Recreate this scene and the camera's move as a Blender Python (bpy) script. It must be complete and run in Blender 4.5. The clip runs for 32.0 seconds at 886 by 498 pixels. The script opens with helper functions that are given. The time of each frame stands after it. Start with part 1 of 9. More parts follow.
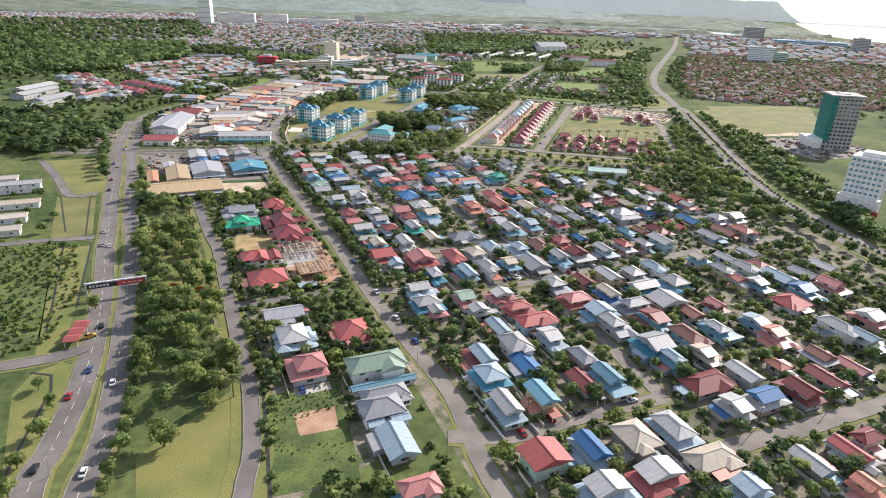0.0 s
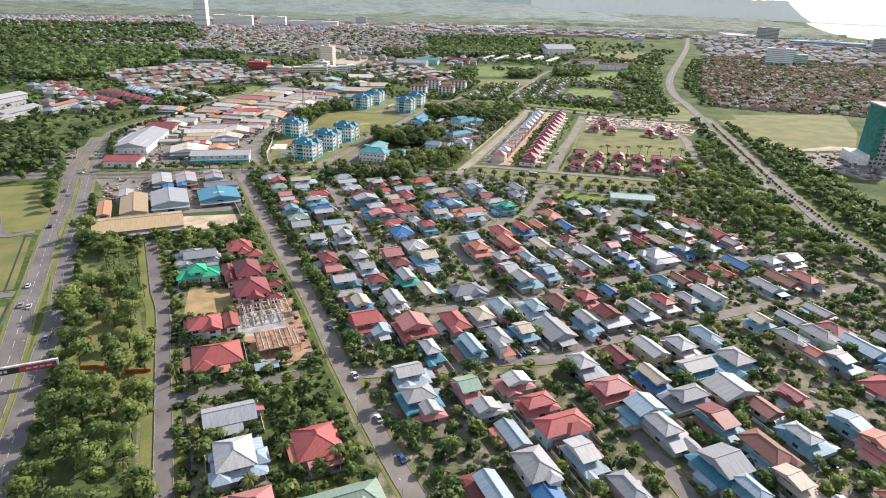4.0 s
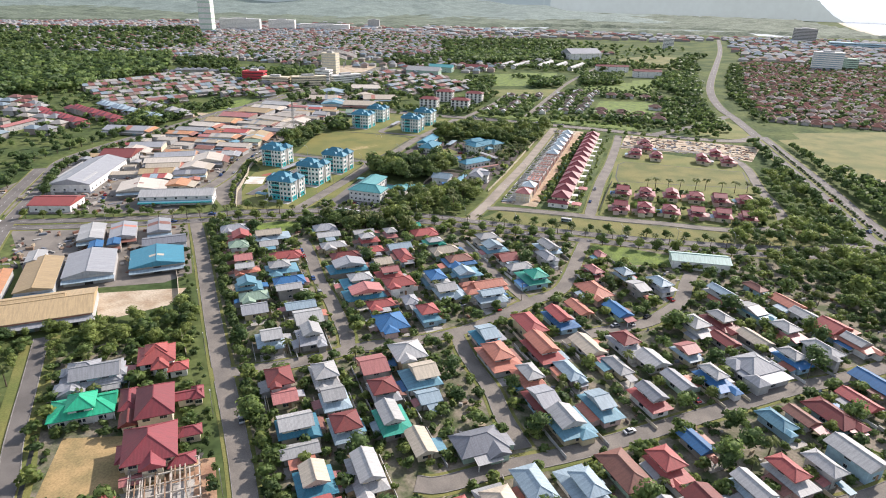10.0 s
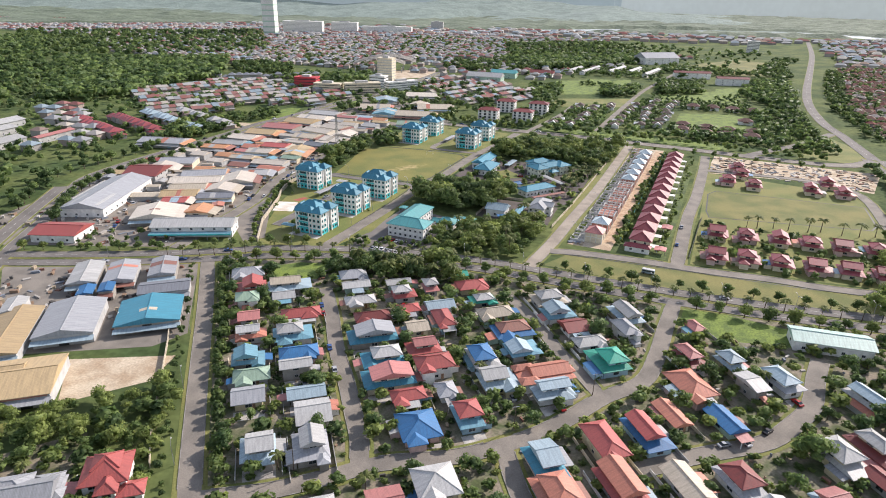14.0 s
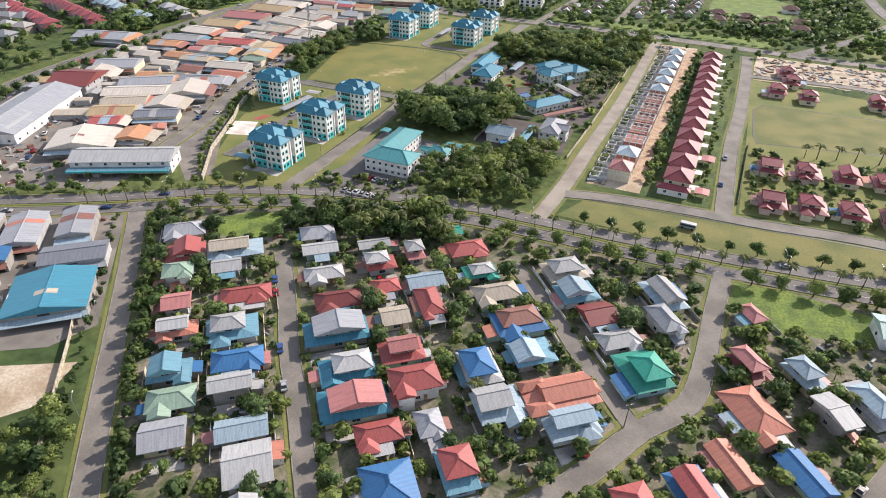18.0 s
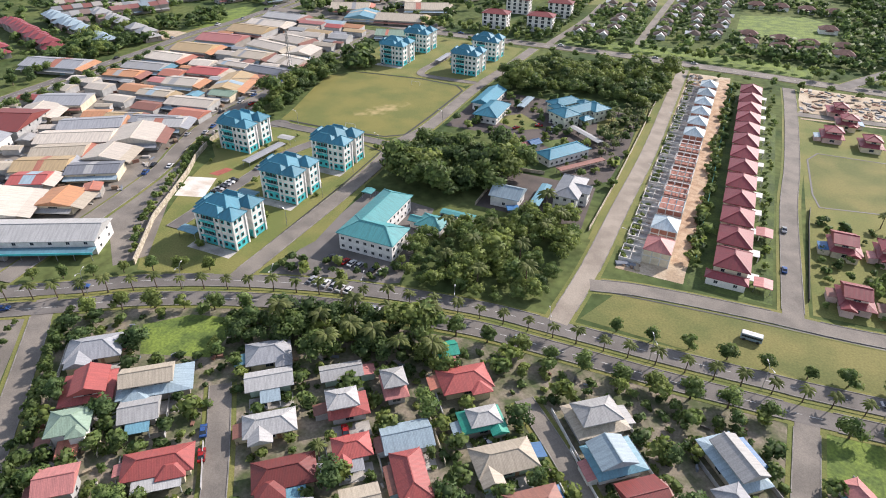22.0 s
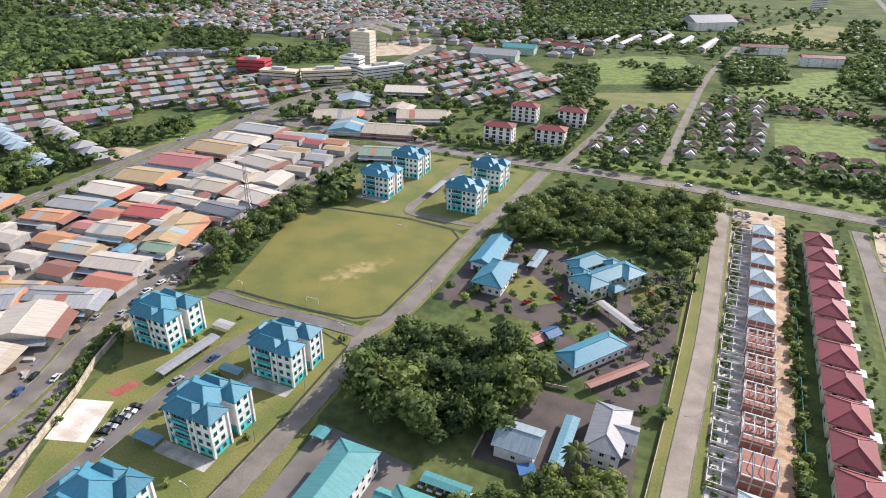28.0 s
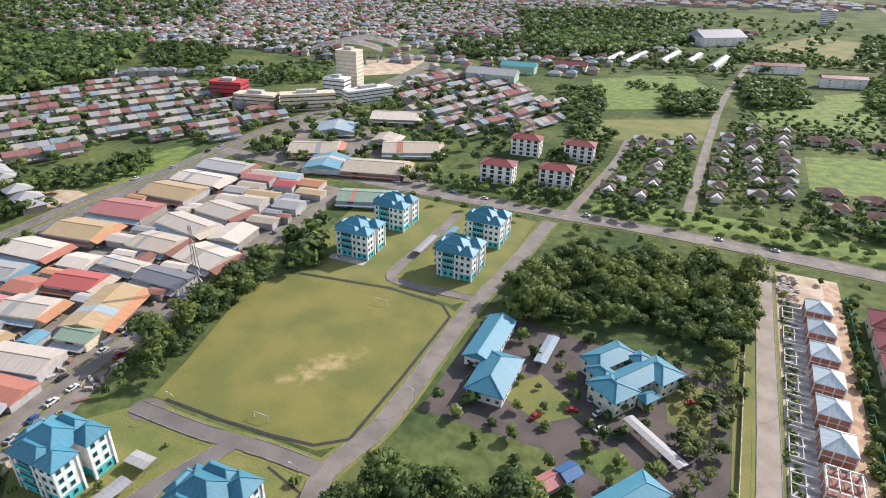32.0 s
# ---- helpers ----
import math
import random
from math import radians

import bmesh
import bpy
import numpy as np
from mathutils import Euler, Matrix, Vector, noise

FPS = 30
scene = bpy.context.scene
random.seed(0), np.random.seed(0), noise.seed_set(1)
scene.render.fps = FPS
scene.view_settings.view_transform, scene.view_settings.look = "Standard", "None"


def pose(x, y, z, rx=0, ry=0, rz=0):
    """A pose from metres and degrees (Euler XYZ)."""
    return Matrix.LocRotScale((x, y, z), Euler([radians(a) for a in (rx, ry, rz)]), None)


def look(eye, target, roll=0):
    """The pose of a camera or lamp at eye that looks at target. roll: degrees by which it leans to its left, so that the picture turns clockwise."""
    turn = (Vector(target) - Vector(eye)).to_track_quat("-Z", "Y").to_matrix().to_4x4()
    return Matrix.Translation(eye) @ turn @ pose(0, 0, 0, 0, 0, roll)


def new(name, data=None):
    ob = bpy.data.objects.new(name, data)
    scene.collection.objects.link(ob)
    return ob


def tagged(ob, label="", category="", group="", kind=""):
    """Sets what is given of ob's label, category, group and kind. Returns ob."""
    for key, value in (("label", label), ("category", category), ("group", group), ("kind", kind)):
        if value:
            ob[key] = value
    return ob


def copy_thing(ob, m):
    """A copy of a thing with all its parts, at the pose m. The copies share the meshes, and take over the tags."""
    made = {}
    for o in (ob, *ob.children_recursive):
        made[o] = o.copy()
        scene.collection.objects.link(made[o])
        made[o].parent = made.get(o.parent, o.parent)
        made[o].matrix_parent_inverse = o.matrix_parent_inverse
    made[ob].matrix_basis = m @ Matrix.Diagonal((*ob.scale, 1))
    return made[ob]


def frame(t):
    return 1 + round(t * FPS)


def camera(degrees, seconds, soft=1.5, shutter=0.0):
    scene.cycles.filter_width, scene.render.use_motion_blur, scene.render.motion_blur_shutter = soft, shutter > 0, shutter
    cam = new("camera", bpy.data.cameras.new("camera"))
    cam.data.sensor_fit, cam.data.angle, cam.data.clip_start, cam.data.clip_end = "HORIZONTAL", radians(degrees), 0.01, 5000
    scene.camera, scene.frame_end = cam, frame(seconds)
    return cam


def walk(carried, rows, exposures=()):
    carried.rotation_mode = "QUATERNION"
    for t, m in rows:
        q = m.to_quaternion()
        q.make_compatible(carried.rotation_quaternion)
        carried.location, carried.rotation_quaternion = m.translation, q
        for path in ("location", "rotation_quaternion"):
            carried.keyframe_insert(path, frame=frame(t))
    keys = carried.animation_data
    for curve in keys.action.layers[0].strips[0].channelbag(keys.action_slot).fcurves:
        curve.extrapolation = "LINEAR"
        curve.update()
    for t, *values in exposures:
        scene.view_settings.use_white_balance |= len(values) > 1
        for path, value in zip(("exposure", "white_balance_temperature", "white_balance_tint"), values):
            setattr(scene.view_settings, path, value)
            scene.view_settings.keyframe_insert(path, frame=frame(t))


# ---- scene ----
cam = camera(71.3, 32.0, 1.0)
METRES, EYE, TILT, LEAN, TURN = 526.3, 130.2, 0.0, 0.0, 14.7
ROWS = [
    (0.0, 0.0, 0.0, 0.0, 0.86, -22.96, -2.02),
    (0.5, 0.0003, 0.0159, -0.0001, 0.91, -22.96, -2.01),
    (1.0, 0.0008, 0.0317, -0.0004, 0.96, -22.98, -1.99),
    (1.5, 0.0011, 0.047, -0.0006, 0.98, -22.99, -1.96),
    (2.0, 0.0015, 0.0631, -0.0008, 1.02, -23.0, -1.93),
    (2.5, 0.0021, 0.0794, -0.0009, 1.08, -23.0, -1.92),
    (3.0, 0.0025, 0.0957, -0.0009, 1.1, -23.01, -1.89),
    (3.5, 0.0028, 0.1114, -0.0011, 1.15, -22.91, -1.85),
    (5.5, 0.005, 0.1777, -0.0019, 1.3, -22.95, -1.6),
    (6.0, 0.0054, 0.1941, -0.0021, 1.31, -22.95, -1.56),
    (6.5, 0.0057, 0.2108, -0.0025, 1.34, -22.91, -1.55),
    (7.0, 0.0061, 0.2275, -0.0026, 1.38, -22.88, -1.54),
    (7.5, 0.0064, 0.2434, -0.0029, 1.6, -22.9, -1.52),
    (8.0, 0.0065, 0.26, -0.0031, 2.41, -22.92, -1.45),
    (8.5, 0.007, 0.2767, -0.0037, 2.63, -22.89, -1.4),
    (9.0, 0.0072, 0.2922, -0.0037, 2.65, -22.84, -1.41),
    (9.5, 0.0072, 0.3089, -0.0042, 2.67, -22.83, -1.42),
    (10.0, 0.0075, 0.3253, -0.0044, 2.7, -22.83, -1.4),
    (10.5, 0.0075, 0.3413, -0.0042, 2.72, -22.8, -1.43),
    (11.0, 0.0076, 0.3567, -0.0049, 2.73, -22.74, -1.42),
    (11.5, 0.0075, 0.3726, -0.0055, 2.73, -22.68, -1.45),
    (12.0, 0.0072, 0.3884, -0.0055, 3.27, -22.74, -1.44),
    (12.5, 0.0072, 0.4043, -0.0061, 4.61, -22.75, -1.35),
    (13.0, 0.0069, 0.4194, -0.006, 6.52, -22.81, -1.17),
    (13.5, 0.007, 0.4356, -0.0062, 8.28, -22.79, -1.04),
    (14.0, 0.0068, 0.452, -0.006, 8.45, -22.84, -0.98),
    (14.5, 0.0061, 0.4685, -0.0064, 8.43, -22.8, -0.97),
    (16.5, 0.0007, 0.5324, -0.0079, 8.41, -26.45, -1.04),
    (17.0, -0.0011, 0.5483, -0.0086, 8.45, -29.92, -1.1),
    (17.5, -0.0027, 0.5645, -0.0088, 8.45, -32.88, -1.1),
    (18.0, -0.0043, 0.5805, -0.009, 8.44, -33.56, -1.13),
    (18.5, -0.0056, 0.5957, -0.0096, 8.48, -33.49, -1.15),
    (19.0, -0.0067, 0.6115, -0.0095, 8.49, -33.47, -1.11),
    (19.5, -0.008, 0.6276, -0.01, 8.55, -33.42, -1.1),
    (20.0, -0.0098, 0.6436, -0.0103, 8.55, -33.42, -1.07),
    (20.5, -0.0114, 0.6584, -0.0108, 8.58, -33.34, -1.1),
    (21.0, -0.0125, 0.6738, -0.0111, 8.67, -33.31, -1.06),
    (21.5, -0.0142, 0.689, -0.0113, 8.71, -33.28, -1.09),
    (22.0, -0.0154, 0.7031, -0.0115, 8.78, -33.28, -1.09),
    (22.5, -0.0168, 0.7181, -0.012, 8.82, -33.24, -1.06),
    (23.0, -0.0183, 0.733, -0.0117, 8.9, -31.64, -1.06),
    (23.5, -0.0201, 0.7474, -0.0117, 8.94, -28.92, -1.05),
    (24.0, -0.021, 0.7609, -0.012, 9.04, -27.75, -1.09),
    (24.5, -0.0219, 0.7758, -0.0119, 9.12, -27.68, -1.11),
    (25.0, -0.0236, 0.7915, -0.0117, 9.12, -27.6, -1.11),
    (25.5, -0.025, 0.8075, -0.0102, 9.11, -27.44, -1.09),
    (27.5, -0.0302, 0.8664, 0.0051, 9.17, -27.58, -1.04),
    (28.0, -0.0313, 0.8795, 0.0084, 9.19, -27.55, -1.0),
    (28.5, -0.0328, 0.8927, 0.0113, 9.21, -27.63, -1.0),
    (29.0, -0.0341, 0.9058, 0.0116, 9.26, -27.59, -1.04),
    (29.5, -0.0354, 0.9189, 0.0117, 9.29, -27.47, -1.09),
    (30.0, -0.037, 0.9334, 0.0119, 9.23, -27.46, -1.13),
    (30.5, -0.0389, 0.9482, 0.012, 9.16, -27.42, -1.17),
    (31.0, -0.0401, 0.9636, 0.0116, 9.1, -27.38, -1.13),
    (31.5, -0.0416, 0.9785, 0.0117, 9.02, -27.32, -1.13),
    (32.0, -0.0432, 0.9946, 0.0123, 8.93, -26.94, -1.16),
]
walk(cam, [(t, pose(0, 0, EYE, TILT, LEAN, TURN) @ pose(METRES * x, METRES * y, METRES * z, 90 + pitch, roll, yaw)) for t, x, y, z, yaw, pitch, roll in ROWS],
     [(0.0, 0.56, 6480, 17), (17.0, 0.46, 6500, 17), (26.0, 0.48, 6380, 18), (32.0, 0.48, 6380, 18)])

# ---- light ----
SUN_DIR = (0.43, 0.72, 0.545)          # towards the sun
sun_az = math.atan2(SUN_DIR[0], SUN_DIR[1])
sun_el = math.atan2(SUN_DIR[2], math.hypot(SUN_DIR[0], SUN_DIR[1]))
world = bpy.data.worlds.new("sky")
scene.world = world
world.use_nodes = True
wn = world.node_tree
sky = wn.nodes.new("ShaderNodeTexSky")
sky.sky_type = "NISHITA"
sky.sun_disc = False
sky.sun_elevation, sky.sun_rotation = sun_el, sun_az
sky.air_density, sky.dust_density, sky.ozone_density = 1.2, 0.6, 1.0
wn.nodes["Background"].inputs[1].default_value = 0.15
soften = wn.nodes.new("ShaderNodeHueSaturation")          # hazy tropical air: paler sky
soften.inputs["Saturation"].default_value = 0.62
wn.links.new(sky.outputs[0], soften.inputs["Color"])
wn.links.new(soften.outputs[0], wn.nodes["Background"].inputs[0])
sun_data = bpy.data.lights.new("sun", "SUN")
sun_data.energy, sun_data.angle, sun_data.color = 4.6, radians(0.6), (1.0, 0.93, 0.83)
sun = new("sun", sun_data)
sun.matrix_world = look(tuple(400 * c for c in SUN_DIR), (0, 0, 0))

# ---- materials ----
def material(name, colour, rough=0.7, metal=0.0, vary=0.18, scale=0.6, fine=6.0, bump=0.0, second=None, island=0.0,
             objvary=0.0, spec=0.5):
    """A painted or natural surface: two scales of noise in value, optional second colour in patches, bump."""
    m = bpy.data.materials.new(name)
    m.use_nodes = True
    nt = m.node_tree
    N, L = nt.nodes, nt.links
    b = N["Principled BSDF"]
    b.inputs["Roughness"].default_value, b.inputs["Metallic"].default_value = rough, metal
    b.inputs["Specular IOR Level"].default_value = spec
    geo = N.new("ShaderNodeNewGeometry")
    big = N.new("ShaderNodeTexNoise")
    big.inputs["Scale"].default_value, big.inputs["Detail"].default_value = scale, 6
    L.new(geo.outputs["Position"], big.inputs["Vector"])
    small = N.new("ShaderNodeTexNoise")
    small.inputs["Scale"].default_value, small.inputs["Detail"].default_value = fine, 3
    L.new(geo.outputs["Position"], small.inputs["Vector"])
    mix = N.new("ShaderNodeMix")
    mix.data_type = "RGBA"
    dark = second if second else tuple(c * (1 - 2.2 * vary) for c in colour)
    mix.inputs[6].default_value = (*dark, 1)
    mix.inputs[7].default_value = (*colour, 1)
    ramp = N.new("ShaderNodeMapRange")
    ramp.inputs[1].default_value, ramp.inputs[2].default_value = 0.38, 0.6
    L.new(big.outputs[0], ramp.inputs[0])
    L.new(ramp.outputs[0], mix.inputs[0])
    hsv = N.new("ShaderNodeHueSaturation")
    L.new(mix.outputs[2], hsv.inputs["Color"])
    val = N.new("ShaderNodeMapRange")
    val.inputs[1].default_value, val.inputs[2].default_value = 0.3, 0.7
    val.inputs[3].default_value, val.inputs[4].default_value = 1 - vary, 1 + vary
    L.new(small.outputs[0], val.inputs[0])
    out = val.outputs[0]
    for amount, node, sock in ((island, "ShaderNodeNewGeometry", "Random Per Island"), (objvary, "ShaderNodeObjectInfo", "Random")):
        if amount:
            src = N.new(node)
            r = N.new("ShaderNodeMapRange")
            r.inputs[3].default_value, r.inputs[4].default_value = 1 - amount, 1 + amount
            L.new(src.outputs[sock], r.inputs[0])
            mul = N.new("ShaderNodeMath")
            mul.operation = "MULTIPLY"
            L.new(out, mul.inputs[0])
            L.new(r.outputs[0], mul.inputs[1])
            out = mul.outputs[0]
    L.new(out, hsv.inputs["Value"])
    L.new(hsv.outputs[0], b.inputs["Base Color"])
    if bump:
        bp = N.new("ShaderNodeBump")
        bp.inputs["Strength"].default_value, bp.inputs["Distance"].default_value = 0.6, bump
        L.new(small.outputs[0], bp.inputs["Height"])
        L.new(bp.outputs[0], b.inputs["Normal"])
    return m


def palette(name, colours, rough=0.6, scale=0.8, metal=0.0):
    """One material whose colour steps through a palette from island to island."""
    m = material(name, colours[0], max(rough, 0.85), metal, vary=0.12, scale=scale, spec=0.12)
    nt = m.node_tree
    N, L = nt.nodes, nt.links
    geo = N.new("ShaderNodeNewGeometry")
    r = N.new("ShaderNodeValToRGB")
    r.color_ramp.interpolation = "CONSTANT"
    el = r.color_ramp.elements
    for i, c in enumerate(colours):
        e = el[i] if i < 2 else el.new(i / len(colours))
        e.position, e.color = i / len(colours), (*c, 1)
    L.new(geo.outputs["Random Per Island"], r.inputs[0])
    hsv = next(n for n in N if n.bl_idname == "ShaderNodeHueSaturation")
    L.new(r.outputs[0], hsv.inputs["Color"])
    return m


def leafy(name, colour, lighter, vary=0.2):
    m = material(name, lighter, 0.6, 0, 0.16, 0.25, 2.5, 0.0, colour, vary, 0.18, 0.25)
    b = m.node_tree.nodes["Principled BSDF"]
    tr = m.node_tree.nodes.new("ShaderNodeBsdfTranslucent")
    mx = m.node_tree.nodes.new("ShaderNodeMixShader")
    mx.inputs[0].default_value = 0.48
    hsv = next(n for n in m.node_tree.nodes if n.bl_idname == "ShaderNodeHueSaturation")
    m.node_tree.links.new(hsv.outputs[0], tr.inputs[0])
    m.node_tree.links.new(b.outputs[0], mx.inputs[1])
    m.node_tree.links.new(tr.outputs[0], mx.inputs[2])
    m.node_tree.links.new(mx.outputs[0], m.node_tree.nodes["Material Output"].inputs[0])
    return m


ROOF_RGB = {
    "w": (0.39, 0.39, 0.38), "g": (0.31, 0.32, 0.335), "G": (0.17, 0.18, 0.20), "l": (0.30, 0.39, 0.44), "b": (0.04, 0.15, 0.32),
    "s": (0.13, 0.28, 0.35), "t": (0.03, 0.29, 0.21), "r": (0.38, 0.095, 0.085), "p": (0.44, 0.18, 0.165), "m": (0.20, 0.05, 0.045),
    "o": (0.48, 0.19, 0.13), "y": (0.46, 0.40, 0.31), "e": (0.24, 0.33, 0.25), "n": (0.26, 0.12, 0.09), "c": (0.45, 0.62, 0.56),
    "T": (0.09, 0.32, 0.33), "E": (0.02, 0.36, 0.20), "A": (0.05, 0.215, 0.295), "R": (0.255, 0.058, 0.066), "O": (0.50, 0.25, 0.13), "Y": (0.43, 0.32, 0.18), "k": (0.54, 0.485, 0.41), "L": (0.50, 0.58, 0.60)}


def roof_material(key):
    """Profiled metal sheet or tile: rib lines down the slope, weather stains, slight gloss."""
    c = ROOF_RGB[key]
    m = material("roof_" + {"G": "slate", "T": "mint", "E": "emerald", "A": "aqua", "R": "crimson", "O": "rust", "Y": "ochre", "k": "cream", "L": "foil_white"}.get(key, key), c, 0.50, 0.0, 0.12, 0.35, 3.0, 0.0,
                 tuple(0.78 * v + 0.01 for v in c), 0.0, 0.16, 0.32)
    N, L = m.node_tree.nodes, m.node_tree.links
    tc = N.new("ShaderNodeTexCoord")
    wv = N.new("ShaderNodeTexWave")
    wv.inputs["Scale"].default_value, wv.inputs["Distortion"].default_value = 0.9, 0.3
    wv.bands_direction = "X"
    L.new(tc.outputs["UV"], wv.inputs["Vector"])
    mp = N.new("ShaderNodeMapping")                      # dirt runs in streaks down the slope
    mp.inputs["Scale"].default_value = (1.6, 0.16, 1.0)
    L.new(tc.outputs["UV"], mp.inputs["Vector"])
    streak = next(n for n in N if n.bl_idname == "ShaderNodeTexNoise")
    streak.inputs["Scale"].default_value = 0.9
    L.new(mp.outputs[0], streak.inputs["Vector"])
    bp = N.new("ShaderNodeBump")
    bp.inputs["Strength"].default_value, bp.inputs["Distance"].default_value = 0.3, 0.04
    L.new(wv.outputs[1], bp.inputs["Height"])
    L.new(bp.outputs[0], N["Principled BSDF"].inputs["Normal"])
    return m


ROOF = {k: roof_material(k) for k in ROOF_RGB}
# one darker wall tone paints in the shade of walls facing away from the sun
WALL = {k: material("wall_" + k, c, 0.85, 0, 0.08, 0.4, 4.0, 0.01, tuple(0.8 * v for v in c), 0, 0.08) for k, c in {
    "white": (0.74, 0.73, 0.70), "cream": (0.66, 0.58, 0.43), "pink": (0.60, 0.44, 0.40), "blue": (0.34, 0.50, 0.58),
    "yellow": (0.58, 0.50, 0.32), "grey": (0.42, 0.42, 0.41), "green": (0.40, 0.54, 0.44), "brick": (0.34, 0.15, 0.11),
    "shaded": (0.30, 0.28, 0.25), "aqua": (0.06, 0.47, 0.50), "sage": (0.60, 0.62, 0.50), "red": (0.50, 0.05, 0.06)}.items()}
ASPHALT = material("asphalt", (0.17, 0.156, 0.142), 0.9, 0, 0.12, 0.08, 3.0, 0.01, (0.12, 0.11, 0.10))
PALE_ROAD = material("worn_road", (0.22, 0.196, 0.166), 0.9, 0, 0.16, 0.1, 3.0, 0.01, (0.152, 0.137, 0.118))
DUSTY = material("dusty_road", (0.33, 0.285, 0.23), 0.92, 0, 0.14, 0.1, 3.0, 0.01, (0.24, 0.205, 0.165))
CONCRETE = material("concrete", (0.46, 0.44, 0.40), 0.85, 0, 0.15, 0.2, 2.0, 0.01, (0.27, 0.255, 0.235))
KERBSTONE = material("kerbstone", (0.27, 0.255, 0.235), 0.9, 0, 0.2, 0.3, 2.0)
WHITE_PAINT = material("line_paint", (0.65, 0.65, 0.62), 0.7, 0, 0.2, 0.5, 5.0)
DIRT = material("bare_earth", (0.42, 0.27, 0.17), 0.95, 0, 0.2, 0.12, 1.5, 0.05, (0.29, 0.16, 0.10))
SAND = material("sandy_ground", (0.50, 0.42, 0.31), 0.95, 0, 0.2, 0.1, 1.2, 0.05, (0.36, 0.27, 0.18))
GRASS = material("mown_grass", (0.185, 0.18, 0.052), 0.95, 0, 0.22, 0.06, 1.8, 0.05, (0.12, 0.145, 0.035))
FIELD = material("pitch_grass", (0.19, 0.175, 0.055), 0.95, 0, 0.2, 0.05, 1.5, 0.03, (0.115, 0.13, 0.036))
WILD = material("wild_grass", (0.10, 0.14, 0.032), 0.95, 0, 0.3, 0.12, 1.2, 0.15, (0.05, 0.078, 0.02))
BRIGHT = material("bright_grass", (0.155, 0.215, 0.036), 0.95, 0, 0.3, 0.15, 1.2, 0.1, (0.085, 0.13, 0.026))
YARD = material("garden_ground", (0.235, 0.20, 0.15), 0.95, 0, 0.25, 0.16, 1.2, 0.05, (0.07, 0.09, 0.033))
COUNTRY = material("open_country", (0.115, 0.14, 0.05), 0.95, 0, 0.3, 0.02, 0.25, 0.2, (0.055, 0.085, 0.032), spec=0.1)
GLASS = material("window_glass", (0.035, 0.045, 0.055), 0.12, 0, 0.15, 0.3, 1.0)
FRAME = material("window_frame", (0.6, 0.6, 0.58), 0.5)
TRUNK = material("bark", (0.13, 0.095, 0.065), 0.95, 0, 0.25, 1.0, 6.0, 0.03)
LEAF = [leafy("leaf_deep", (0.056, 0.100, 0.036), (0.122, 0.182, 0.066)), leafy("leaf_mid", (0.094, 0.152, 0.048), (0.185, 0.252, 0.082)),
        leafy("leaf_light", (0.140, 0.195, 0.054), (0.262, 0.318, 0.096)), leafy("leaf_yellow", (0.22, 0.18, 0.035), (0.36, 0.29, 0.06))]
PALM_LEAF = leafy("palm_leaf", (0.09, 0.12, 0.032), (0.19, 0.22, 0.07))
STEEL = material("grey_steel", (0.42, 0.43, 0.44), 0.4, 0.6)
DARK = material("dark_plastic", (0.03, 0.03, 0.03), 0.6)
TIMBER = material("formwork_timber", (0.36, 0.22, 0.13), 0.9, 0, 0.25, 0.5, 4.0, 0.02)
ORANGE = material("orange_barrier", (0.62, 0.09, 0.02), 0.6)
# the pale base colour carries sun glare off the water
WATER = material("glare_water", (0.46, 0.50, 0.51), 0.22, 0, 0.08, 0.01, 0.05, 0.0)
BEACH = material("beach_sand", (0.62, 0.55, 0.42), 0.9)
CAR = {k: material("car_paint_" + k, c, 0.25, 0.1) for k, c in {
    "white": (0.75, 0.75, 0.74), "silver": (0.42, 0.43, 0.45), "black": (0.02, 0.02, 0.022), "red": (0.40, 0.02, 0.02), "blue": (0.04, 0.10, 0.28),
    "yellow": (0.65, 0.40, 0.03)}.items()}

# ---- mesh helpers ----
rng = random.Random(7)


def part(name, bm, mats, parent=None, label="", where=None, kind="", uv=False):
    """Link a bmesh as one mesh object, under a thing or a part where one is given."""
    me = bpy.data.meshes.new(name)
    bm.to_mesh(me)
    bm.free()
    for m in (mats if isinstance(mats, (list, tuple)) else [mats]):
        me.materials.append(m)
    return place(name, me, parent, label, where, kind)


def place(name, me, parent=None, label="", where=None, kind=""):
    ob = new(name, me)
    if parent:
        ob.parent = parent
    if where:
        ob.matrix_basis = where
    if label:
        ob["label"] = label
    if kind:
        ob["kind"] = kind
    return ob


def empty(name, m, label, category, group="", kind=""):
    ob = new(name)
    ob.empty_display_size = 1
    ob.matrix_basis = m
    return tagged(ob, label, category, group, kind)


def box(bm, x0, y0, z0, x1, y1, z1, mat=0):
    v = [bm.verts.new(p) for p in ((x0, y0, z0), (x1, y0, z0), (x1, y1, z0), (x0, y1, z0), (x0, y0, z1), (x1, y0, z1), (x1, y1, z1), (x0, y1, z1))]
    for q in ((3, 2, 1, 0), (4, 5, 6, 7), (0, 1, 5, 4), (1, 2, 6, 5), (2, 3, 7, 6), (3, 0, 4, 7)):
        f = bm.faces.new([v[i] for i in q])
        f.material_index = mat
    return v


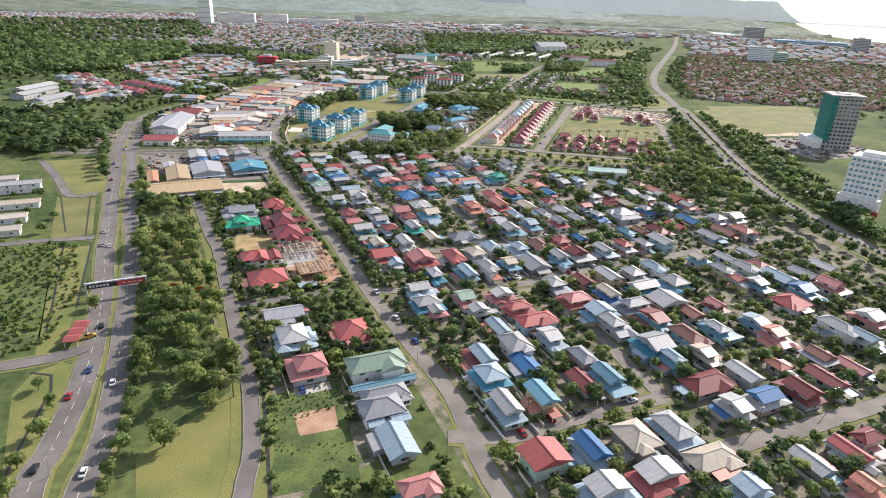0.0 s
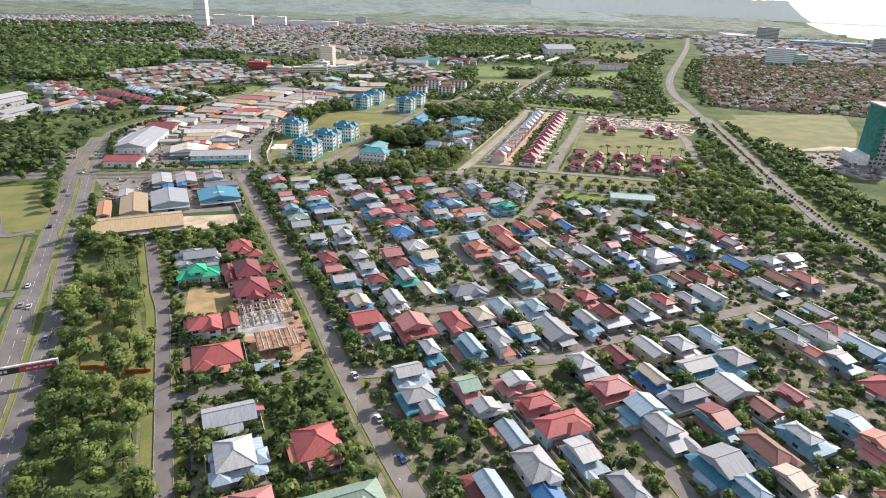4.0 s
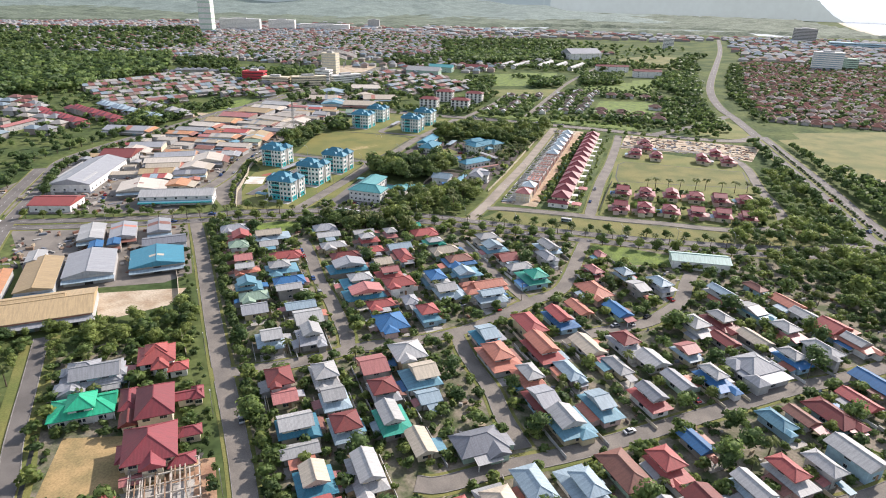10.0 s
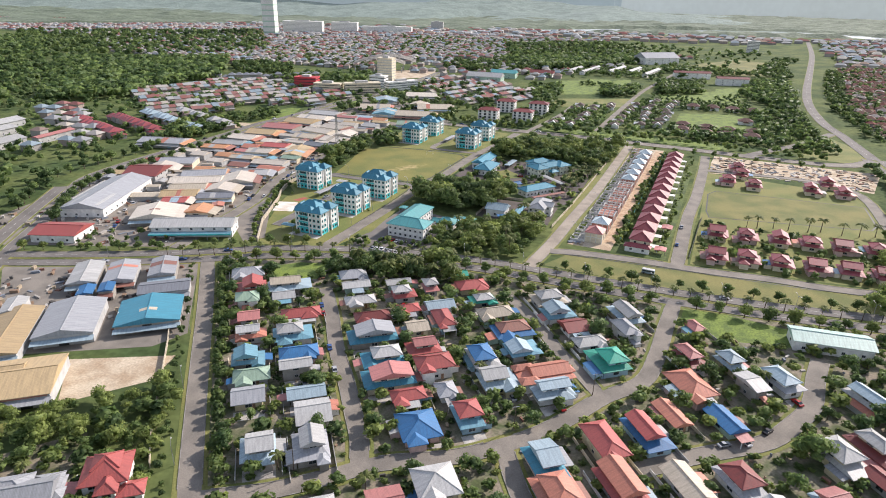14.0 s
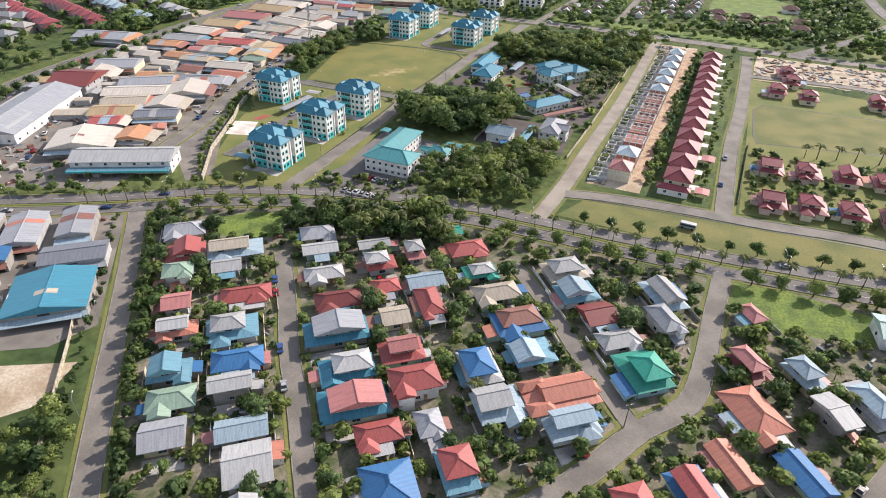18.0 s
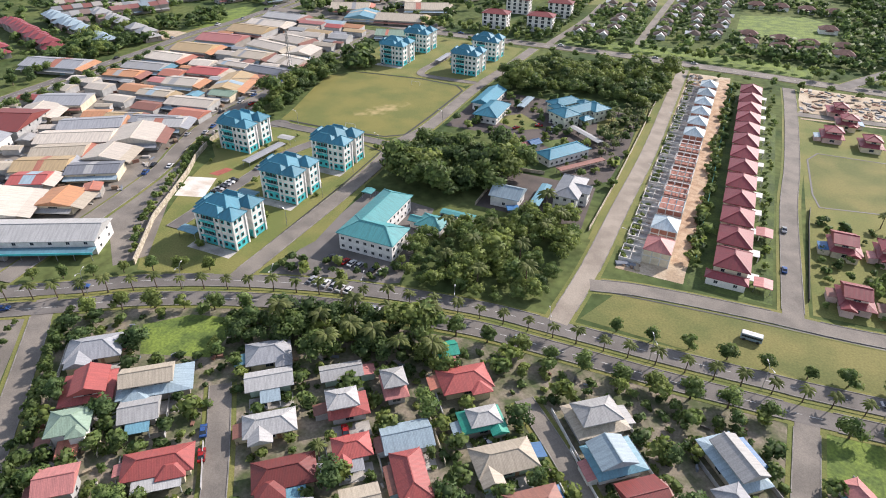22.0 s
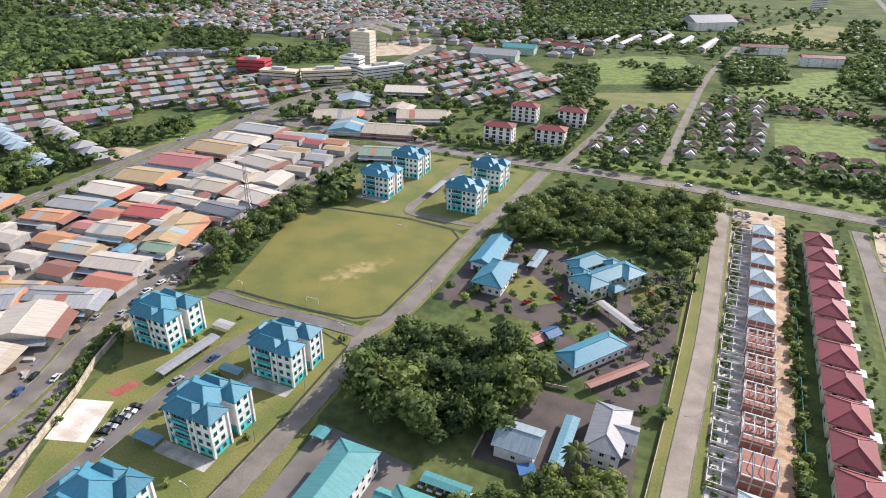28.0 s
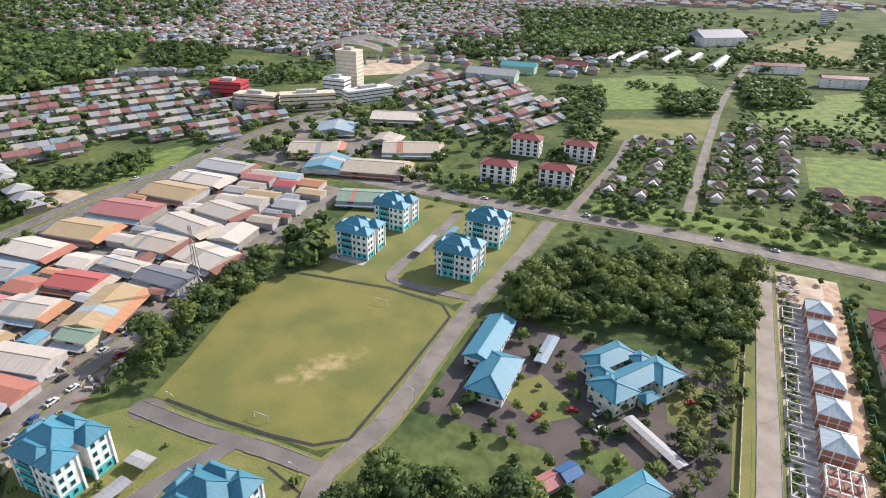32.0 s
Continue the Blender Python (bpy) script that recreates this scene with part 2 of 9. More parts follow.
def beam(bm, a, b, r=0.15, mat=0):
    """A square bar from a to b."""
    a, b = Vector(a), Vector(b)
    d = (b - a).normalized()
    u = d.cross(Vector((0, 0, 1)))
    u = u.normalized() if u.length > 1e-3 else Vector((1, 0, 0))
    w = d.cross(u)
    ring = [[bm.verts.new(p + u * i * r + w * j * r) for i, j in ((-1, -1), (1, -1), (1, 1), (-1, 1))] for p in (a, b)]
    for i in range(4):
        bm.faces.new((ring[0][i], ring[0][(i + 1) % 4], ring[1][(i + 1) % 4], ring[1][i])).material_index = mat
    bm.faces.new(ring[0][::-1]).material_index = mat
    bm.faces.new(ring[1]).material_index = mat


def tube(bm, pts, radii, n=6, mat=0):
    rings = []
    for p, r in zip(pts, radii):
        rings.append([bm.verts.new((p[0] + r * math.cos(k * 2 * math.pi / n), p[1] + r * math.sin(k * 2 * math.pi / n), p[2])) for k in range(n)])
    for a, b in zip(rings, rings[1:]):
        for k in range(n):
            bm.faces.new((a[k], a[(k + 1) % n], b[(k + 1) % n], b[k])).material_index = mat
    bm.faces.new(rings[-1]).material_index = mat
    bm.faces.new(rings[0][::-1]).material_index = mat


def slope_uv(bm):
    """UVs whose u runs along the eave of each slope, in metres."""
    uvl = bm.loops.layers.uv.verify()
    bm.normal_update()
    for f in bm.faces:
        n = f.normal
        e = Vector((-n.y, n.x, 0))
        e = e.normalized() if e.length > 1e-3 else Vector((1, 0, 0))
        s = n.cross(e)
        for lo in f.loops:
            lo[uvl].uv = (lo.vert.co.dot(e), lo.vert.co.dot(s))


def roof_mesh(bm, x0, y0, x1, y1, z, rise, style, thick=0.22):
    """A hip or gable roof over a rectangle with a fascia of some thickness. style: h, gx (ridge along x), gy."""
    w, d = x1 - x0, y1 - y0
    cx, cy = (x0 + x1) / 2, (y0 + y1) / 2
    base = [bm.verts.new((x, y, z - thick)) for x, y in ((x0, y0), (x1, y0), (x1, y1), (x0, y1))]
    eave = [bm.verts.new((x, y, z)) for x, y in ((x0, y0), (x1, y0), (x1, y1), (x0, y1))]
    bm.faces.new(base[::-1])
    for i in range(4):
        bm.faces.new((base[i], base[(i + 1) % 4], eave[(i + 1) % 4], eave[i]))
    a, b, c, e = eave
    if style == "gx":
        r0, r1 = bm.verts.new((x0, cy, z + rise)), bm.verts.new((x1, cy, z + rise))
        faces = ((a, b, r1, r0), (c, e, r0, r1), (b, c, r1), (e, a, r0))
    elif style == "gy":
        r0, r1 = bm.verts.new((cx, y0, z + rise)), bm.verts.new((cx, y1, z + rise))
        faces = ((b, c, r1, r0), (e, a, r0, r1), (a, b, r0), (c, e, r1))
    elif abs(w - d) < 0.6:
        r0 = r1 = bm.verts.new((cx, cy, z + rise))
        faces = ((a, b, r0), (b, c, r0), (c, e, r0), (e, a, r0))
    elif w > d:
        k = d / 2 * 0.92
        r0, r1 = bm.verts.new((x0 + k, cy, z + rise)), bm.verts.new((x1 - k, cy, z + rise))
        faces = ((a, b, r1, r0), (b, c, r1), (c, e, r0, r1), (e, a, r0))
    else:
        k = w / 2 * 0.92
        r0, r1 = bm.verts.new((cx, y0 + k, z + rise)), bm.verts.new((cx, y1 - k, z + rise))
        faces = ((a, b, r0), (b, c, r1, r0), (c, e, r1), (e, a, r0, r1))
    for f in faces:
        bm.faces.new(f)
    return r0.co.copy(), r1.co.copy(), [v.co.copy() for v in eave]


def skirt_mesh(bm, o, i, z0, z1, thick=0.18):
    """A pent roof that runs from an outer rectangle up to an inner one."""
    P = lambda q, z: [bm.verts.new((x, y, z)) for x, y in ((q[0], q[1]), (q[2], q[1]), (q[2], q[3]), (q[0], q[3]))]
    base, eave, top = P(o, z0 - thick), P(o, z0), P(i, z1)
    bm.faces.new(base[::-1])
    bm.faces.new(top)
    for k in range(4):
        j = (k + 1) % 4
        bm.faces.new((base[k], base[j], eave[j], eave[k]))
        bm.faces.new((eave[k], eave[j], top[j], top[k]))


def plain_window(w, h):
    bm = bmesh.new()
    box(bm, -w / 2, -0.05, -h / 2, w / 2, 0.03, h / 2, 0)
    for k in (0, 1):
        x = -w / 2 + 0.07 + k * (w / 2 - 0.05)
        box(bm, x, -0.065, -h / 2 + 0.08, x + w / 2 - 0.1, -0.045, h / 2 - 0.08, 1)
    me = bpy.data.meshes.new("window")
    bm.to_mesh(me)
    bm.free()
    me.materials.append(FRAME)
    me.materials.append(GLASS)
    return me


WIN = {"s": plain_window(1.3, 1.2), "w": plain_window(2.2, 1.3), "d": plain_window(2.4, 2.2)}
bm = bmesh.new()
box(bm, -0.5, -0.05, 0, 0.5, 0.04, 2.1, 0)
box(bm, 0.32, -0.1, 0.95, 0.4, -0.05, 1.1, 1)
DOOR = bpy.data.meshes.new("door")
bm.to_mesh(DOOR)
bm.free()
DOOR.materials.append(TIMBER)
DOOR.materials.append(STEEL)


def windows_round(parent, x0, y0, x1, y1, z, kind="s", every=3.4, skip=()):
    """Windows in the four outer faces of a block, at the height z of their middle."""
    for side, (ax, ay, bx, by, turn) in enumerate(((x0, y0, x1, y0, 0), (x1, y0, x1, y1, 90), (x1, y1, x0, y1, 180), (x0, y1, x0, y0, 270))):
        if side in skip:
            continue
        n = max(1, int(math.hypot(bx - ax, by - ay) / (every * (1.5 if side == 3 else 1))))
        for k in range(n):
            f = (k + 0.5) / n
            place("window", WIN[kind], parent, "", pose(ax + (bx - ax) * f, ay + (by - ay) * f, z, 0, 0, turn))


COLOUR_WORD = {"w": "white", "g": "pale grey", "G": "dark grey", "l": "pale blue", "b": "bright blue", "s": "steel blue", "t": "green", "r": "red", "p": "faded red",
               "m": "maroon", "o": "orange", "y": "beige", "e": "grey-green", "n": "brown", "c": "mint", "T": "teal", "E": "emerald green", "A": "aqua blue", "R": "crimson",
               "O": "rust", "Y": "ochre", "k": "cream"}


def house(x, y, w, d, c1, style, storeys, c2, turn=39.0, wall=None, group="houses of the estate"):
    """A detached house: walls, roof or two tiers of roof, ridge caps, windows, door, porch, water tank."""
    r = random.Random(int(x * 31 + y * 17))
    wall = wall or r.choice(["white", "grey", "cream", "white", "pink", "blue", "grey", "yellow", "green", "shaded"])
    if c2 == "b" and c1 != "b" and r.random() < 0.6:
        c2 = "A"
    label = f"{'two' if storeys == 2 else 'single'}-storey {wall} house with {COLOUR_WORD[c1]} roof"
    if style == "u" and c2 != c1:
        label += f", {COLOUR_WORD[c2]} below"
    w, d = w * 1.05, d * 1.05
    h = empty("house", pose(x, y, 0, 0, 0, turn), label, "house", group)
    foot(x, y, w, d, turn)
    hidden = (2,) if x < -200 else (1, 2)
    long_gable = style in ("gu", "gv") and storeys == 2 and max(w, d) > 1.3 * min(w, d) and r.random() < 0.75
    if long_gable:
        style, c2 = "u", r.choice([c2, "w", "l", "s", "g", "p", c1])
    over = 1.15
    X0, X1, Y0, Y1 = -w / 2 + over, w / 2 - over, -d / 2 + over, d / 2 - over
    def solid(name, q, z0, z1, mat):
        b = bmesh.new()
        box(b, q[0], q[1], z0, q[2], q[3], z1)
        return part(name, b, mat, h)
    def top(q, z, rise, st, key):
        b = bmesh.new()
        r0, r1, eave = roof_mesh(b, *q, z, rise, st)
        if (r0 - r1).length > 0.3:
            beam(b, r0 + Vector((0, 0, 0.04)), r1 + Vector((0, 0, 0.04)), 0.12)
        if st == "h":
            for e in eave:
                beam(b, e + Vector((0, 0, 0.03)), (r0 if (e - r0).length < (e - r1).length else r1) + Vector((0, 0, 0.03)), 0.1)
        slope_uv(b)
        part("roof", b, ROOF[key], h)
    if style == "u":
        z1 = 3.1
        lo = (X0, Y0, X1, Y1)
        solid("wall", lo, 0, z1, WALL[wall])
        fw, fd = r.uniform(0.62, 0.78), r.uniform(0.62, 0.8)
        if long_gable:
            fw, fd = (0.66, 0.9) if w > d else (0.9, 0.66)
        ox, oy = r.uniform(-0.5, 0.5) * (1 - fw) * w * 0.8, r.uniform(-0.3, 0.7) * (1 - fd) * d * 0.6
        up = (ox - w * fw / 2 + 0.7, oy - d * fd / 2 + 0.7, ox + w * fw / 2 - 0.7, oy + d * fd / 2 - 0.7)
        zt = 5.5 if storeys == 2 else 4.2
        b = bmesh.new()
        skirt_mesh(b, (-w / 2, -d / 2, w / 2, d / 2), up, z1 + 0.05, z1 + 1.0)
        slope_uv(b)
        part("lower_roof", b, ROOF[c2], h, f"{COLOUR_WORD[c2]} lower roof")
        solid("upper_wall", up, z1, zt, WALL[wall])
        st = "h" if w * d > 230 else r.choice(["h", "h", "gx", "gy"])
        if st == "h" and abs((up[2] - up[0]) - (up[3] - up[1])) > 5:
            st = "gx" if up[2] - up[0] > up[3] - up[1] else "gy"
        top((up[0] - 1.0, up[1] - 1.0, up[2] + 1.0, up[3] + 1.0), zt + 0.05, min(w * fw, d * fd) * 0.24, st, c1)
        if storeys == 2:
            windows_round(h, *up, 4.75, "w", 4.6, hidden)
        windows_round(h, *lo, 1.5, "w", 12.0, hidden)
    else:
        zt = 5.3 if storeys == 2 else 3.1
        q = (X0, Y0, X1, Y1)
        solid("wall", q, 0, zt, WALL[wall])
        st = {"h": "h", "gu": "gx", "gv": "gy"}[style]
        top((-w / 2, -d / 2, w / 2, d / 2), zt + 0.05, min(w, d) * (0.24 if st == "h" else 0.2), st, c1)
        if storeys == 2:
            windows_round(h, *q, 4.4, "w", 4.8, hidden)
        windows_round(h, *q, 1.5, "w" if storeys == 1 else "s", 8.5, hidden)
        if r.random() < 0.6:                                   # a car porch on posts, against the front
            pw, pd = w * r.uniform(0.4, 0.7), r.uniform(3.0, 4.5)
            b = bmesh.new()
            v = [(-pw / 2, -d / 2 + 0.7, 2.95), (pw / 2, -d / 2 + 0.7, 2.95), (pw / 2, -d / 2 - pd, 2.55), (-pw / 2, -d / 2 - pd, 2.55)]
            lo_ = [b.verts.new((p[0], p[1], p[2] - 0.12)) for p in v]
            hi_ = [b.verts.new(p) for p in v]
            b.faces.new(lo_)
            b.faces.new(hi_[::-1])
            for k in range(4):
                b.faces.new((hi_[k], hi_[(k + 1) % 4], lo_[(k + 1) % 4], lo_[k]))
            slope_uv(b)
            pr = part("porch_roof", b, ROOF[c2 if c2 != c1 else r.choice("wglspo")], h)
            for sx in (-1, 1):
                b = bmesh.new()
                box(b, sx * (pw / 2 - 0.3) - 0.1, -d / 2 - pd + 0.2, 0, sx * (pw / 2 - 0.3) + 0.1, -d / 2 - pd + 0.4, 2.5)
                part("post", b, WALL["white"], pr)
    if (style == "h" or style == "u" and r.random() < 0.45) and min(w, d) > 6.5:   # a cross wing with its own gable or hip
        zw = 3.05 if style == "u" or storeys == 1 else 5.45
        ww, out = w * r.uniform(0.36, 0.5), r.uniform(1.4, 2.6)
        cx = r.choice((-1, 1)) * (w / 2 - ww / 2) * r.uniform(0.6, 1.0)
        q = (cx - ww / 2, -d / 2 - out, cx + ww / 2, min(0.0, -d / 2 + ww * 0.8))
        solid("wing_wall", (q[0] + 0.6, q[1] + 0.6, q[2] - 0.6, q[3]), 0, zw, WALL[wall])
        b = bmesh.new()
        roof_mesh(b, *q, zw + 0.04, ww * 0.22, r.choice(("gy", "h")))
        slope_uv(b)
        part("wing_roof", b, ROOF[c2 if style == "u" else c1], h)
    if w * d > 230 and style == "u":                           # large villas: more hipped bays at mid height
        for sx, sy in ((-1, -1), (1, -0.2), (-0.9, 0.8)):
            bw, bd = w * r.uniform(0.34, 0.42), d * r.uniform(0.34, 0.42)
            bx, by = sx * (w / 2 - bw / 2 + 0.9), sy * (d / 2 - bd / 2 + 0.9)
            solid("bay_wall", (bx - bw / 2 + 0.5, by - bd / 2 + 0.5, bx + bw / 2 - 0.5, by + bd / 2 - 0.5), 0, 3.9, WALL[wall])
            b = bmesh.new()
            roof_mesh(b, bx - bw / 2, by - bd / 2, bx + bw / 2, by + bd / 2, 3.9, min(bw, bd) * 0.28, "h")
            slope_uv(b)
            part("bay_roof", b, ROOF[c2], h)
    if style != "u":
        place("door", DOOR, h, "", pose(w * 0.15, Y0 - 0.03, 0))
    if r.random() < 0.85:                                      # a lean-to kitchen or store against one side
        s, L_ = r.choice((-1, 1)), d * r.uniform(0.35, 0.6)
        x0_, y0_, ww = s * (w / 2 - 0.75), r.uniform(-d / 2 + 0.8, d / 2 - L_ - 0.8), r.uniform(2.0, 3.8)
        b = bmesh.new()
        box(b, min(x0_, x0_ + s * ww), y0_, 0, max(x0_, x0_ + s * ww), y0_ + L_, 2.2, 1)
        P = [(x0_, y0_ - 0.3, 2.85), (x0_ + s * (ww + 0.4), y0_ - 0.3, 2.25), (x0_ + s * (ww + 0.4), y0_ + L_ + 0.3, 2.25), (x0_, y0_ + L_ + 0.3, 2.85)]
        hi_ = [b.verts.new(p) for p in P]
        lo_ = [b.verts.new((p[0], p[1], p[2] - 0.1)) for p in P]
        b.faces.new(hi_)
        b.faces.new(lo_[::-1])
        for k in range(4):
            b.faces.new((hi_[k], lo_[k], lo_[(k + 1) % 4], hi_[(k + 1) % 4]))
        bmesh.ops.recalc_face_normals(b, faces=b.faces[:])
        slope_uv(b)
        part("lean_to", b, [ROOF[r.choice("wglsponb")], WALL[wall]], h)
    return h

# ---- ground, roads ----
def ribbon(bm, pts, width, z, thick=0.0):
    """A strip of road along a line, with mitred joints."""
    P = [Vector((x, y)) for x, y in pts]
    sides = []
    for i, p in enumerate(P):
        a = (p - P[i - 1]).normalized() if i else None
        b = (P[i + 1] - p).normalized() if i < len(P) - 1 else None
        t = ((a or b) + (b or a)).normalized()
        n = Vector((-t.y, t.x))
        k = 1 / max(0.5, n.dot(Vector((-(a or b).y, (a or b).x))))
        sides.append((p + n * width / 2 * k, p - n * width / 2 * k))
    V = [[bm.verts.new((q.x, q.y, z)) for q in s] for s in sides]
    for s, t in zip(V, V[1:]):
        bm.faces.new((s[1], t[1], t[0], s[0]))


def smooth(pts, n=4):
    """A Catmull-Rom line through the points."""
    P = [Vector(p) for p in pts]
    P = [2 * P[0] - P[1]] + P + [2 * P[-1] - P[-2]]
    out = []
    for a, b, c, d in zip(P, P[1:], P[2:], P[3:]):
        for k in range(n):
            t = k / n
            out.append(0.5 * (2 * b + (c - a) * t + (2 * a - 5 * b + 4 * c - d) * t * t + (3 * b - a - 3 * c + d) * t ** 3))
    return [tuple(p) for p in out + [P[-2]]]


ROADS, KERBS = [], []


def lay_kerbs():
    """Kerbs along both sides of every road, left out where another road joins."""
    for line, width, level, me_ in KERBS:
        b = bmesh.new()
        for s in (-1, 1):
            P = offset(line, s * (width / 2 + 0.12))
            for p, q in zip(P, P[1:]):
                n = max(1, int(math.hypot(q[0] - p[0], q[1] - p[1]) / 4))
                for k in range(n):
                    a = (p[0] + (q[0] - p[0]) * k / n, p[1] + (q[1] - p[1]) * k / n)
                    c = (p[0] + (q[0] - p[0]) * (k + 1) / n, p[1] + (q[1] - p[1]) * (k + 1) / n)
                    if any(near_line(m, ln, w - 0.2) for m in (a, c) for i, (ln, w) in enumerate(ROADS) if i != me_):
                        continue
                    x, y = c[0] - a[0], c[1] - a[1]
                    L = math.hypot(x, y) or 1
                    nx, ny = -y / L * 0.12, x / L * 0.12
                    lo = [(a[0] - nx, a[1] - ny), (c[0] - nx, c[1] - ny), (c[0] + nx, c[1] + ny), (a[0] + nx, a[1] + ny)]
                    t = [b.verts.new((u, v, level + 0.13)) for u, v in lo]
                    g = [b.verts.new((u, v, 0)) for u, v in lo]
                    b.faces.new(t)
                    b.faces.new((g[0], g[1], t[1], t[0]))
                    b.faces.new((g[2], g[3], t[3], t[2]))
        if len(b.faces):
            tagged(part("kerb", b, KERBSTONE), "pale concrete kerb along the road", "kerb", kind="structure")
        else:
            b.free()


def offset(pts, off):
    P = [Vector(p) for p in pts]
    out = []
    for i, p in enumerate(P):
        t = (P[min(i + 1, len(P) - 1)] - P[max(i - 1, 0)]).normalized()
        out.append((p.x - t.y * off, p.y + t.x * off))
    return out


def road(pts, width, mat=None, level=0.115, verge=1.5, lines=False, kerb=True, label="grey asphalt road with grass verges"):
    """A road on the ground: verges under it, raised kerbs on both sides, worn paint lines."""
    line = smooth(pts)
    level += 0.006 * len(ROADS)
    ROADS.append((line, width / 2 + 0.6))
    if verge:
        b = bmesh.new()
        ribbon(b, line, width + 2 * verge, 0.075 + 0.0008 * len(ROADS))
        tagged(part("verge", b, GRASS), "strip of mown grass along the road", "verge", kind="structure")
    b = bmesh.new()
    ribbon(b, line, width, level)
    r = tagged(part("road", b, mat or ASPHALT), label, "road", kind="structure")
    if kerb:
        KERBS.append((line, width, level, len(ROADS) - 1))
    if lines:
        b = bmesh.new()
        P = [Vector(p) for p in line]
        for p, q in zip(P, P[1:]):
            n = max(1, int((q - p).length / 6))
            for k in range(n):
                a, c = p.lerp(q, k / n), p.lerp(q, (k + 0.5) / n)
                ribbon(b, [tuple(a), tuple(c)], 0.16, level + 0.012)
        part("lane_marking", b, WHITE_PAINT, r)
    return r


def patch(name, pts, mat, z, label, category="ground"):
    b = bmesh.new()
    f = b.faces.new([b.verts.new((x, y, z)) for x, y in pts])
    b.normal_update()
    if f.normal.z < 0:
        f.normal_flip()
    return tagged(part(name, b, mat), label, category, kind="structure")


bm = bmesh.new()
N_G = 40
edge = [-6000 + 12000 * i / N_G for i in range(N_G + 1)]
gv = [[bm.verts.new((x, y, 0)) for x in edge] for y in edge]
for i in range(N_G):
    for j in range(N_G):
        bm.faces.new((gv[i][j], gv[i][j + 1], gv[i + 1][j + 1], gv[i + 1][j]))
tagged(part("ground", bm, COUNTRY), "green and brown open ground reaching the horizon", "ground", kind="structure")

road([(90, 6), (20, 92), (-19, 138), (-40, 173), (-67, 203), (-103, 245), (-136, 286), (-173, 328), (-204, 364), (-243, 410), (-278, 450)], 6.2, PALE_ROAD)
road([(34, -126), (-34, -39), (-96, 40), (-139, 95), (-146, 109), (-160, 134), (-181, 164), (-214, 205), (-242, 237), (-264, 264), (-299, 305), (-342, 358), (-388, 412), (-448, 498)], 8, lines=True)
road([(46, -126), (-24, -37), (-88, 44), (-124, 96), (-132, 112), (-142, 128), (-172, 168), (-204, 209), (-229, 242), (-253, 268), (-288, 309), (-332, 362), (-377, 417), (-425, 490)], 7, lines=True)
HIGHWAY_WEST = [(-425, 490), (-446, 520), (-453, 560), (-456, 618), (-457, 674), (-461, 726), (-457, 773), (-460, 853), (-458, 916), (-458, 974), (-461, 1110), (-470, 1198)]
for side_ in (-5.2, 5.2):
    road(offset(HIGHWAY_WEST, side_), 7, lines=True, label="grey asphalt carriageway of the western highway")
road([(-36, 152), (-17, 158), (0, 172), (17, 185), (31, 195)], 6, PALE_ROAD)
road([(31, 195), (26, 203), (18, 214), (12, 225), (-2, 244)], 5.5, PALE_ROAD)
road([(20, 150), (56, 179), (72, 190), (90, 204), (106, 216), (140, 240)], 6.5, PALE_ROAD)
road([(-95, 238), (-63, 252), (-44, 264), (-27, 271), (-14, 287), (6, 302), (15, 313), (37, 328), (53, 341), (79, 360), (99, 377), (120, 392)], 6, PALE_ROAD)
road([(-84, 293), (-77, 295), (-62, 307), (-46, 318), (-31, 330), (-12, 346), (27, 379), (46, 392), (65, 408)], 6, PALE_ROAD)
road([(-167, 321), (-150, 332), (-138, 343), (-127, 354), (-109, 365), (-98, 375), (-89, 385), (-81, 398), (-73, 413), (-62, 428), (-59, 447), (-58, 468), (-56, 500)], 6, PALE_ROAD)
road([(-66, 376), (-59, 381), (-48, 391), (-38, 399), (-23, 411), (-14, 425), (-8, 438), (-5, 456), (-2, 470)], 6, PALE_ROAD)
road([(-98, 378), (-87, 360), (-74, 343), (-67, 330), (-58, 317)], 5.5, PALE_ROAD)
road([(-132, 351), (-138, 361), (-146, 371), (-158, 386), (-171, 401), (-188, 424), (-203, 443)], 5.5, PALE_ROAD)
road([(-74, 413), (-85, 426), (-95, 437), (-104, 449), (-115, 461), (-126, 472)], 5, PALE_ROAD)
BOULEVARD = [(-420, 380), (-332, 420), (-278, 450), (-256, 465), (-229, 478), (-201, 488), (-178, 494), (-160, 497), (-145, 499), (-127, 499.5), (-110, 500), (-91, 500.5), (-66, 502), (-50, 503), (0, 509), (65, 524), (108, 552)]
road(offset(BOULEVARD, -5), 6.6, lines=True, label="dark asphalt carriageway of a tree-lined boulevard")
road(offset(BOULEVARD, 5), 6.6, lines=True, label="dark asphalt carriageway of a tree-lined boulevard")
road([(-126, 507), (-123, 540), (-121, 590), (-118, 654), (-117, 738), (-116, 800)], 6.5, DUSTY)
road([(-58, 540), (-57, 618), (-54, 668), (-52, 745), (-52, 790)], 6.5, PALE_ROAD)
road([(-121, 531), (-104, 535), (-72, 538), (-43, 539), (-15, 542), (11, 543), (32, 547), (49, 558), (58, 578), (57, 613), (54, 642), (50, 720), (20, 745), (-52, 742)], 6.5, PALE_ROAD)
road([(-231, 484), (-230, 552), (-231, 590), (-234, 605), (-229, 625), (-228, 647), (-228, 703), (-224, 749), (-221, 803)], 6.5, PALE_ROAD)
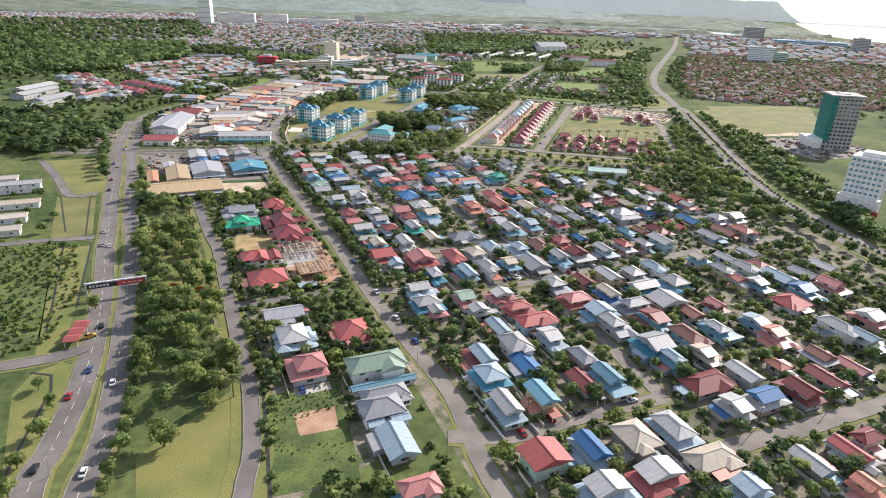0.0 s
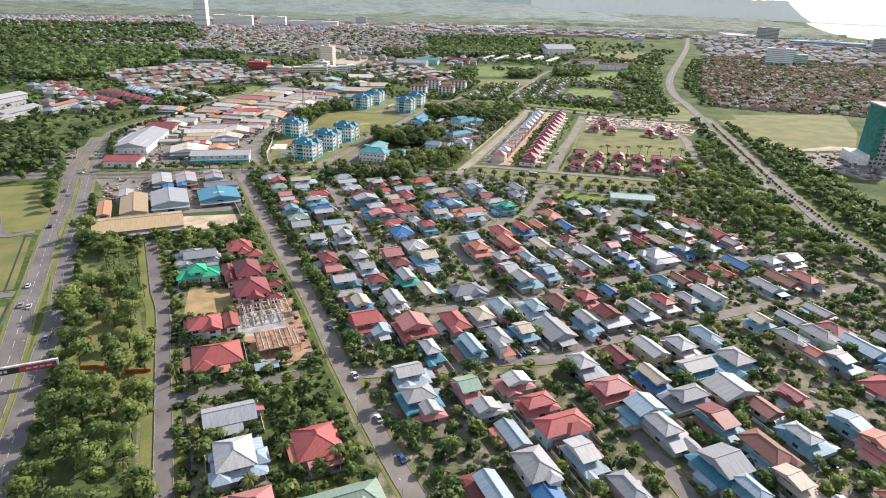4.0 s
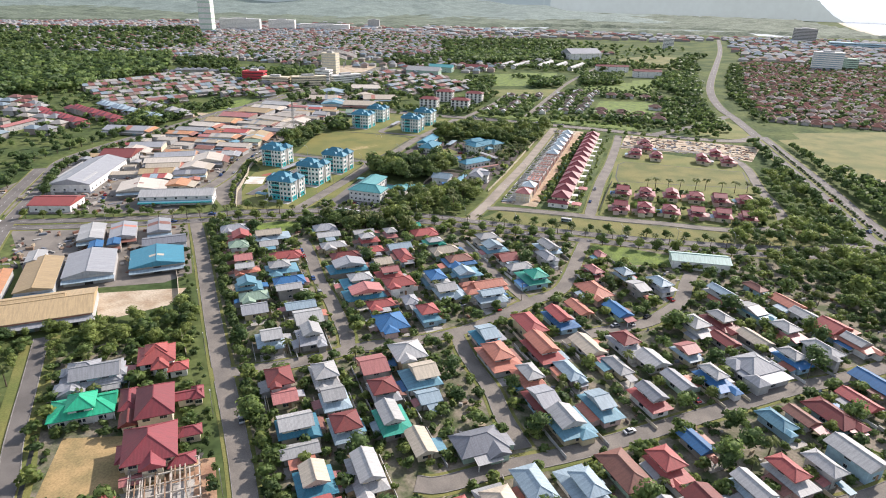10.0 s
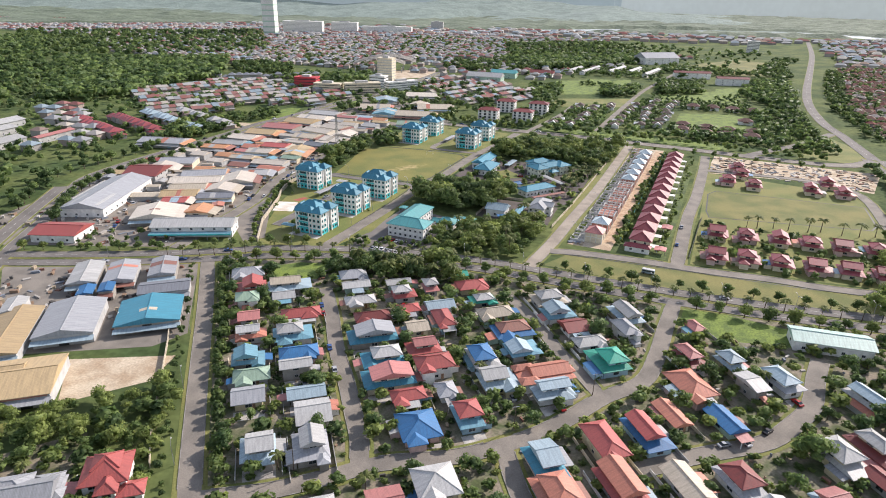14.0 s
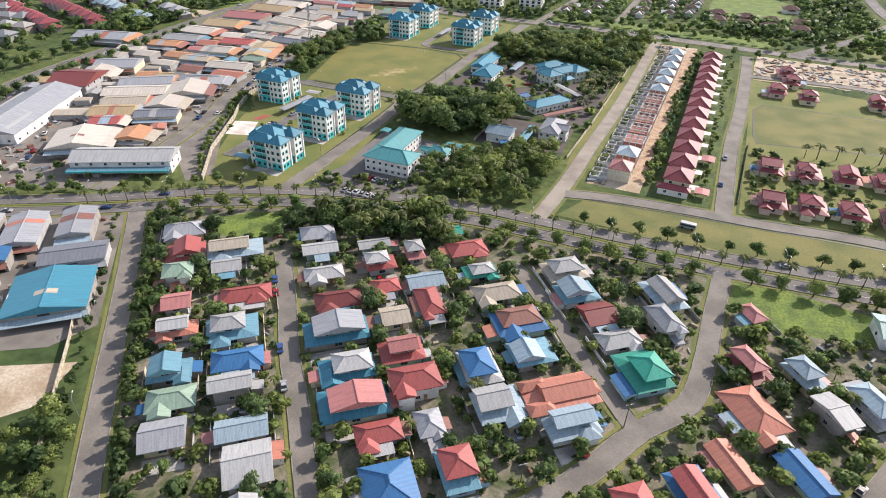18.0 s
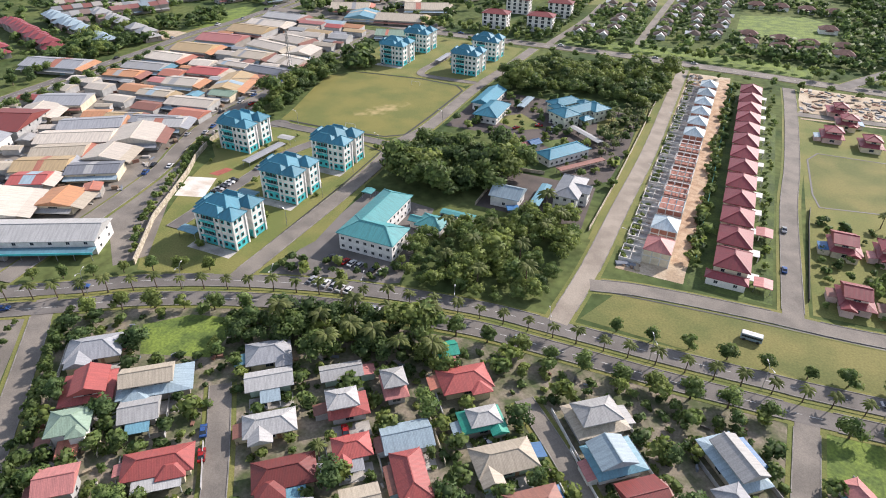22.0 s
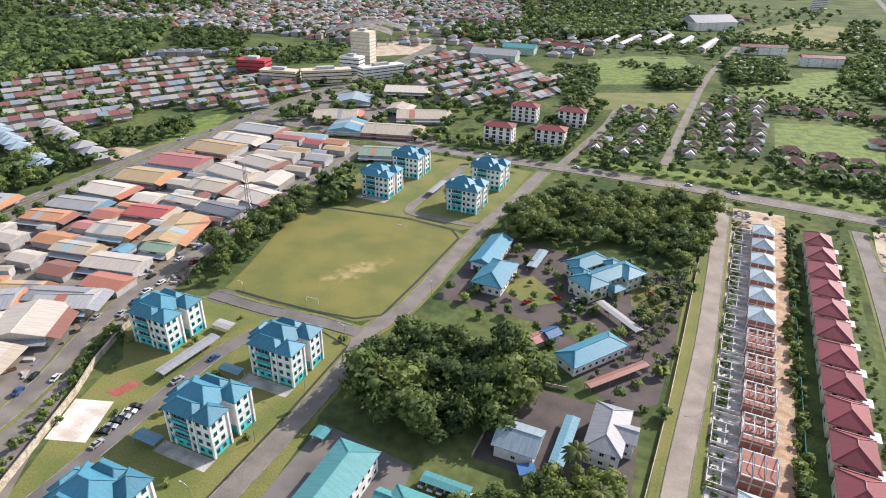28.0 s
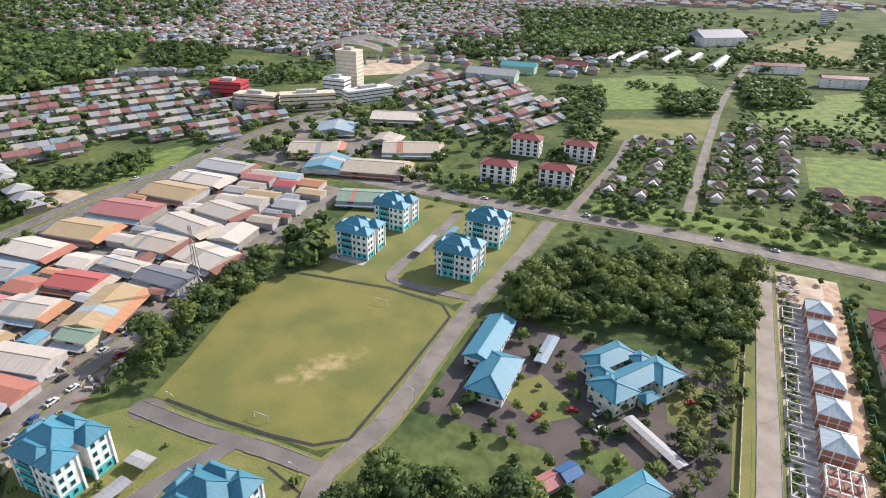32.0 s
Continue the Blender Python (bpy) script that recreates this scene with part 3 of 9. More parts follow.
patch("turning_circle", [(-300 + 5.6 * math.cos(0.314 * k), 603.5 + 5.2 * math.sin(0.314 * k)) for k in range(20)], ASPHALT, 0.118, "round asphalt turning place at the end of the lane", "road")
road([(-231, 711), (-262, 710), (-271, 716), (-270, 745), (-269, 790)], 4.5, PALE_ROAD, label="narrow asphalt lane between the blue-roofed flats")
road([(-304, 603), (-277, 603), (-255, 605), (-236, 605)], 5.5)
road([(-264, 606), (-274, 577), (-275, 556), (-274, 500)], 5.5)
road([(-300, 450), (-313, 528), (-325, 560), (-333, 590), (-335, 640), (-338, 717), (-345, 790)], 7, PALE_ROAD)
road([(-460, 820), (-389, 817), (-320, 813), (-252, 813), (-167, 816), (-85, 812), (40, 806), (80, 836)], 12, PALE_ROAD, lines=True)
road([(-154, 850), (-152, 930), (-149, 1035), (-143, 1163), (-120, 1378)], 5, PALE_ROAD, verge=0.8)
road([(-215, 815), (-206, 914), (-206, 980)], 5, PALE_ROAD, verge=0.8)
HIGHWAY_EAST = [(330, 20), (250, 165), (190, 300), (156, 373), (143, 401), (130, 433), (114, 478), (108, 536), (103, 592), (98, 661), (90, 737), (79, 842)]
for side_ in (-5.6, 5.6):
    road(offset(HIGHWAY_EAST, side_), 7.6, lines=True, verge=2.5, label="grey asphalt carriageway of the eastern highway")
road([(79, 842), (69, 940), (60, 1009), (59, 1131), (71, 1284), (107, 1600), (145, 1950), (183, 2428), (192, 2520)], 10, lines=True, verge=1)
road([(-66, 80), (-83, 111), (-89, 125), (-98, 140), (-110, 158), (-122, 172), (-141, 196), (-165, 226), (-189, 256), (-203, 270), (-228, 298), (-246, 318)], 5, verge=4)
road([(-147, 204), (-138, 210), (-128, 218), (-112, 232)], 5)
road([(-260, 90), (-198, 138), (-184, 150), (-179, 158)], 6)
road([(-330, 205), (-294, 223), (-281, 233), (-258, 247)], 5)
road([(-405, 355), (-361, 325), (-324, 298), (-312, 308)], 5)
# the avenue forks round a grass island to meet the eastern highway
road([(-20, 808), (5, 846), (29, 882), (62, 948)], 8, label="asphalt slip road of the junction")
patch("traffic_island", [(20, 822), (62, 818), (78, 846), (66, 900), (58, 918), (34, 872)], GRASS, 0.16, "three-cornered grass island of the junction", "traffic island")

COURT = material("court_paint", (0.72, 0.70, 0.65), 0.8, 0, 0.1, 0.12, 1.5, 0.0, (0.52, 0.44, 0.35))
RED_COURT = material("red_court", (0.36, 0.10, 0.07), 0.9, 0, 0.15, 0.4, 2.0)
DARK_ASPHALT = material("dark_asphalt", (0.105, 0.085, 0.075), 0.92, 0, 0.15, 0.1, 2.5, 0.01, (0.07, 0.06, 0.055))
PITCH = material("football_turf", (0.185, 0.172, 0.042), 0.95, 0, 0.14, 0.05, 1.5, 0.03, (0.125, 0.138, 0.032))
pn = PITCH.node_tree
geo_ = pn.nodes.new("ShaderNodeNewGeometry")
mp_ = pn.nodes.new("ShaderNodeMapping")                  # a long worn ellipse down the middle of the pitch
mp_.vector_type = "TEXTURE"
mp_.inputs["Location"].default_value, mp_.inputs["Scale"].default_value = (-262, 645, 0), (13, 36, 1)
mp_.inputs["Rotation"].default_value = (0, 0, radians(-30))
gr_ = pn.nodes.new("ShaderNodeTexGradient")
gr_.gradient_type = "SPHERICAL"
nz_ = pn.nodes.new("ShaderNodeTexNoise")
nz_.inputs["Scale"].default_value, nz_.inputs["Detail"].default_value = 0.22, 8
ml_ = pn.nodes.new("ShaderNodeMath")
ml_.operation = "MULTIPLY"
rm_ = pn.nodes.new("ShaderNodeMapRange")
rm_.inputs[1].default_value, rm_.inputs[2].default_value = 0.27, 0.5
mx_ = pn.nodes.new("ShaderNodeMix")
mx_.data_type = "RGBA"
mx_.inputs[7].default_value = (0.37, 0.29, 0.13, 1)
pn.links.new(geo_.outputs["Position"], mp_.inputs["Vector"])
pn.links.new(mp_.outputs[0], gr_.inputs["Vector"])
pn.links.new(geo_.outputs["Position"], nz_.inputs["Vector"])
pn.links.new(gr_.outputs[1], ml_.inputs[0])
pn.links.new(nz_.outputs[0], ml_.inputs[1])
pn.links.new(ml_.outputs[0], rm_.inputs[0])
pn.links.new(rm_.outputs[0], mx_.inputs[0])
hs_ = next(n for n in pn.nodes if n.bl_idname == "ShaderNodeHueSaturation")
pn.links.new(hs_.outputs[0], mx_.inputs[6])
pn.links.new(mx_.outputs[2], pn.nodes["Principled BSDF"].inputs["Base Color"])
TRACK = material("sandy_track", (0.50, 0.37, 0.25), 0.95, 0, 0.2, 0.3, 2.0, 0.03, (0.36, 0.24, 0.15))
DIRT_PALE = material("dry_plot", (0.40, 0.28, 0.13), 0.95, 0, 0.2, 0.15, 1.5, 0.03, (0.26, 0.20, 0.09))

# ---- patches of ground ----
patch("garden_ground", [(-272, 452), (-180, 340), (-66, 190), (-12, 120), (40, 90), (150, 200), (160, 330), (120, 420), (40, 505), (-60, 494), (-150, 488), (-230, 470)], YARD, 0.012, "bare and grassy ground between the houses", "ground")
patch("garden_ground", [(-215, 330), (-160, 262), (-128, 222), (-90, 178), (-50, 140), (-72, 110), (-100, 132), (-150, 195), (-235, 305)], YARD, 0.016, "mixed garden ground of the large plots", "ground")
patch("pitch", [(-303, 609), (-307, 628), (-316, 660), (-321, 683), (-309, 697), (-266, 703), (-238, 701), (-229.5, 697), (-232, 619), (-241, 611)], PITCH, 0.05, "worn green football pitch", "field")
patch("lawn", [(-265, 474), (-275, 487), (-298, 537), (-301, 547), (-304, 569), (-289, 582), (-261, 575), (-248, 596), (-235, 592), (-224, 558), (-220, 515), (-227, 490), (-245, 478)], GRASS, 0.045, "mown lawn round the apartment blocks", "lawn")
patch("lawn", [(-320, 585), (-316, 570), (-290, 545), (-235, 545), (-237, 602), (-300, 608)], GRASS, 0.042, "mown lawn behind the apartment blocks", "lawn")
patch("basketball_court", [(-292, 520), (-299, 536), (-287, 540), (-280, 524)], COURT, 0.07, "pale concrete sports court", "court")
patch("red_court", [(-293, 542), (-290, 550), (-286, 550), (-288, 542)], RED_COURT, 0.07, "red painted play court", "court")
patch("car_park", [(-222, 487), (-222, 560), (-190, 556), (-180, 505), (-196, 495)], ASPHALT, 0.03, "asphalt car park round the green-roofed office", "car park")
patch("lawn", [(-151, 692), (-135, 690), (-134, 664), (-147, 668)], GRASS, 0.06, "planted garden bed in the office yard", "lawn")
patch("lawn", [(-203, 660), (-184, 650), (-172, 660), (-190, 674)], GRASS, 0.06, "planted garden bed in the office yard", "lawn")
patch("lawn", [(-172, 640), (-160, 634), (-150, 640), (-160, 650)], WILD, 0.06, "rough grass in the office yard", "lawn")
patch("lawn", [(97, 835), (252, 924), (235, 826), (200, 746), (156, 709), (121, 711)], FIELD, 0.05, "open grass field beside the highway", "field")
patch("compound", [(-221, 640), (-221, 705), (-190, 702), (-130, 700), (-128, 655), (-130, 612), (-140, 600), (-180, 640), (-196, 640)], DARK_ASPHALT, 0.03, "dark asphalt yard of the offices", "yard")
patch("compound", [(-176, 566), (-176, 603), (-134, 603), (-132, 566)], DARK_ASPHALT, 0.034, "asphalt yard behind a wall", "yard")
patch("lawn", [(-128, 560), (-114, 560), (-112, 792), (-128, 790)], GRASS, 0.02, "grass strip beside the road", "lawn")
patch("building_site", [(-115, 545), (-92, 545), (-86, 795), (-112, 795)], SAND, 0.035, "sandy building plot of a terrace", "ground")
patch("earth_track", [(-97.5, 556), (-91.5, 556), (-86, 790), (-92.5, 790)], TRACK, 0.045, "rutted sandy earth track behind the terrace", "track")
patch("lawn", [(-91, 545), (-64, 545), (-60, 735), (-85, 780)], WILD, 0.035, "rough grass between the terraces", "lawn")
patch("lawn", [(-120, 512), (-112, 530), (-70, 533), (30, 542), (52, 552), (62, 575), (80, 560), (64, 534), (0, 517), (-60, 510)], FIELD, 0.03, "long mown field between boulevard and side street", "field")
patch("lawn", [(-52, 545), (30, 552), (52, 580), (50, 720), (-48, 735)], GRASS, 0.02, "grass round the semi-detached houses", "lawn")
patch("green_field", [(-47, 677), (-41, 686), (48, 691), (49, 653), (45, 643), (-45, 627), (-47, 639)], FIELD, 0.05, "open green with a drain round it", "field")
patch("building_site", [(-50, 735), (20, 742), (60, 730), (75, 792), (-45, 795)], SAND, 0.03, "sandy cleared building land", "ground")
patch("lawn", [(-53, 498), (-38, 495), (-8, 491), (-3, 478), (-40, 470), (-54, 478)], BRIGHT, 0.03, "bright green lawn with a fence", "lawn")
patch("green_plot", [(-231, 463), (-215, 468), (-213, 450), (-232, 443), (-241, 453)], BRIGHT, 0.03, "bright green overgrown plot", "ground")
patch("earth_plot", [(-191, 276), (-165, 287), (-146, 266), (-178, 255)], DIRT_PALE, 0.035, "pale earth and dry grass plot", "ground")
patch("building_site", [(-165, 272), (-143, 284), (-115, 248), (-118, 238), (-132, 235), (-148, 250)], DIRT, 0.03, "reddish building site", "ground")
patch("green_plot", [(-98, 154), (-81, 170), (-55, 127), (-77, 112)], WILD, 0.03, "overgrown green plot", "ground")
patch("earth_plot", [(-87, 147), (-76, 155), (-70, 145), (-80, 138)], DIRT, 0.04, "bare brown earth in the grass", "ground")
patch("lawn", [(-121, 115), (-117, 132), (-113, 152), (-83, 110), (-110, 102)], GRASS, 0.025, "mown grass beside the lane", "lawn")
patch("lawn", [(-294, 297), (-228, 274), (-206, 262), (-146, 196), (-169, 189)], GRASS, 0.022, "grass under the trees of the road belt", "lawn")
patch("lawn", [(-144, 91), (-180, 127), (-184, 139), (-180, 148), (-172, 147), (-155, 123), (-150, 108)], GRASS, 0.03, "mown grass beside the highway", "lawn")
patch("lawn", [(-404, 357), (-374, 379), (-334, 345), (-311, 312), (-324, 301)], GRASS, 0.03, "mown grass triangle by the junction", "lawn")
patch("lawn", [(-329, 293), (-307, 301), (-263, 251), (-277, 237)], FIELD, 0.03, "pale dry grass field", "lawn")
patch("lawn", [(-266, 229), (-251, 238), (-223, 202), (-191, 161), (-190, 145)], GRASS, 0.03, "mown verge beside the highway", "lawn")
patch("wild_field", [(-284, 214), (-263, 226), (-201, 158), (-201, 141)], WILD, 0.03, "overgrown field beside the highway", "ground")
patch("lawn", [(-480, 690), (-471, 761), (-444, 782), (-460, 735), (-457, 708)], FIELD, 0.03, "grass beside the far highway", "lawn")
patch("wild_field", [(117, 877), (253, 946), (237, 826), (208, 730), (139, 714), (124, 772)], FIELD, 0.03, "flat dry green field", "field")
patch("building_site", [(150, 690), (205, 715), (240, 690), (228, 640), (180, 610), (158, 640)], PALE_ROAD, 0.035, "grey churned building site by the tower", "ground")
patch("building_site", [(139, 714), (170, 735), (205, 738), (196, 722), (150, 700)], SAND, 0.037, "strip of pale sand beside the building site", "ground")
patch("lawn", [(-121, 1512), (-21, 1717), (72, 1660), (42, 1441), (-39, 1419), (-101, 1435)], FIELD, 0.03, "wide park lawn", "field")
patch("wild_field", [(-278, 1194), (-177, 1272), (-155, 1141), (-179, 1099), (-244, 1064)], BRIGHT, 0.03, "bright overgrown field", "field")
patch("lawn", [(-237, 1028), (-146, 1077), (-146, 1008), (-229, 965)], GRASS, 0.03, "green field", "field")
patch("lawn", [(-85, 995), (-32, 1016), (-11, 996), (-20, 921), (-42, 923), (-87, 920)], BRIGHT, 0.03, "mown green among the houses", "field")
patch("lawn", [(-207, 840), (-156, 853), (-80, 850), (-34, 842), (-37, 818), (-85, 824), (-149, 827), (-204, 829)], BRIGHT, 0.03, "broad grass verge of the avenue", "lawn")
patch("wild_field", [(-51, 1229), (-3, 1273), (-12, 1148), (-53, 1114)], BRIGHT, 0.03, "bright green clearing", "field")
patch("lawn", [(-486, 739), (-494, 800), (-490, 815), (-478, 815), (-468, 788), (-464, 740)], BRIGHT, 0.036, "bright mown verge beside the western highway", "lawn")
patch("sandy_yard", [(-501, 704), (-498, 718), (-480, 724), (-469, 722), (-465, 708), (-475, 690)], SAND, 0.036, "bare sandy loop beside the western highway", "ground")
patch("sandy_yard", [(-566, 1165), (-499, 1230), (-449, 1139), (-505, 1087)], SAND, 0.03, "bare sandy yard by the hall", "ground")
patch("industrial_yard", [(-300, 452), (-420, 400), (-440, 500), (-452, 640), (-452, 800), (-345, 795), (-332, 640), (-318, 585), (-312, 528)], PALE_ROAD, 0.02, "worn grey paved yards between the sheds", "yard")
patch("industrial_yard", [(-360, 400), (-279, 445), (-231, 387), (-236, 374), (-283, 345)], PALE_ROAD, 0.026, "worn grey yards between sheds", "yard")
patch("works_yard", [(-304, 497), (-333, 553), (-322, 562), (-268, 482), (-274, 472)], PALE_ROAD, 0.052, "worn paved yard above the retaining wall", "yard")
patch("sandy_yard", [(-256, 355), (-223, 373), (-219, 357), (-236, 335)], SAND, 0.04, "pale sandy yard", "ground")
patch("commercial_yard", [(-427, 824), (-305, 814), (-300, 826), (-443, 956), (-450, 891)], PALE_ROAD, 0.02, "grey paved commercial yards", "yard")
patch("lawn", [(-309, 699), (-266, 705), (-236, 703), (-228, 712), (-228, 800), (-300, 802), (-328, 790), (-318, 712)], GRASS, 0.025, "mown grass round the far blue flats", "lawn")
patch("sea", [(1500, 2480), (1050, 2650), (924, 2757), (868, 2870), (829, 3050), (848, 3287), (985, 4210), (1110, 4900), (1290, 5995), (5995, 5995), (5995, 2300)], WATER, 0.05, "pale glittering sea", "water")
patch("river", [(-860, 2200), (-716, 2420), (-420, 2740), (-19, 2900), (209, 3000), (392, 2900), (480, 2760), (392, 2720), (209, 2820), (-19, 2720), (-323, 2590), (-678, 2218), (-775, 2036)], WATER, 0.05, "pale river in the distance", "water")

# ---- outlines of woods and far estates ----
CLEAR = [[(-191, 276), (-165, 287), (-146, 266), (-178, 255)], [(-165, 272), (-143, 284), (-115, 248), (-118, 238), (-132, 235), (-148, 250)], [(-99, 157), (-81, 170), (-56, 126), (-77, 116)], [(-53, 498), (-38, 495), (-8, 491), (-3, 478), (-40, 470), (-54, 478)], [(-231, 463), (-215, 468), (-213, 450), (-232, 443), (-241, 453)], [(-75, 165), (-59, 181), (-41, 148), (-32, 129), (-55, 127)]]
WOOD_NORTH = [(-210, 700), (-215, 743), (-203, 775), (-172, 781), (-140, 783), (-123, 776), (-119, 744), (-129, 708), (-157, 719), (-185, 712)]
WOOD_MID = [(-229, 583), (-220, 613), (-206, 612), (-172, 616), (-167, 600), (-175, 576), (-184, 565), (-201, 567), (-215, 571)]
WOOD_SOUTH = [(-176, 505), (-185, 515), (-180, 542), (-145, 575), (-133, 568), (-132, 532), (-135, 510), (-147, 504), (-163, 505)]
WOOD_BELT = [(-226, 462), (-205, 475), (-171, 489), (-158, 486), (-153, 473), (-181, 463), (-201, 461), (-216, 457)]
WOOD_EAST = [(32, 519), (45, 481), (73, 437), (94, 510), (62, 530)]
WOOD_EAST_FAR = [(64, 694), (96, 679), (104, 545), (113, 419), (97, 402), (67, 479), (36, 516), (18, 509)]
WOOD_ROAD = [(-236, 256), (-215, 273), (-158, 213), (-122, 168), (-112, 150), (-115, 122), (-119, 118), (-138, 134), (-173, 186)]
WOOD_SHED = [(-264, 316), (-239, 329), (-211, 357), (-202, 353), (-192, 337), (-205, 324), (-222, 310), (-240, 296)]
WOOD_LEFT = [(-574, 468), (-524, 492), (-410, 424), (-391, 381), (-408, 360), (-454, 363)]
WOOD_FAR_LEFT = [(-1112, 998), (-988, 1098), (-868, 1148), (-709, 940), (-730, 873), (-698, 772), (-732, 730), (-765, 713)]
WOOD_CORNER = [(-519, 659), (-530, 689), (-539, 733), (-509, 727), (-480, 690), (-476, 660), (-481, 633)]
WOOD_RIVER = [(-538, 1769), (-318, 1925), (-223, 1785), (-252, 1528), (-447, 1477)]
WOOD_FIELD = [(-320, 611), (-323, 652), (-341, 698), (-332, 707), (-315, 685), (-314, 650), (-306, 613)]
WOOD_HIGHWAY = [(121, 705), (124, 615), (140, 479), (160, 378), (170, 409), (161, 533), (143, 673)]
WOOD_PALM = [(-143, 691), (-133, 712), (-124, 711), (-129, 668), (-132, 636), (-136, 627), (-143, 645)]
ESTATE_WEST = [(-731, 801), (-706, 902), (-691, 963), (-577, 957), (-455, 936), (-461, 908), (-471, 828), (-539, 812), (-533, 752), (-547, 693), (-560, 687)]
ESTATE_BACK = [(-901, 1109), (-760, 1133), (-708, 1163), (-555, 1147), (-767, 1428), (-984, 1389), (-1082, 1274)]
ESTATE_MID = [(-459, 1056), (-449, 1161), (-355, 1132), (-269, 1050), (-271, 975), (-312, 931), (-358, 928)]
ESTATE_TREES = [(-208, 966), (-160, 1011), (-155, 859), (-207, 846)]
ESTATE_TREES_B = [(-135, 1070), (-93, 1058), (-95, 883), (-148, 863)]
ESTATE_CITY = [(-1464, 1375), (-1194, 1640), (-714, 1879), (-386, 1877), (-451, 1474), (-647, 1284), (-972, 1108), (-1244, 1182)]
ESTATE_LEFT = [(-730, 685), (-688, 706), (-523, 593), (-546, 533)]
ESTATE_GREY = [(-770, 887), (-601, 1025), (-617, 1056), (-805, 914)]
EAST_TILES = [(104, 925), (99, 1063), (120, 1300), (155, 1640), (420, 1640), (640, 1560), (760, 1300), (640, 1040), (420, 960), (250, 935)]

# ---- trees ----
def inside(p, poly):
    x, y = p
    c = False
    for (x0, y0), (x1, y1) in zip(poly, poly[1:] + poly[:1]):
        if (y0 > y) != (y1 > y) and x < (x1 - x0) * (y - y0) / (y1 - y0) + x0:
            c = not c
    return c


def near_line(p, line, r):
    x, y = p
    for (x0, y0), (x1, y1) in zip(line, line[1:]):
        dx, dy = x1 - x0, y1 - y0
        t = max(0, min(1, ((x - x0) * dx + (y - y0) * dy) / (dx * dx + dy * dy + 1e-9)))
        if (x - x0 - t * dx) ** 2 + (y - y0 - t * dy) ** 2 < r * r:
            return True
    return False


FOOT = []                                              # footprints: x, y, half width, half depth, turn


def foot(x, y, w, d, turn):
    FOOT.append((x, y, w / 2, d / 2, math.cos(radians(turn)), math.sin(radians(turn))))


def free(p, r=0.5, roads=True):
    x, y = p
    for fx, fy, w, d, c, s in FOOT:
        u, v = x - fx, y - fy
        if abs(u) > 40 or abs(v) > 40:
            continue
        if abs(u * c + v * s) < w + r and abs(-u * s + v * c) < d + r:
            return False
    return not roads or not any(near_line(p, line, w + r) for line, w in ROADS)


def ico():
    b = bmesh.new()
    bmesh.ops.create_icosphere(b, subdivisions=1, radius=1)
    v = np.array([tuple(q.co) for q in b.verts])
    f = np.array([[q.index for q in t.verts] for t in b.faces])
    b.free()
    return v, f


ICO_V, ICO_F = ico()


def crown_data(seed, lobes, leaves, size, wide, tall, base):
    """Vertices, triangles and normals of a crown: lobes of leaf clumps round a ragged inner mass; the leaves are lit as one rounded mass."""
    g = np.random.default_rng(seed)
    V, F, W, n = [], [], [], 0
    centres = []
    for k in range(lobes):
        a, rr = g.uniform(0, 2 * np.pi), g.uniform(0.15, 0.62) if k else 0.0
        c = np.array([np.cos(a) * rr * wide, np.sin(a) * rr * wide, base + tall * (0.72 if k == 0 else g.uniform(0.22, 0.68))])
        r = g.uniform(0.36, 0.55) * wide * (1.0 if k else 1.1)
        centres.append((c, r))
        core = ICO_V * (r * 0.74) * g.uniform(0.75, 1.15, (len(ICO_V), 1)) * np.array([1, 1, 0.8]) + c
        V.append(core)
        W.append(ICO_V)
        F.append(ICO_F + n)
        n += len(core)
    for c, r in centres:
        m = leaves // lobes
        d = g.normal(size=(m, 3))
        d[:, 2] = np.abs(d[:, 2]) * 0.9 - 0.25
        d /= np.linalg.norm(d, axis=1, keepdims=True)
        p = c + d * r * g.uniform(0.78, 1.16, (m, 1)) * np.array([1, 1, 0.82])
        t = np.cross(d + g.normal(size=(m, 3)) * 0.7, g.normal(size=(m, 3)))
        t /= np.linalg.norm(t, axis=1, keepdims=True)
        q = np.cross(d + g.normal(size=(m, 3)) * 0.35, t)
        q /= np.linalg.norm(q, axis=1, keepdims=True)
        s = g.uniform(0.6, 1.3, (m, 1)) * size
        quad = np.stack([p - t * s, p - q * s * 0.7 + d * s * 0.25, p + t * s, p + q * s * 0.7 - d * s * 0.2], 1).reshape(-1, 3)
        V.append(quad)
        tilt = d + g.normal(size=(m, 3)) * 0.22
        W.append(np.repeat(tilt, 4, axis=0))
        i = n + np.arange(m)[:, None] * 4
        F.append(np.concatenate([i + [0, 1, 2], i + [0, 2, 3]]))
        n += 4 * m
    return np.concatenate(V), np.concatenate(F), np.concatenate(W)


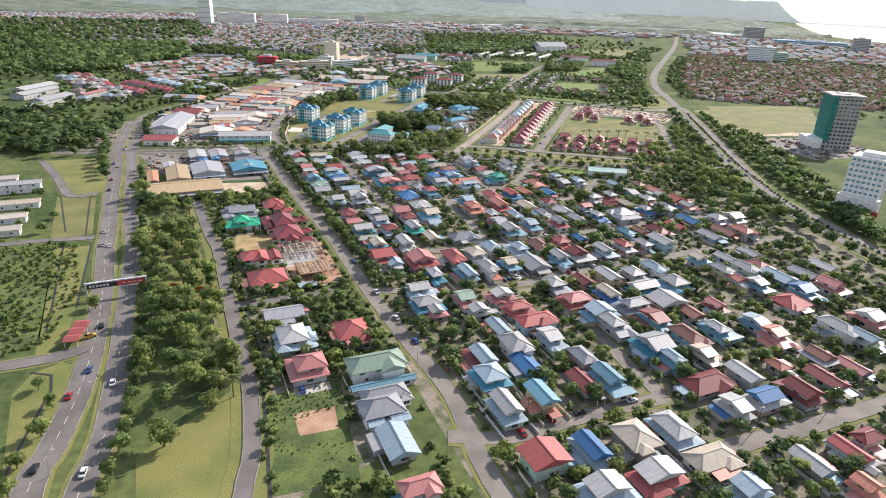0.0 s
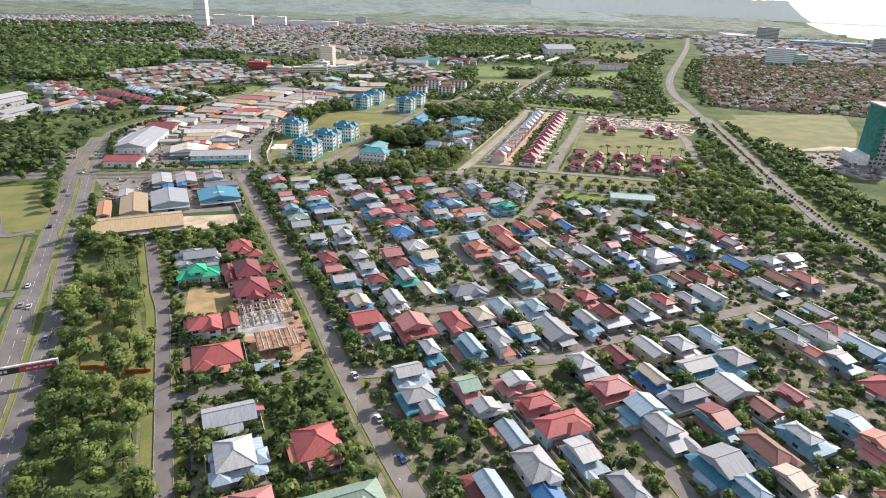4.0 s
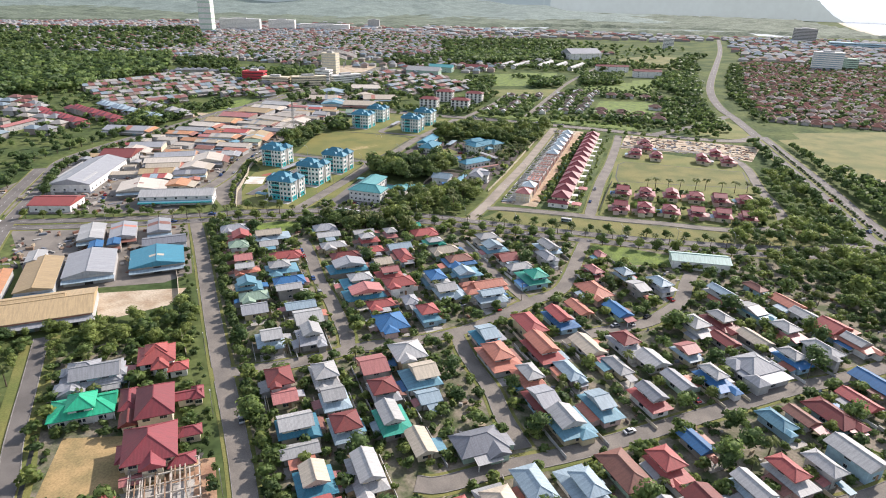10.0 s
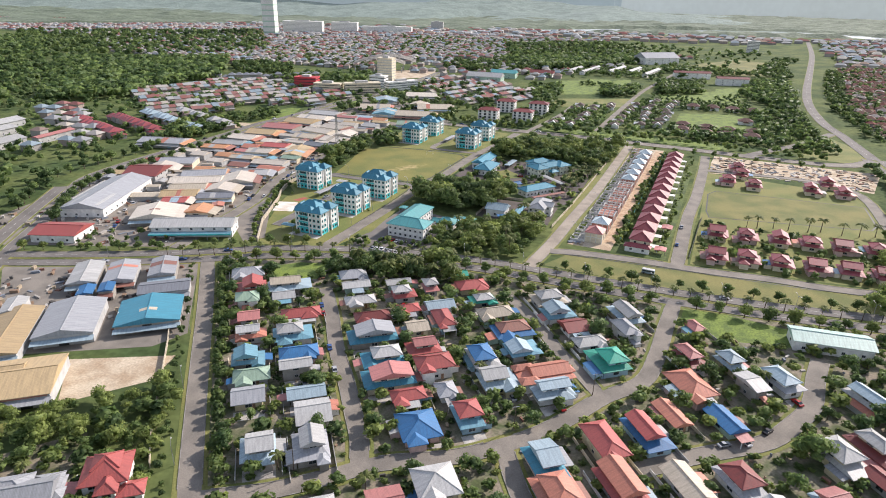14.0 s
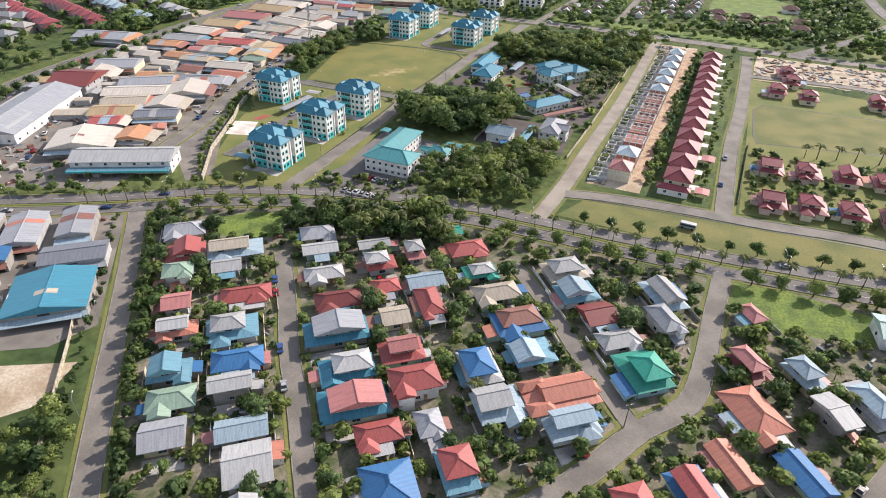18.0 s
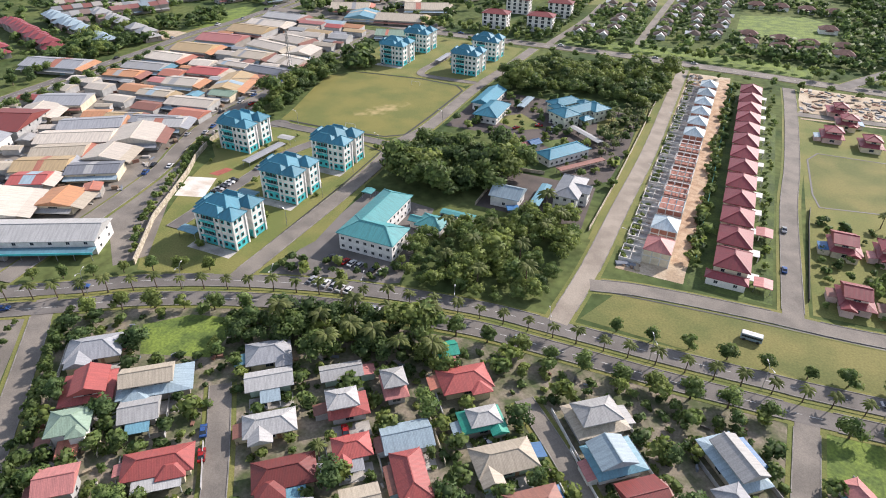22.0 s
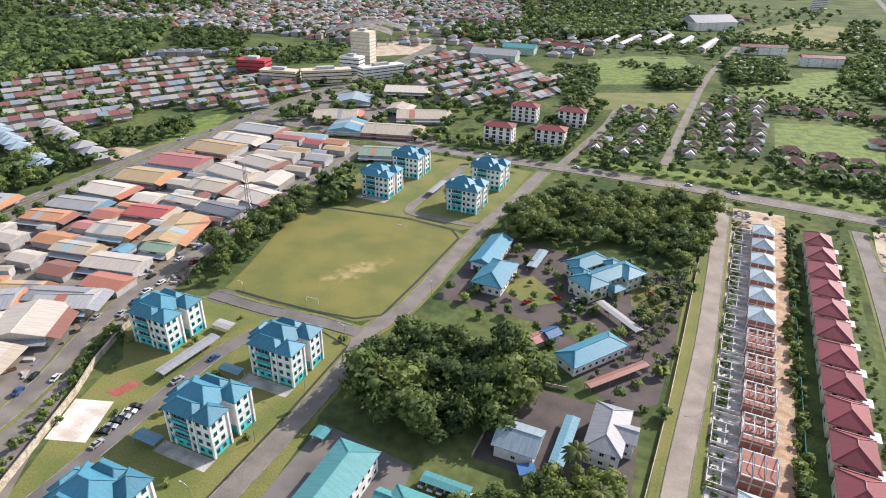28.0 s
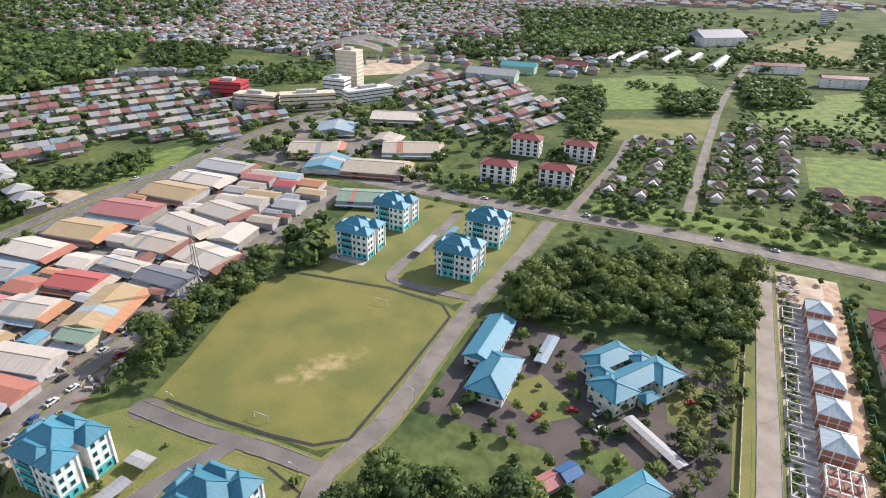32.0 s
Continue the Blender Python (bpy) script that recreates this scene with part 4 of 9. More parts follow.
def mesh_from(name, V, F, mats, index=None, normals=None):
    me = bpy.data.meshes.new(name)
    me.vertices.add(len(V))
    me.vertices.foreach_set("co", np.asarray(V, dtype=np.float32).ravel())
    me.loops.add(3 * len(F))
    me.loops.foreach_set("vertex_index", np.asarray(F, dtype=np.int32).ravel())
    me.polygons.add(len(F))
    me.polygons.foreach_set("loop_start", np.arange(0, 3 * len(F), 3, dtype=np.int32))
    for m in mats:
        me.materials.append(m)
    if index is not None:
        me.polygons.foreach_set("material_index", np.asarray(index, dtype=np.int32))
    me.update(calc_edges=True)
    me.validate()
    if normals is None:
        me.shade_flat()
    else:
        me.shade_smooth()
        w = np.asarray(normals, dtype=np.float32)
        me.normals_split_custom_set_from_vertices(w / np.linalg.norm(w, axis=1, keepdims=True))
    return me


def trunk_mesh(h, r, seed):
    b = bmesh.new()
    q = random.Random(seed)
    tube(b, [(0, 0, -0.1), (0.05, 0, h * 0.4), (0.1 * q.uniform(-1, 1), 0.1, h)], [r * 1.4, r, r * 0.6])
    for k in range(4):
        a = k * 1.6 + q.random()
        s, e = h * q.uniform(0.5, 0.8), h * q.uniform(1.0, 1.25)
        tube(b, [(0, 0, s), (math.cos(a) * h * 0.2, math.sin(a) * h * 0.2, (s + e) / 2), (math.cos(a) * h * 0.42, math.sin(a) * h * 0.42, e)], [r * 0.6, r * 0.45, r * 0.2], 5)
    me = bpy.data.meshes.new("trunk")
    b.to_mesh(me)
    b.free()
    me.materials.append(TRUNK)
    return me


TREES = []                                             # unit trees, about 8 m high and 7 m wide
for k in range(6):
    cv, cf, cw = crown_data(20 + k, 8 + k % 3, 620, 0.40, 3.5 + 0.3 * (k % 3), 5.6, 1.8)
    TREES.append((trunk_mesh(3.2, 0.22, k), [mesh_from("crown", cv, cf, [LEAF[c]], None, cw) for c in (0, 1, 2, 3)]))
LITE = [crown_data(60 + k, 4, 112, 0.8, 3.6, 5.6, 1.2) for k in range(6)]
WOODY = [crown_data(200 + k, 5 + k % 3, 400, 0.38, 3.7, 5.4, 1.4) for k in range(7)]
FARCROWN = [crown_data(90 + k, 2 + k % 2, 24, 1.15, 3.6, 5.6, -0.4) for k in range(6)]
BUSH = [crown_data(120 + k, 3, 36, 0.55, 1.5, 1.9, -0.2) for k in range(4)]


def palm_data(seed, fronds=15, length=3.2, h=6.0):
    g = random.Random(seed)
    V, F = [], []
    for k in range(fronds):
        a = k * 2.4 + g.uniform(-0.2, 0.2)
        lift = g.uniform(0.1, 0.95)
        ring = []
        for i in range(6):
            t = i / 5
            d = length * t * (0.95 - 0.2 * lift * t)
            z = h + length * (lift * t - (0.5 + 0.5 * lift) * t * t * 0.95)
            w = 0.42 * (0.25 + 1.6 * t * (1 - t) * 2) * (1 if i < 5 else 0.2)
            cx, cy = math.cos(a) * d, math.sin(a) * d
            n = len(V)
            V += [(cx - math.sin(a) * w, cy + math.cos(a) * w, z - 0.3 * w * 1.6), (cx, cy, z), (cx + math.sin(a) * w, cy - math.cos(a) * w, z - 0.3 * w * 1.6)]
            ring.append(n)
        for p, q in zip(ring, ring[1:]):
            for o in (0, 1):
                F += [(p + o, p + o + 1, q + o + 1), (p + o, q + o + 1, q + o)]
    return np.array(V), np.array(F)


PALMS = []
for k in range(3):
    pv, pf = palm_data(k)
    b = bmesh.new()
    tube(b, [(0, 0, -0.1), (0.12, 0, 2.2), (0.15, 0.05, 4.2), (0, 0, 6.05)], [0.24, 0.18, 0.15, 0.13])
    me = bpy.data.meshes.new("trunk")
    b.to_mesh(me)
    b.free()
    me.materials.append(TRUNK)
    PALMS.append((me, mesh_from("crown", pv, pf, [PALM_LEAF]), (pv, pf)))
TREE_WORD = ["dark green broadleaf tree with a dense crown", "green broadleaf tree with a ragged crown", "light green broadleaf tree with an open crown",
             "yellowish flowering roadside tree with an open crown"]


def tree(x, y, h, tone=1, name="tree", group="garden trees", label=""):
    k = rng.randrange(len(TREES))
    s = h / 8.0
    t = new(name, TREES[k][0])
    t.matrix_basis = pose(x, y, 0, 0, 0, rng.uniform(0, 360)) @ Matrix.Diagonal((s * rng.uniform(0.9, 1.15), s * rng.uniform(0.9, 1.15), s, 1))
    tagged(t, label or TREE_WORD[tone], "tree", group)
    place("crown", TREES[k][1][tone], t)
    return t


def palm(x, y, h, group="roadside palms", label="slim palm tree with a feathery crown"):
    k = rng.randrange(3)
    s = h / 6.0
    t = new("palm_tree", PALMS[k][0])
    t.matrix_basis = pose(x, y, 0, 0, 0, rng.uniform(0, 360)) @ Matrix.Diagonal((s, s, s, 1))
    tagged(t, label, "palm tree", group)
    place("crown", PALMS[k][1], t)
    return t


def grove(name, spots, shapes, mats, label, category="trees", seed=5, wide=1.0):
    """Many crowns joined into one mesh. spots: x, y, height, tone."""
    g = np.random.default_rng(seed)
    VV, FF, MM, WW, n = [], [], [], [], 0
    for x, y, h, tone in spots:
        V, F, W = shapes[g.integers(len(shapes))]
        a = g.uniform(0, 6.28)
        top = V[:, 2].max()
        s = h / top
        w = s * wide * g.uniform(0.9, 1.25)
        R = np.array([[math.cos(a) * w, -math.sin(a) * w, 0], [math.sin(a) * w, math.cos(a) * w, 0], [0, 0, s]])
        VV.append(V @ R.T + np.array([x, y, 0]))
        FF.append(F + n)
        MM.append(np.full(len(F), tone))
        WW.append(W @ np.array([[math.cos(a), -math.sin(a), 0], [math.sin(a), math.cos(a), 0], [0, 0, 1]]).T)
        n += len(V)
    if not VV:
        return None
    ob = new(name, mesh_from(name, np.concatenate(VV), np.concatenate(FF), mats, np.concatenate(MM), np.concatenate(WW)))
    return tagged(ob, label, category, kind="stuff")


def spots_in(poly, gap, h0, h1, tones, r=0.3, seed=1, roads=True, tries=1.0):
    q = random.Random(seed)
    xs, ys = [p[0] for p in poly], [p[1] for p in poly]
    out = []
    n = int((max(xs) - min(xs)) * (max(ys) - min(ys)) / gap ** 2 * tries)
    cell = {}
    for _ in range(n * 2):
        p = (q.uniform(min(xs), max(xs)), q.uniform(min(ys), max(ys)))
        if not inside(p, poly):
            continue
        key = (int(p[0] // gap), int(p[1] // gap))
        if any(math.hypot(o[0] - p[0], o[1] - p[1]) < gap * 0.8 for i in (-1, 0, 1) for j in (-1, 0, 1) for o in cell.get((key[0] + i, key[1] + j), ())):
            continue
        if not free(p, r, roads):
            continue
        cell.setdefault(key, []).append(p)
        out.append((p[0], p[1], q.uniform(h0, h1), q.choice(tones)))
    return out

# ---- houses of the estate ----
house(-242.2, 437.6, 14.2, 9.9, "g", "h", 1, "g")
house(-230.9, 425.7, 12.5, 11.2, "r", "u", 2, "r")
house(-216.8, 434.8, 18.1, 10.1, "y", "u", 2, "l")
house(-213.1, 425.4, 9.3, 7.7, "w", "gu", 1, "w")
house(-223.6, 414.5, 9.5, 8.3, "e", "h", 2, "e")
house(-212.0, 401.3, 8.2, 8.0, "p", "gu", 2, "p")
house(-197.1, 415.4, 15.2, 7.8, "r", "h", 1, "r")
house(-204.5, 393.1, 11.2, 6.6, "w", "u", 2, "o")
house(-190.2, 400.2, 14.3, 10.5, "w", "u", 2, "s")
house(-180.4, 390.2, 13.7, 8.1, "b", "h", 1, "b")
house(-194.2, 378.9, 11.2, 7.5, "s", "gu", 2, "s")
house(-186.6, 371.3, 12.0, 8.0, "e", "h", 1, "e")
house(-174.9, 380.7, 10.8, 6.3, "w", "gu", 2, "w")
house(-163.8, 370.9, 12.2, 7.2, "l", "gu", 1, "l")
house(-196.7, 456.4, 12.1, 9.0, "g", "h", 1, "g")
house(-190.1, 447.8, 12.1, 7.1, "w", "gu", 1, "w")
house(-180.8, 435.5, 12.6, 7.4, "w", "h", 1, "w")
house(-169.0, 425.1, 14.1, 8.3, "m", "h", 1, "m")
house(-174.1, 458.4, 11.1, 6.0, "w", "gu", 1, "w")
house(-166.2, 448.5, 10.1, 7.7, "w", "u", 2, "r")
house(-158.6, 437.7, 9.0, 6.9, "r", "h", 1, "r")
house(-158.6, 459.6, 6.3, 9.3, "w", "gv", 2, "w")
house(-148.0, 445.9, 11.9, 8.5, "l", "gu", 1, "l")
house(-142.3, 436.4, 7.4, 13.4, "r", "h", 1, "r")
house(-161.6, 411.8, 18.1, 10.2, "g", "u", 2, "b")
house(-149.0, 425.4, 8.6, 8.5, "y", "gu", 1, "y")
house(-140.2, 412.1, 12.1, 9.1, "p", "u", 2, "r")
house(-150.7, 399.6, 14.6, 8.9, "w", "u", 2, "b")
house(-142.9, 389.5, 17.2, 10.9, "p", "u", 2, "b")
house(-131.2, 402.1, 13.1, 9.2, "r", "h", 2, "r")
house(-122.0, 391.4, 6.7, 8.4, "g", "h", 1, "g")
house(-132.4, 383.6, 11.3, 6.7, "r", "h", 1, "r")
house(-107.1, 470.9, 13.7, 11.0, "w", "u", 2, "y")
house(-100.4, 460.4, 12.5, 9.8, "l", "u", 2, "s")
house(-124.3, 449.7, 14.6, 8.6, "y", "h", 1, "y")
house(-133.3, 458.4, 10.9, 7.1, "w", "u", 1, "t")
house(-142.4, 469.8, 13.4, 9.0, "r", "h", 1, "r")
house(-151.4, 478.7, 6.0, 6.0, "t", "gu", 1, "t")
house(-113.3, 438.4, 15.3, 10.8, "n", "u", 1, "b")
house(-91.8, 452.3, 10.0, 10.1, "m", "gu", 1, "m")
house(-74.2, 470.9, 9.3, 15.6, "w", "u", 2, "l")
house(-72.4, 456.2, 7.1, 12.0, "g", "h", 2, "g")
house(-83.7, 443.2, 12.5, 7.4, "w", "h", 1, "w")
house(-75.4, 432.5, 11.3, 14.8, "t", "u", 2, "t")
house(-105.8, 427.0, 12.0, 9.9, "l", "u", 1, "s")
house(-117.5, 415.3, 9.6, 13.3, "b", "u", 2, "w")
house(-108.1, 404.3, 12.3, 11.0, "w", "u", 2, "l")
house(-94.6, 414.7, 19.1, 11.2, "o", "u", 1, "o")
house(-89.0, 405.3, 13.2, 7.8, "l", "u", 2, "l")
house(-47.7, 446.3, 7.2, 12.3, "p", "u", 2, "m")
house(-47.2, 472.9, 6.0, 8.6, "p", "h", 1, "p")
house(-46.6, 429.4, 11.0, 15.8, "o", "h", 1, "o")
house(-33.5, 449.2, 6.8, 11.6, "l", "gv", 2, "l")
house(-27.4, 436.0, 6.0, 11.5, "w", "gu", 2, "w")
house(-70.9, 312.3, 14.8, 10.6, "G", "h", 1, "G")
house(-55.7, 337.9, 8.5, 14.4, "g", "u", 2, "m")
house(-46.0, 329.9, 12.0, 13.2, "w", "u", 2, "s")
house(-37.1, 342.1, 8.1, 15.0, "l", "u", 2, "s")
house(-49.6, 359.8, 6.3, 12.4, "l", "h", 1, "l")
house(-63.2, 350.8, 8.1, 12.6, "w", "u", 2, "o")
house(-75.3, 359.6, 11.9, 17.2, "o", "u", 2, "o")
house(-82.4, 370.5, 9.0, 15.3, "l", "u", 2, "b")
house(-60.7, 369.9, 9.6, 17.4, "o", "u", 2, "r")
house(-44.8, 379.4, 8.3, 14.2, "y", "gv", 1, "y")
house(-31.5, 385.6, 8.0, 13.6, "m", "gv", 2, "m")
house(-21.2, 377.3, 9.4, 10.8, "w", "gv", 1, "w")
house(-33.1, 369.0, 6.0, 11.8, "w", "h", 1, "w")
house(-21.9, 351.5, 8.0, 13.7, "g", "u", 2, "r")
house(-12.2, 366.4, 6.5, 11.7, "g", "gv", 1, "g")
house(-8.5, 386.0, 6.7, 11.3, "p", "gv", 2, "p")
house(0.2, 370.7, 8.0, 13.6, "w", "u", 2, "b")
house(15.3, 383.0, 16.3, 17.1, "g", "u", 1, "g")
house(18.0, 407.3, 7.6, 12.9, "y", "gv", 1, "y")
house(6.2, 402.1, 6.6, 11.2, "m", "gv", 1, "m")
house(-3.8, 407.8, 8.7, 14.8, "w", "gu", 2, "w")
house(6.0, 416.6, 8.8, 15.0, "w", "u", 2, "m")
house(21.4, 432.1, 8.7, 14.8, "w", "u", 1, "s")
house(9.4, 444.4, 8.8, 15.0, "l", "u", 2, "w")
house(36.7, 446.4, 8.0, 13.6, "o", "gv", 1, "o")
house(42.2, 435.8, 7.4, 12.6, "w", "gv", 1, "w")
house(31.8, 416.3, 7.9, 13.4, "w", "gv", 2, "w")
house(50.7, 426.5, 14.7, 11.9, "r", "u", 1, "o")
house(56.2, 416.2, 7.7, 13.2, "w", "u", 1, "o")
house(40.9, 403.8, 7.8, 13.3, "w", "h", 2, "w")
house(29.4, 395.2, 7.4, 12.5, "w", "u", 2, "b")
house(25.1, 458.9, 6.0, 10.7, "n", "h", 1, "n")
house(-17.9, 445.2, 8.8, 15.0, "l", "u", 2, "g")
house(-51.2, 409.4, 6.6, 12.9, "o", "gv", 1, "o")
house(-57.4, 396.3, 9.4, 16.0, "r", "u", 2, "b")
house(-68.6, 385.2, 8.6, 15.6, "r", "h", 2, "r")
house(-35.2, 413.3, 7.4, 12.6, "b", "gv", 1, "b")
house(35.2, 363.5, 9.1, 15.5, "m", "h", 1, "m")
house(46.1, 374.8, 7.1, 12.6, "r", "gv", 1, "r")
house(55.1, 388.7, 8.8, 15.0, "b", "gv", 1, "b")
house(17.2, 353.7, 6.7, 11.3, "s", "h", 1, "s")
house(36.2, 341.3, 8.6, 14.5, "w", "gv", 2, "w")
house(26.1, 333.3, 6.0, 10.7, "w", "h", 2, "w")
house(-16.7, 319.2, 7.7, 13.0, "r", "gv", 2, "r")
house(-8.2, 333.9, 6.0, 10.6, "b", "gv", 1, "b")
house(25.4, 358.6, 6.0, 10.1, "n", "gv", 1, "n")
house(-160.7, 342.2, 9.7, 10.5, "w", "u", 2, "l")
house(-147.4, 349.4, 9.9, 12.3, "w", "u", 2, "g")
house(-155.9, 363.1, 10.8, 12.1, "w", "gu", 1, "w")
house(-180.0, 361.5, 10.3, 9.4, "g", "gu", 1, "g")
house(-142.8, 319.5, 8.5, 10.6, "m", "h", 2, "m")
house(-137.0, 312.9, 7.9, 7.5, "p", "gu", 1, "p")
house(-130.3, 327.8, 8.3, 13.7, "w", "gv", 2, "w")
house(-120.3, 316.2, 8.8, 10.4, "w", "u", 2, "l")
house(-125.3, 300.8, 12.3, 9.6, "w", "u", 2, "b")
house(-119.5, 291.7, 11.1, 6.0, "w", "gu", 1, "w")
house(-111.2, 304.7, 8.7, 12.7, "m", "gv", 2, "m")
house(-98.9, 313.0, 9.5, 13.1, "w", "u", 2, "t")
house(-115.8, 336.8, 9.2, 11.3, "p", "gu", 2, "p")
house(-107.4, 349.4, 11.5, 11.7, "w", "h", 2, "w")
house(-98.5, 337.8, 12.2, 12.2, "y", "u", 2, "s")
house(-92.3, 328.5, 7.4, 7.7, "l", "gu", 1, "l")
house(-87.4, 306.6, 6.6, 11.7, "y", "gv", 1, "y")
house(-97.1, 289.1, 9.1, 14.7, "w", "u", 2, "w")
house(-108.9, 281.5, 10.3, 11.0, "y", "u", 2, "b")
house(-107.2, 326.1, 8.8, 12.3, "m", "gv", 2, "m")
house(-122.7, 370.8, 12.0, 13.1, "b", "h", 1, "b")
house(-110.5, 381.3, 8.0, 11.8, "r", "gu", 2, "r")
house(-51.4, 237.2, 7.4, 12.7, "e", "gv", 2, "e")
house(-37.3, 246.2, 12.9, 9.0, "w", "u", 2, "p")
house(-42.4, 229.4, 10.7, 6.3, "w", "gv", 2, "w")
house(-27.8, 237.2, 12.9, 9.0, "r", "u", 2, "r")
house(-3.8, 254.1, 15.0, 12.2, "p", "u", 2, "r")
house(6.6, 245.0, 15.6, 9.2, "l", "gv", 2, "l")
house(20.0, 256.4, 15.5, 10.3, "g", "u", 2, "G")
house(35.1, 265.3, 14.5, 11.5, "w", "gv", 2, "w")
house(9.5, 264.0, 8.3, 14.9, "y", "u", 2, "b")
house(26.4, 276.7, 16.3, 9.6, "w", "u", 2, "b")
house(39.0, 286.3, 14.2, 14.0, "w", "u", 2, "s")
house(-14.3, 264.1, 8.1, 13.4, "w", "gv", 2, "w")
house(-2.4, 277.6, 7.3, 10.9, "m", "gv", 1, "m")
house(9.1, 283.8, 7.7, 13.1, "w", "gv", 2, "w")
house(21.2, 290.5, 8.5, 14.5, "w", "gv", 2, "w")
house(30.6, 301.3, 7.6, 12.8, "l", "h", 2, "l")
house(-57.3, 264.2, 7.9, 15.5, "l", "u", 2, "s")
house(-48.2, 273.1, 7.2, 12.2, "w", "h", 2, "w")
house(-39.2, 282.4, 7.7, 12.8, "y", "u", 2, "s")
house(-27.9, 289.0, 12.3, 15.1, "g", "gv", 1, "g")
house(-15.7, 297.7, 8.1, 13.8, "w", "u", 2, "s")
house(-6.0, 306.0, 12.2, 12.9, "m", "u", 2, "w")
house(-67.3, 279.4, 8.8, 14.9, "r", "h", 2, "r")
house(-59.4, 289.0, 8.6, 15.5, "y", "gv", 2, "y")
house(-51.9, 298.3, 7.9, 13.4, "l", "h", 2, "l")
house(-39.1, 303.3, 9.3, 15.8, "l", "u", 2, "l")
house(-28.5, 314.3, 9.3, 15.8, "n", "h", 1, "n")
house(6.7, 316.5, 8.4, 14.3, "w", "u", 2, "l")
house(16.4, 326.8, 7.8, 13.3, "r", "u", 2, "w")
house(71.6, 393.6, 8.5, 14.4, "w", "gv", 2, "w")
house(81.8, 400.5, 8.8, 15.0, "w", "gv", 2, "w")
house(64.7, 364.8, 8.2, 13.9, "w", "gv", 1, "w")
house(74.0, 375.1, 8.8, 15.0, "n", "gv", 1, "n")
house(83.1, 376.2, 8.2, 13.9, "o", "h", 2, "o")
house(54.3, 322.6, 9.9, 9.6, "y", "u", 2, "s")
house(68.7, 332.4, 6.9, 11.2, "w", "gv", 1, "w")
house(82.5, 344.6, 6.9, 11.7, "w", "gv", 1, "w")
house(63.8, 311.5, 6.9, 11.7, "w", "h", 2, "w")
house(70.4, 303.4, 7.8, 13.3, "o", "u", 1, "w")
house(75.7, 317.8, 8.3, 14.0, "w", "h", 2, "w")
house(56.4, 268.7, 6.7, 11.3, "p", "u", 2, "m")
house(45.7, 259.8, 7.8, 9.5, "n", "gv", 1, "n")
house(-204.1, 301.2, 18.9, 13.1, "g", "u", 2, "g")
house(-144.6, 230.3, 16.6, 15.0, "r", "h", 1, "r")
house(-70.3, 255.7, 7.4, 12.6, "w", "u", 2, "b")
house(-73.0, 239.1, 12.2, 11.6, "w", "u", 2, "l")
house(-65.6, 227.5, 13.0, 12.3, "w", "u", 2, "b")
house(-59.3, 222.1, 7.9, 6.0, "w", "gv", 2, "w")
house(-101.0, 269.4, 13.4, 13.9, "r", "u", 2, "r")
house(-82.1, 271.4, 14.6, 14.1, "p", "u", 2, "r")
house(-94.5, 266.2, 7.9, 7.9, "l", "gv", 1, "l")
house(-5.4, 147.4, 12.6, 10.5, "r", "gv", 2, "r")
house(8.2, 155.8, 8.6, 14.7, "b", "u", 2, "l")
house(20.6, 164.6, 10.8, 12.7, "y", "h", 2, "y")
house(32.5, 173.3, 10.5, 15.6, "w", "u", 2, "l")
house(42.7, 164.1, 15.5, 9.1, "y", "h", 1, "y")
house(26.6, 149.9, 15.8, 9.3, "w", "u", 2, "r")
house(12.3, 140.6, 15.6, 9.2, "w", "u", 2, "l")
house(51.2, 152.2, 12.1, 7.1, "l", "gv", 2, "l")
house(72.1, 171.8, 6.9, 11.8, "w", "gv", 1, "w")
house(85.1, 180.1, 8.0, 13.5, "r", "u", 1, "w")
house(83.8, 163.4, 6.0, 8.8, "o", "gv", 2, "o")
house(91.2, 187.3, 9.5, 6.0, "m", "h", 2, "m")
house(-20.5, 167.0, 8.5, 14.5, "w", "u", 2, "l")
house(-10.1, 177.3, 7.2, 12.3, "s", "gv", 2, "s")
house(3.4, 192.0, 7.6, 12.9, "m", "gv", 1, "m")
house(12.6, 194.3, 9.4, 16.0, "s", "u", 2, "s")
house(46.1, 205.6, 18.4, 10.8, "m", "h", 1, "m")
house(59.2, 213.4, 7.2, 12.2, "w", "gv", 2, "w")
house(64.3, 200.7, 14.6, 9.4, "b", "u", 2, "w")
house(53.1, 191.6, 7.1, 12.1, "w", "u", 2, "w")
house(73.4, 226.7, 6.0, 7.8, "o", "h", 1, "o")
house(76.7, 209.5, 8.8, 15.0, "m", "gv", 2, "m")
house(89.2, 223.0, 8.0, 13.6, "m", "gv", 1, "m")
house(90.6, 238.2, 9.9, 12.1, "n", "u", 1, "g")
house(101.5, 234.9, 6.6, 11.3, "p", "gv", 1, "p")
house(-35.2, 193.5, 9.7, 16.9, "l", "u", 2, "m")
house(-29.0, 183.3, 11.4, 13.2, "l", "u", 2, "b")
house(-17.7, 196.3, 8.0, 13.7, "b", "gv", 1, "b")
house(1.7, 205.8, 6.8, 11.6, "g", "h", 2, "g")
house(-10.9, 216.1, 8.2, 13.9, "w", "u", 2, "l")
house(-24.1, 207.0, 9.7, 12.7, "w", "h", 2, "w")
house(-32.9, 220.3, 6.6, 12.4, "l", "gv", 1, "l")
house(-18.7, 227.6, 16.4, 9.3, "r", "h", 2, "r")
house(27.7, 224.8, 12.8, 14.8, "g", "u", 2, "b")
house(34.6, 215.6, 6.9, 12.6, "l", "u", 2, "s")
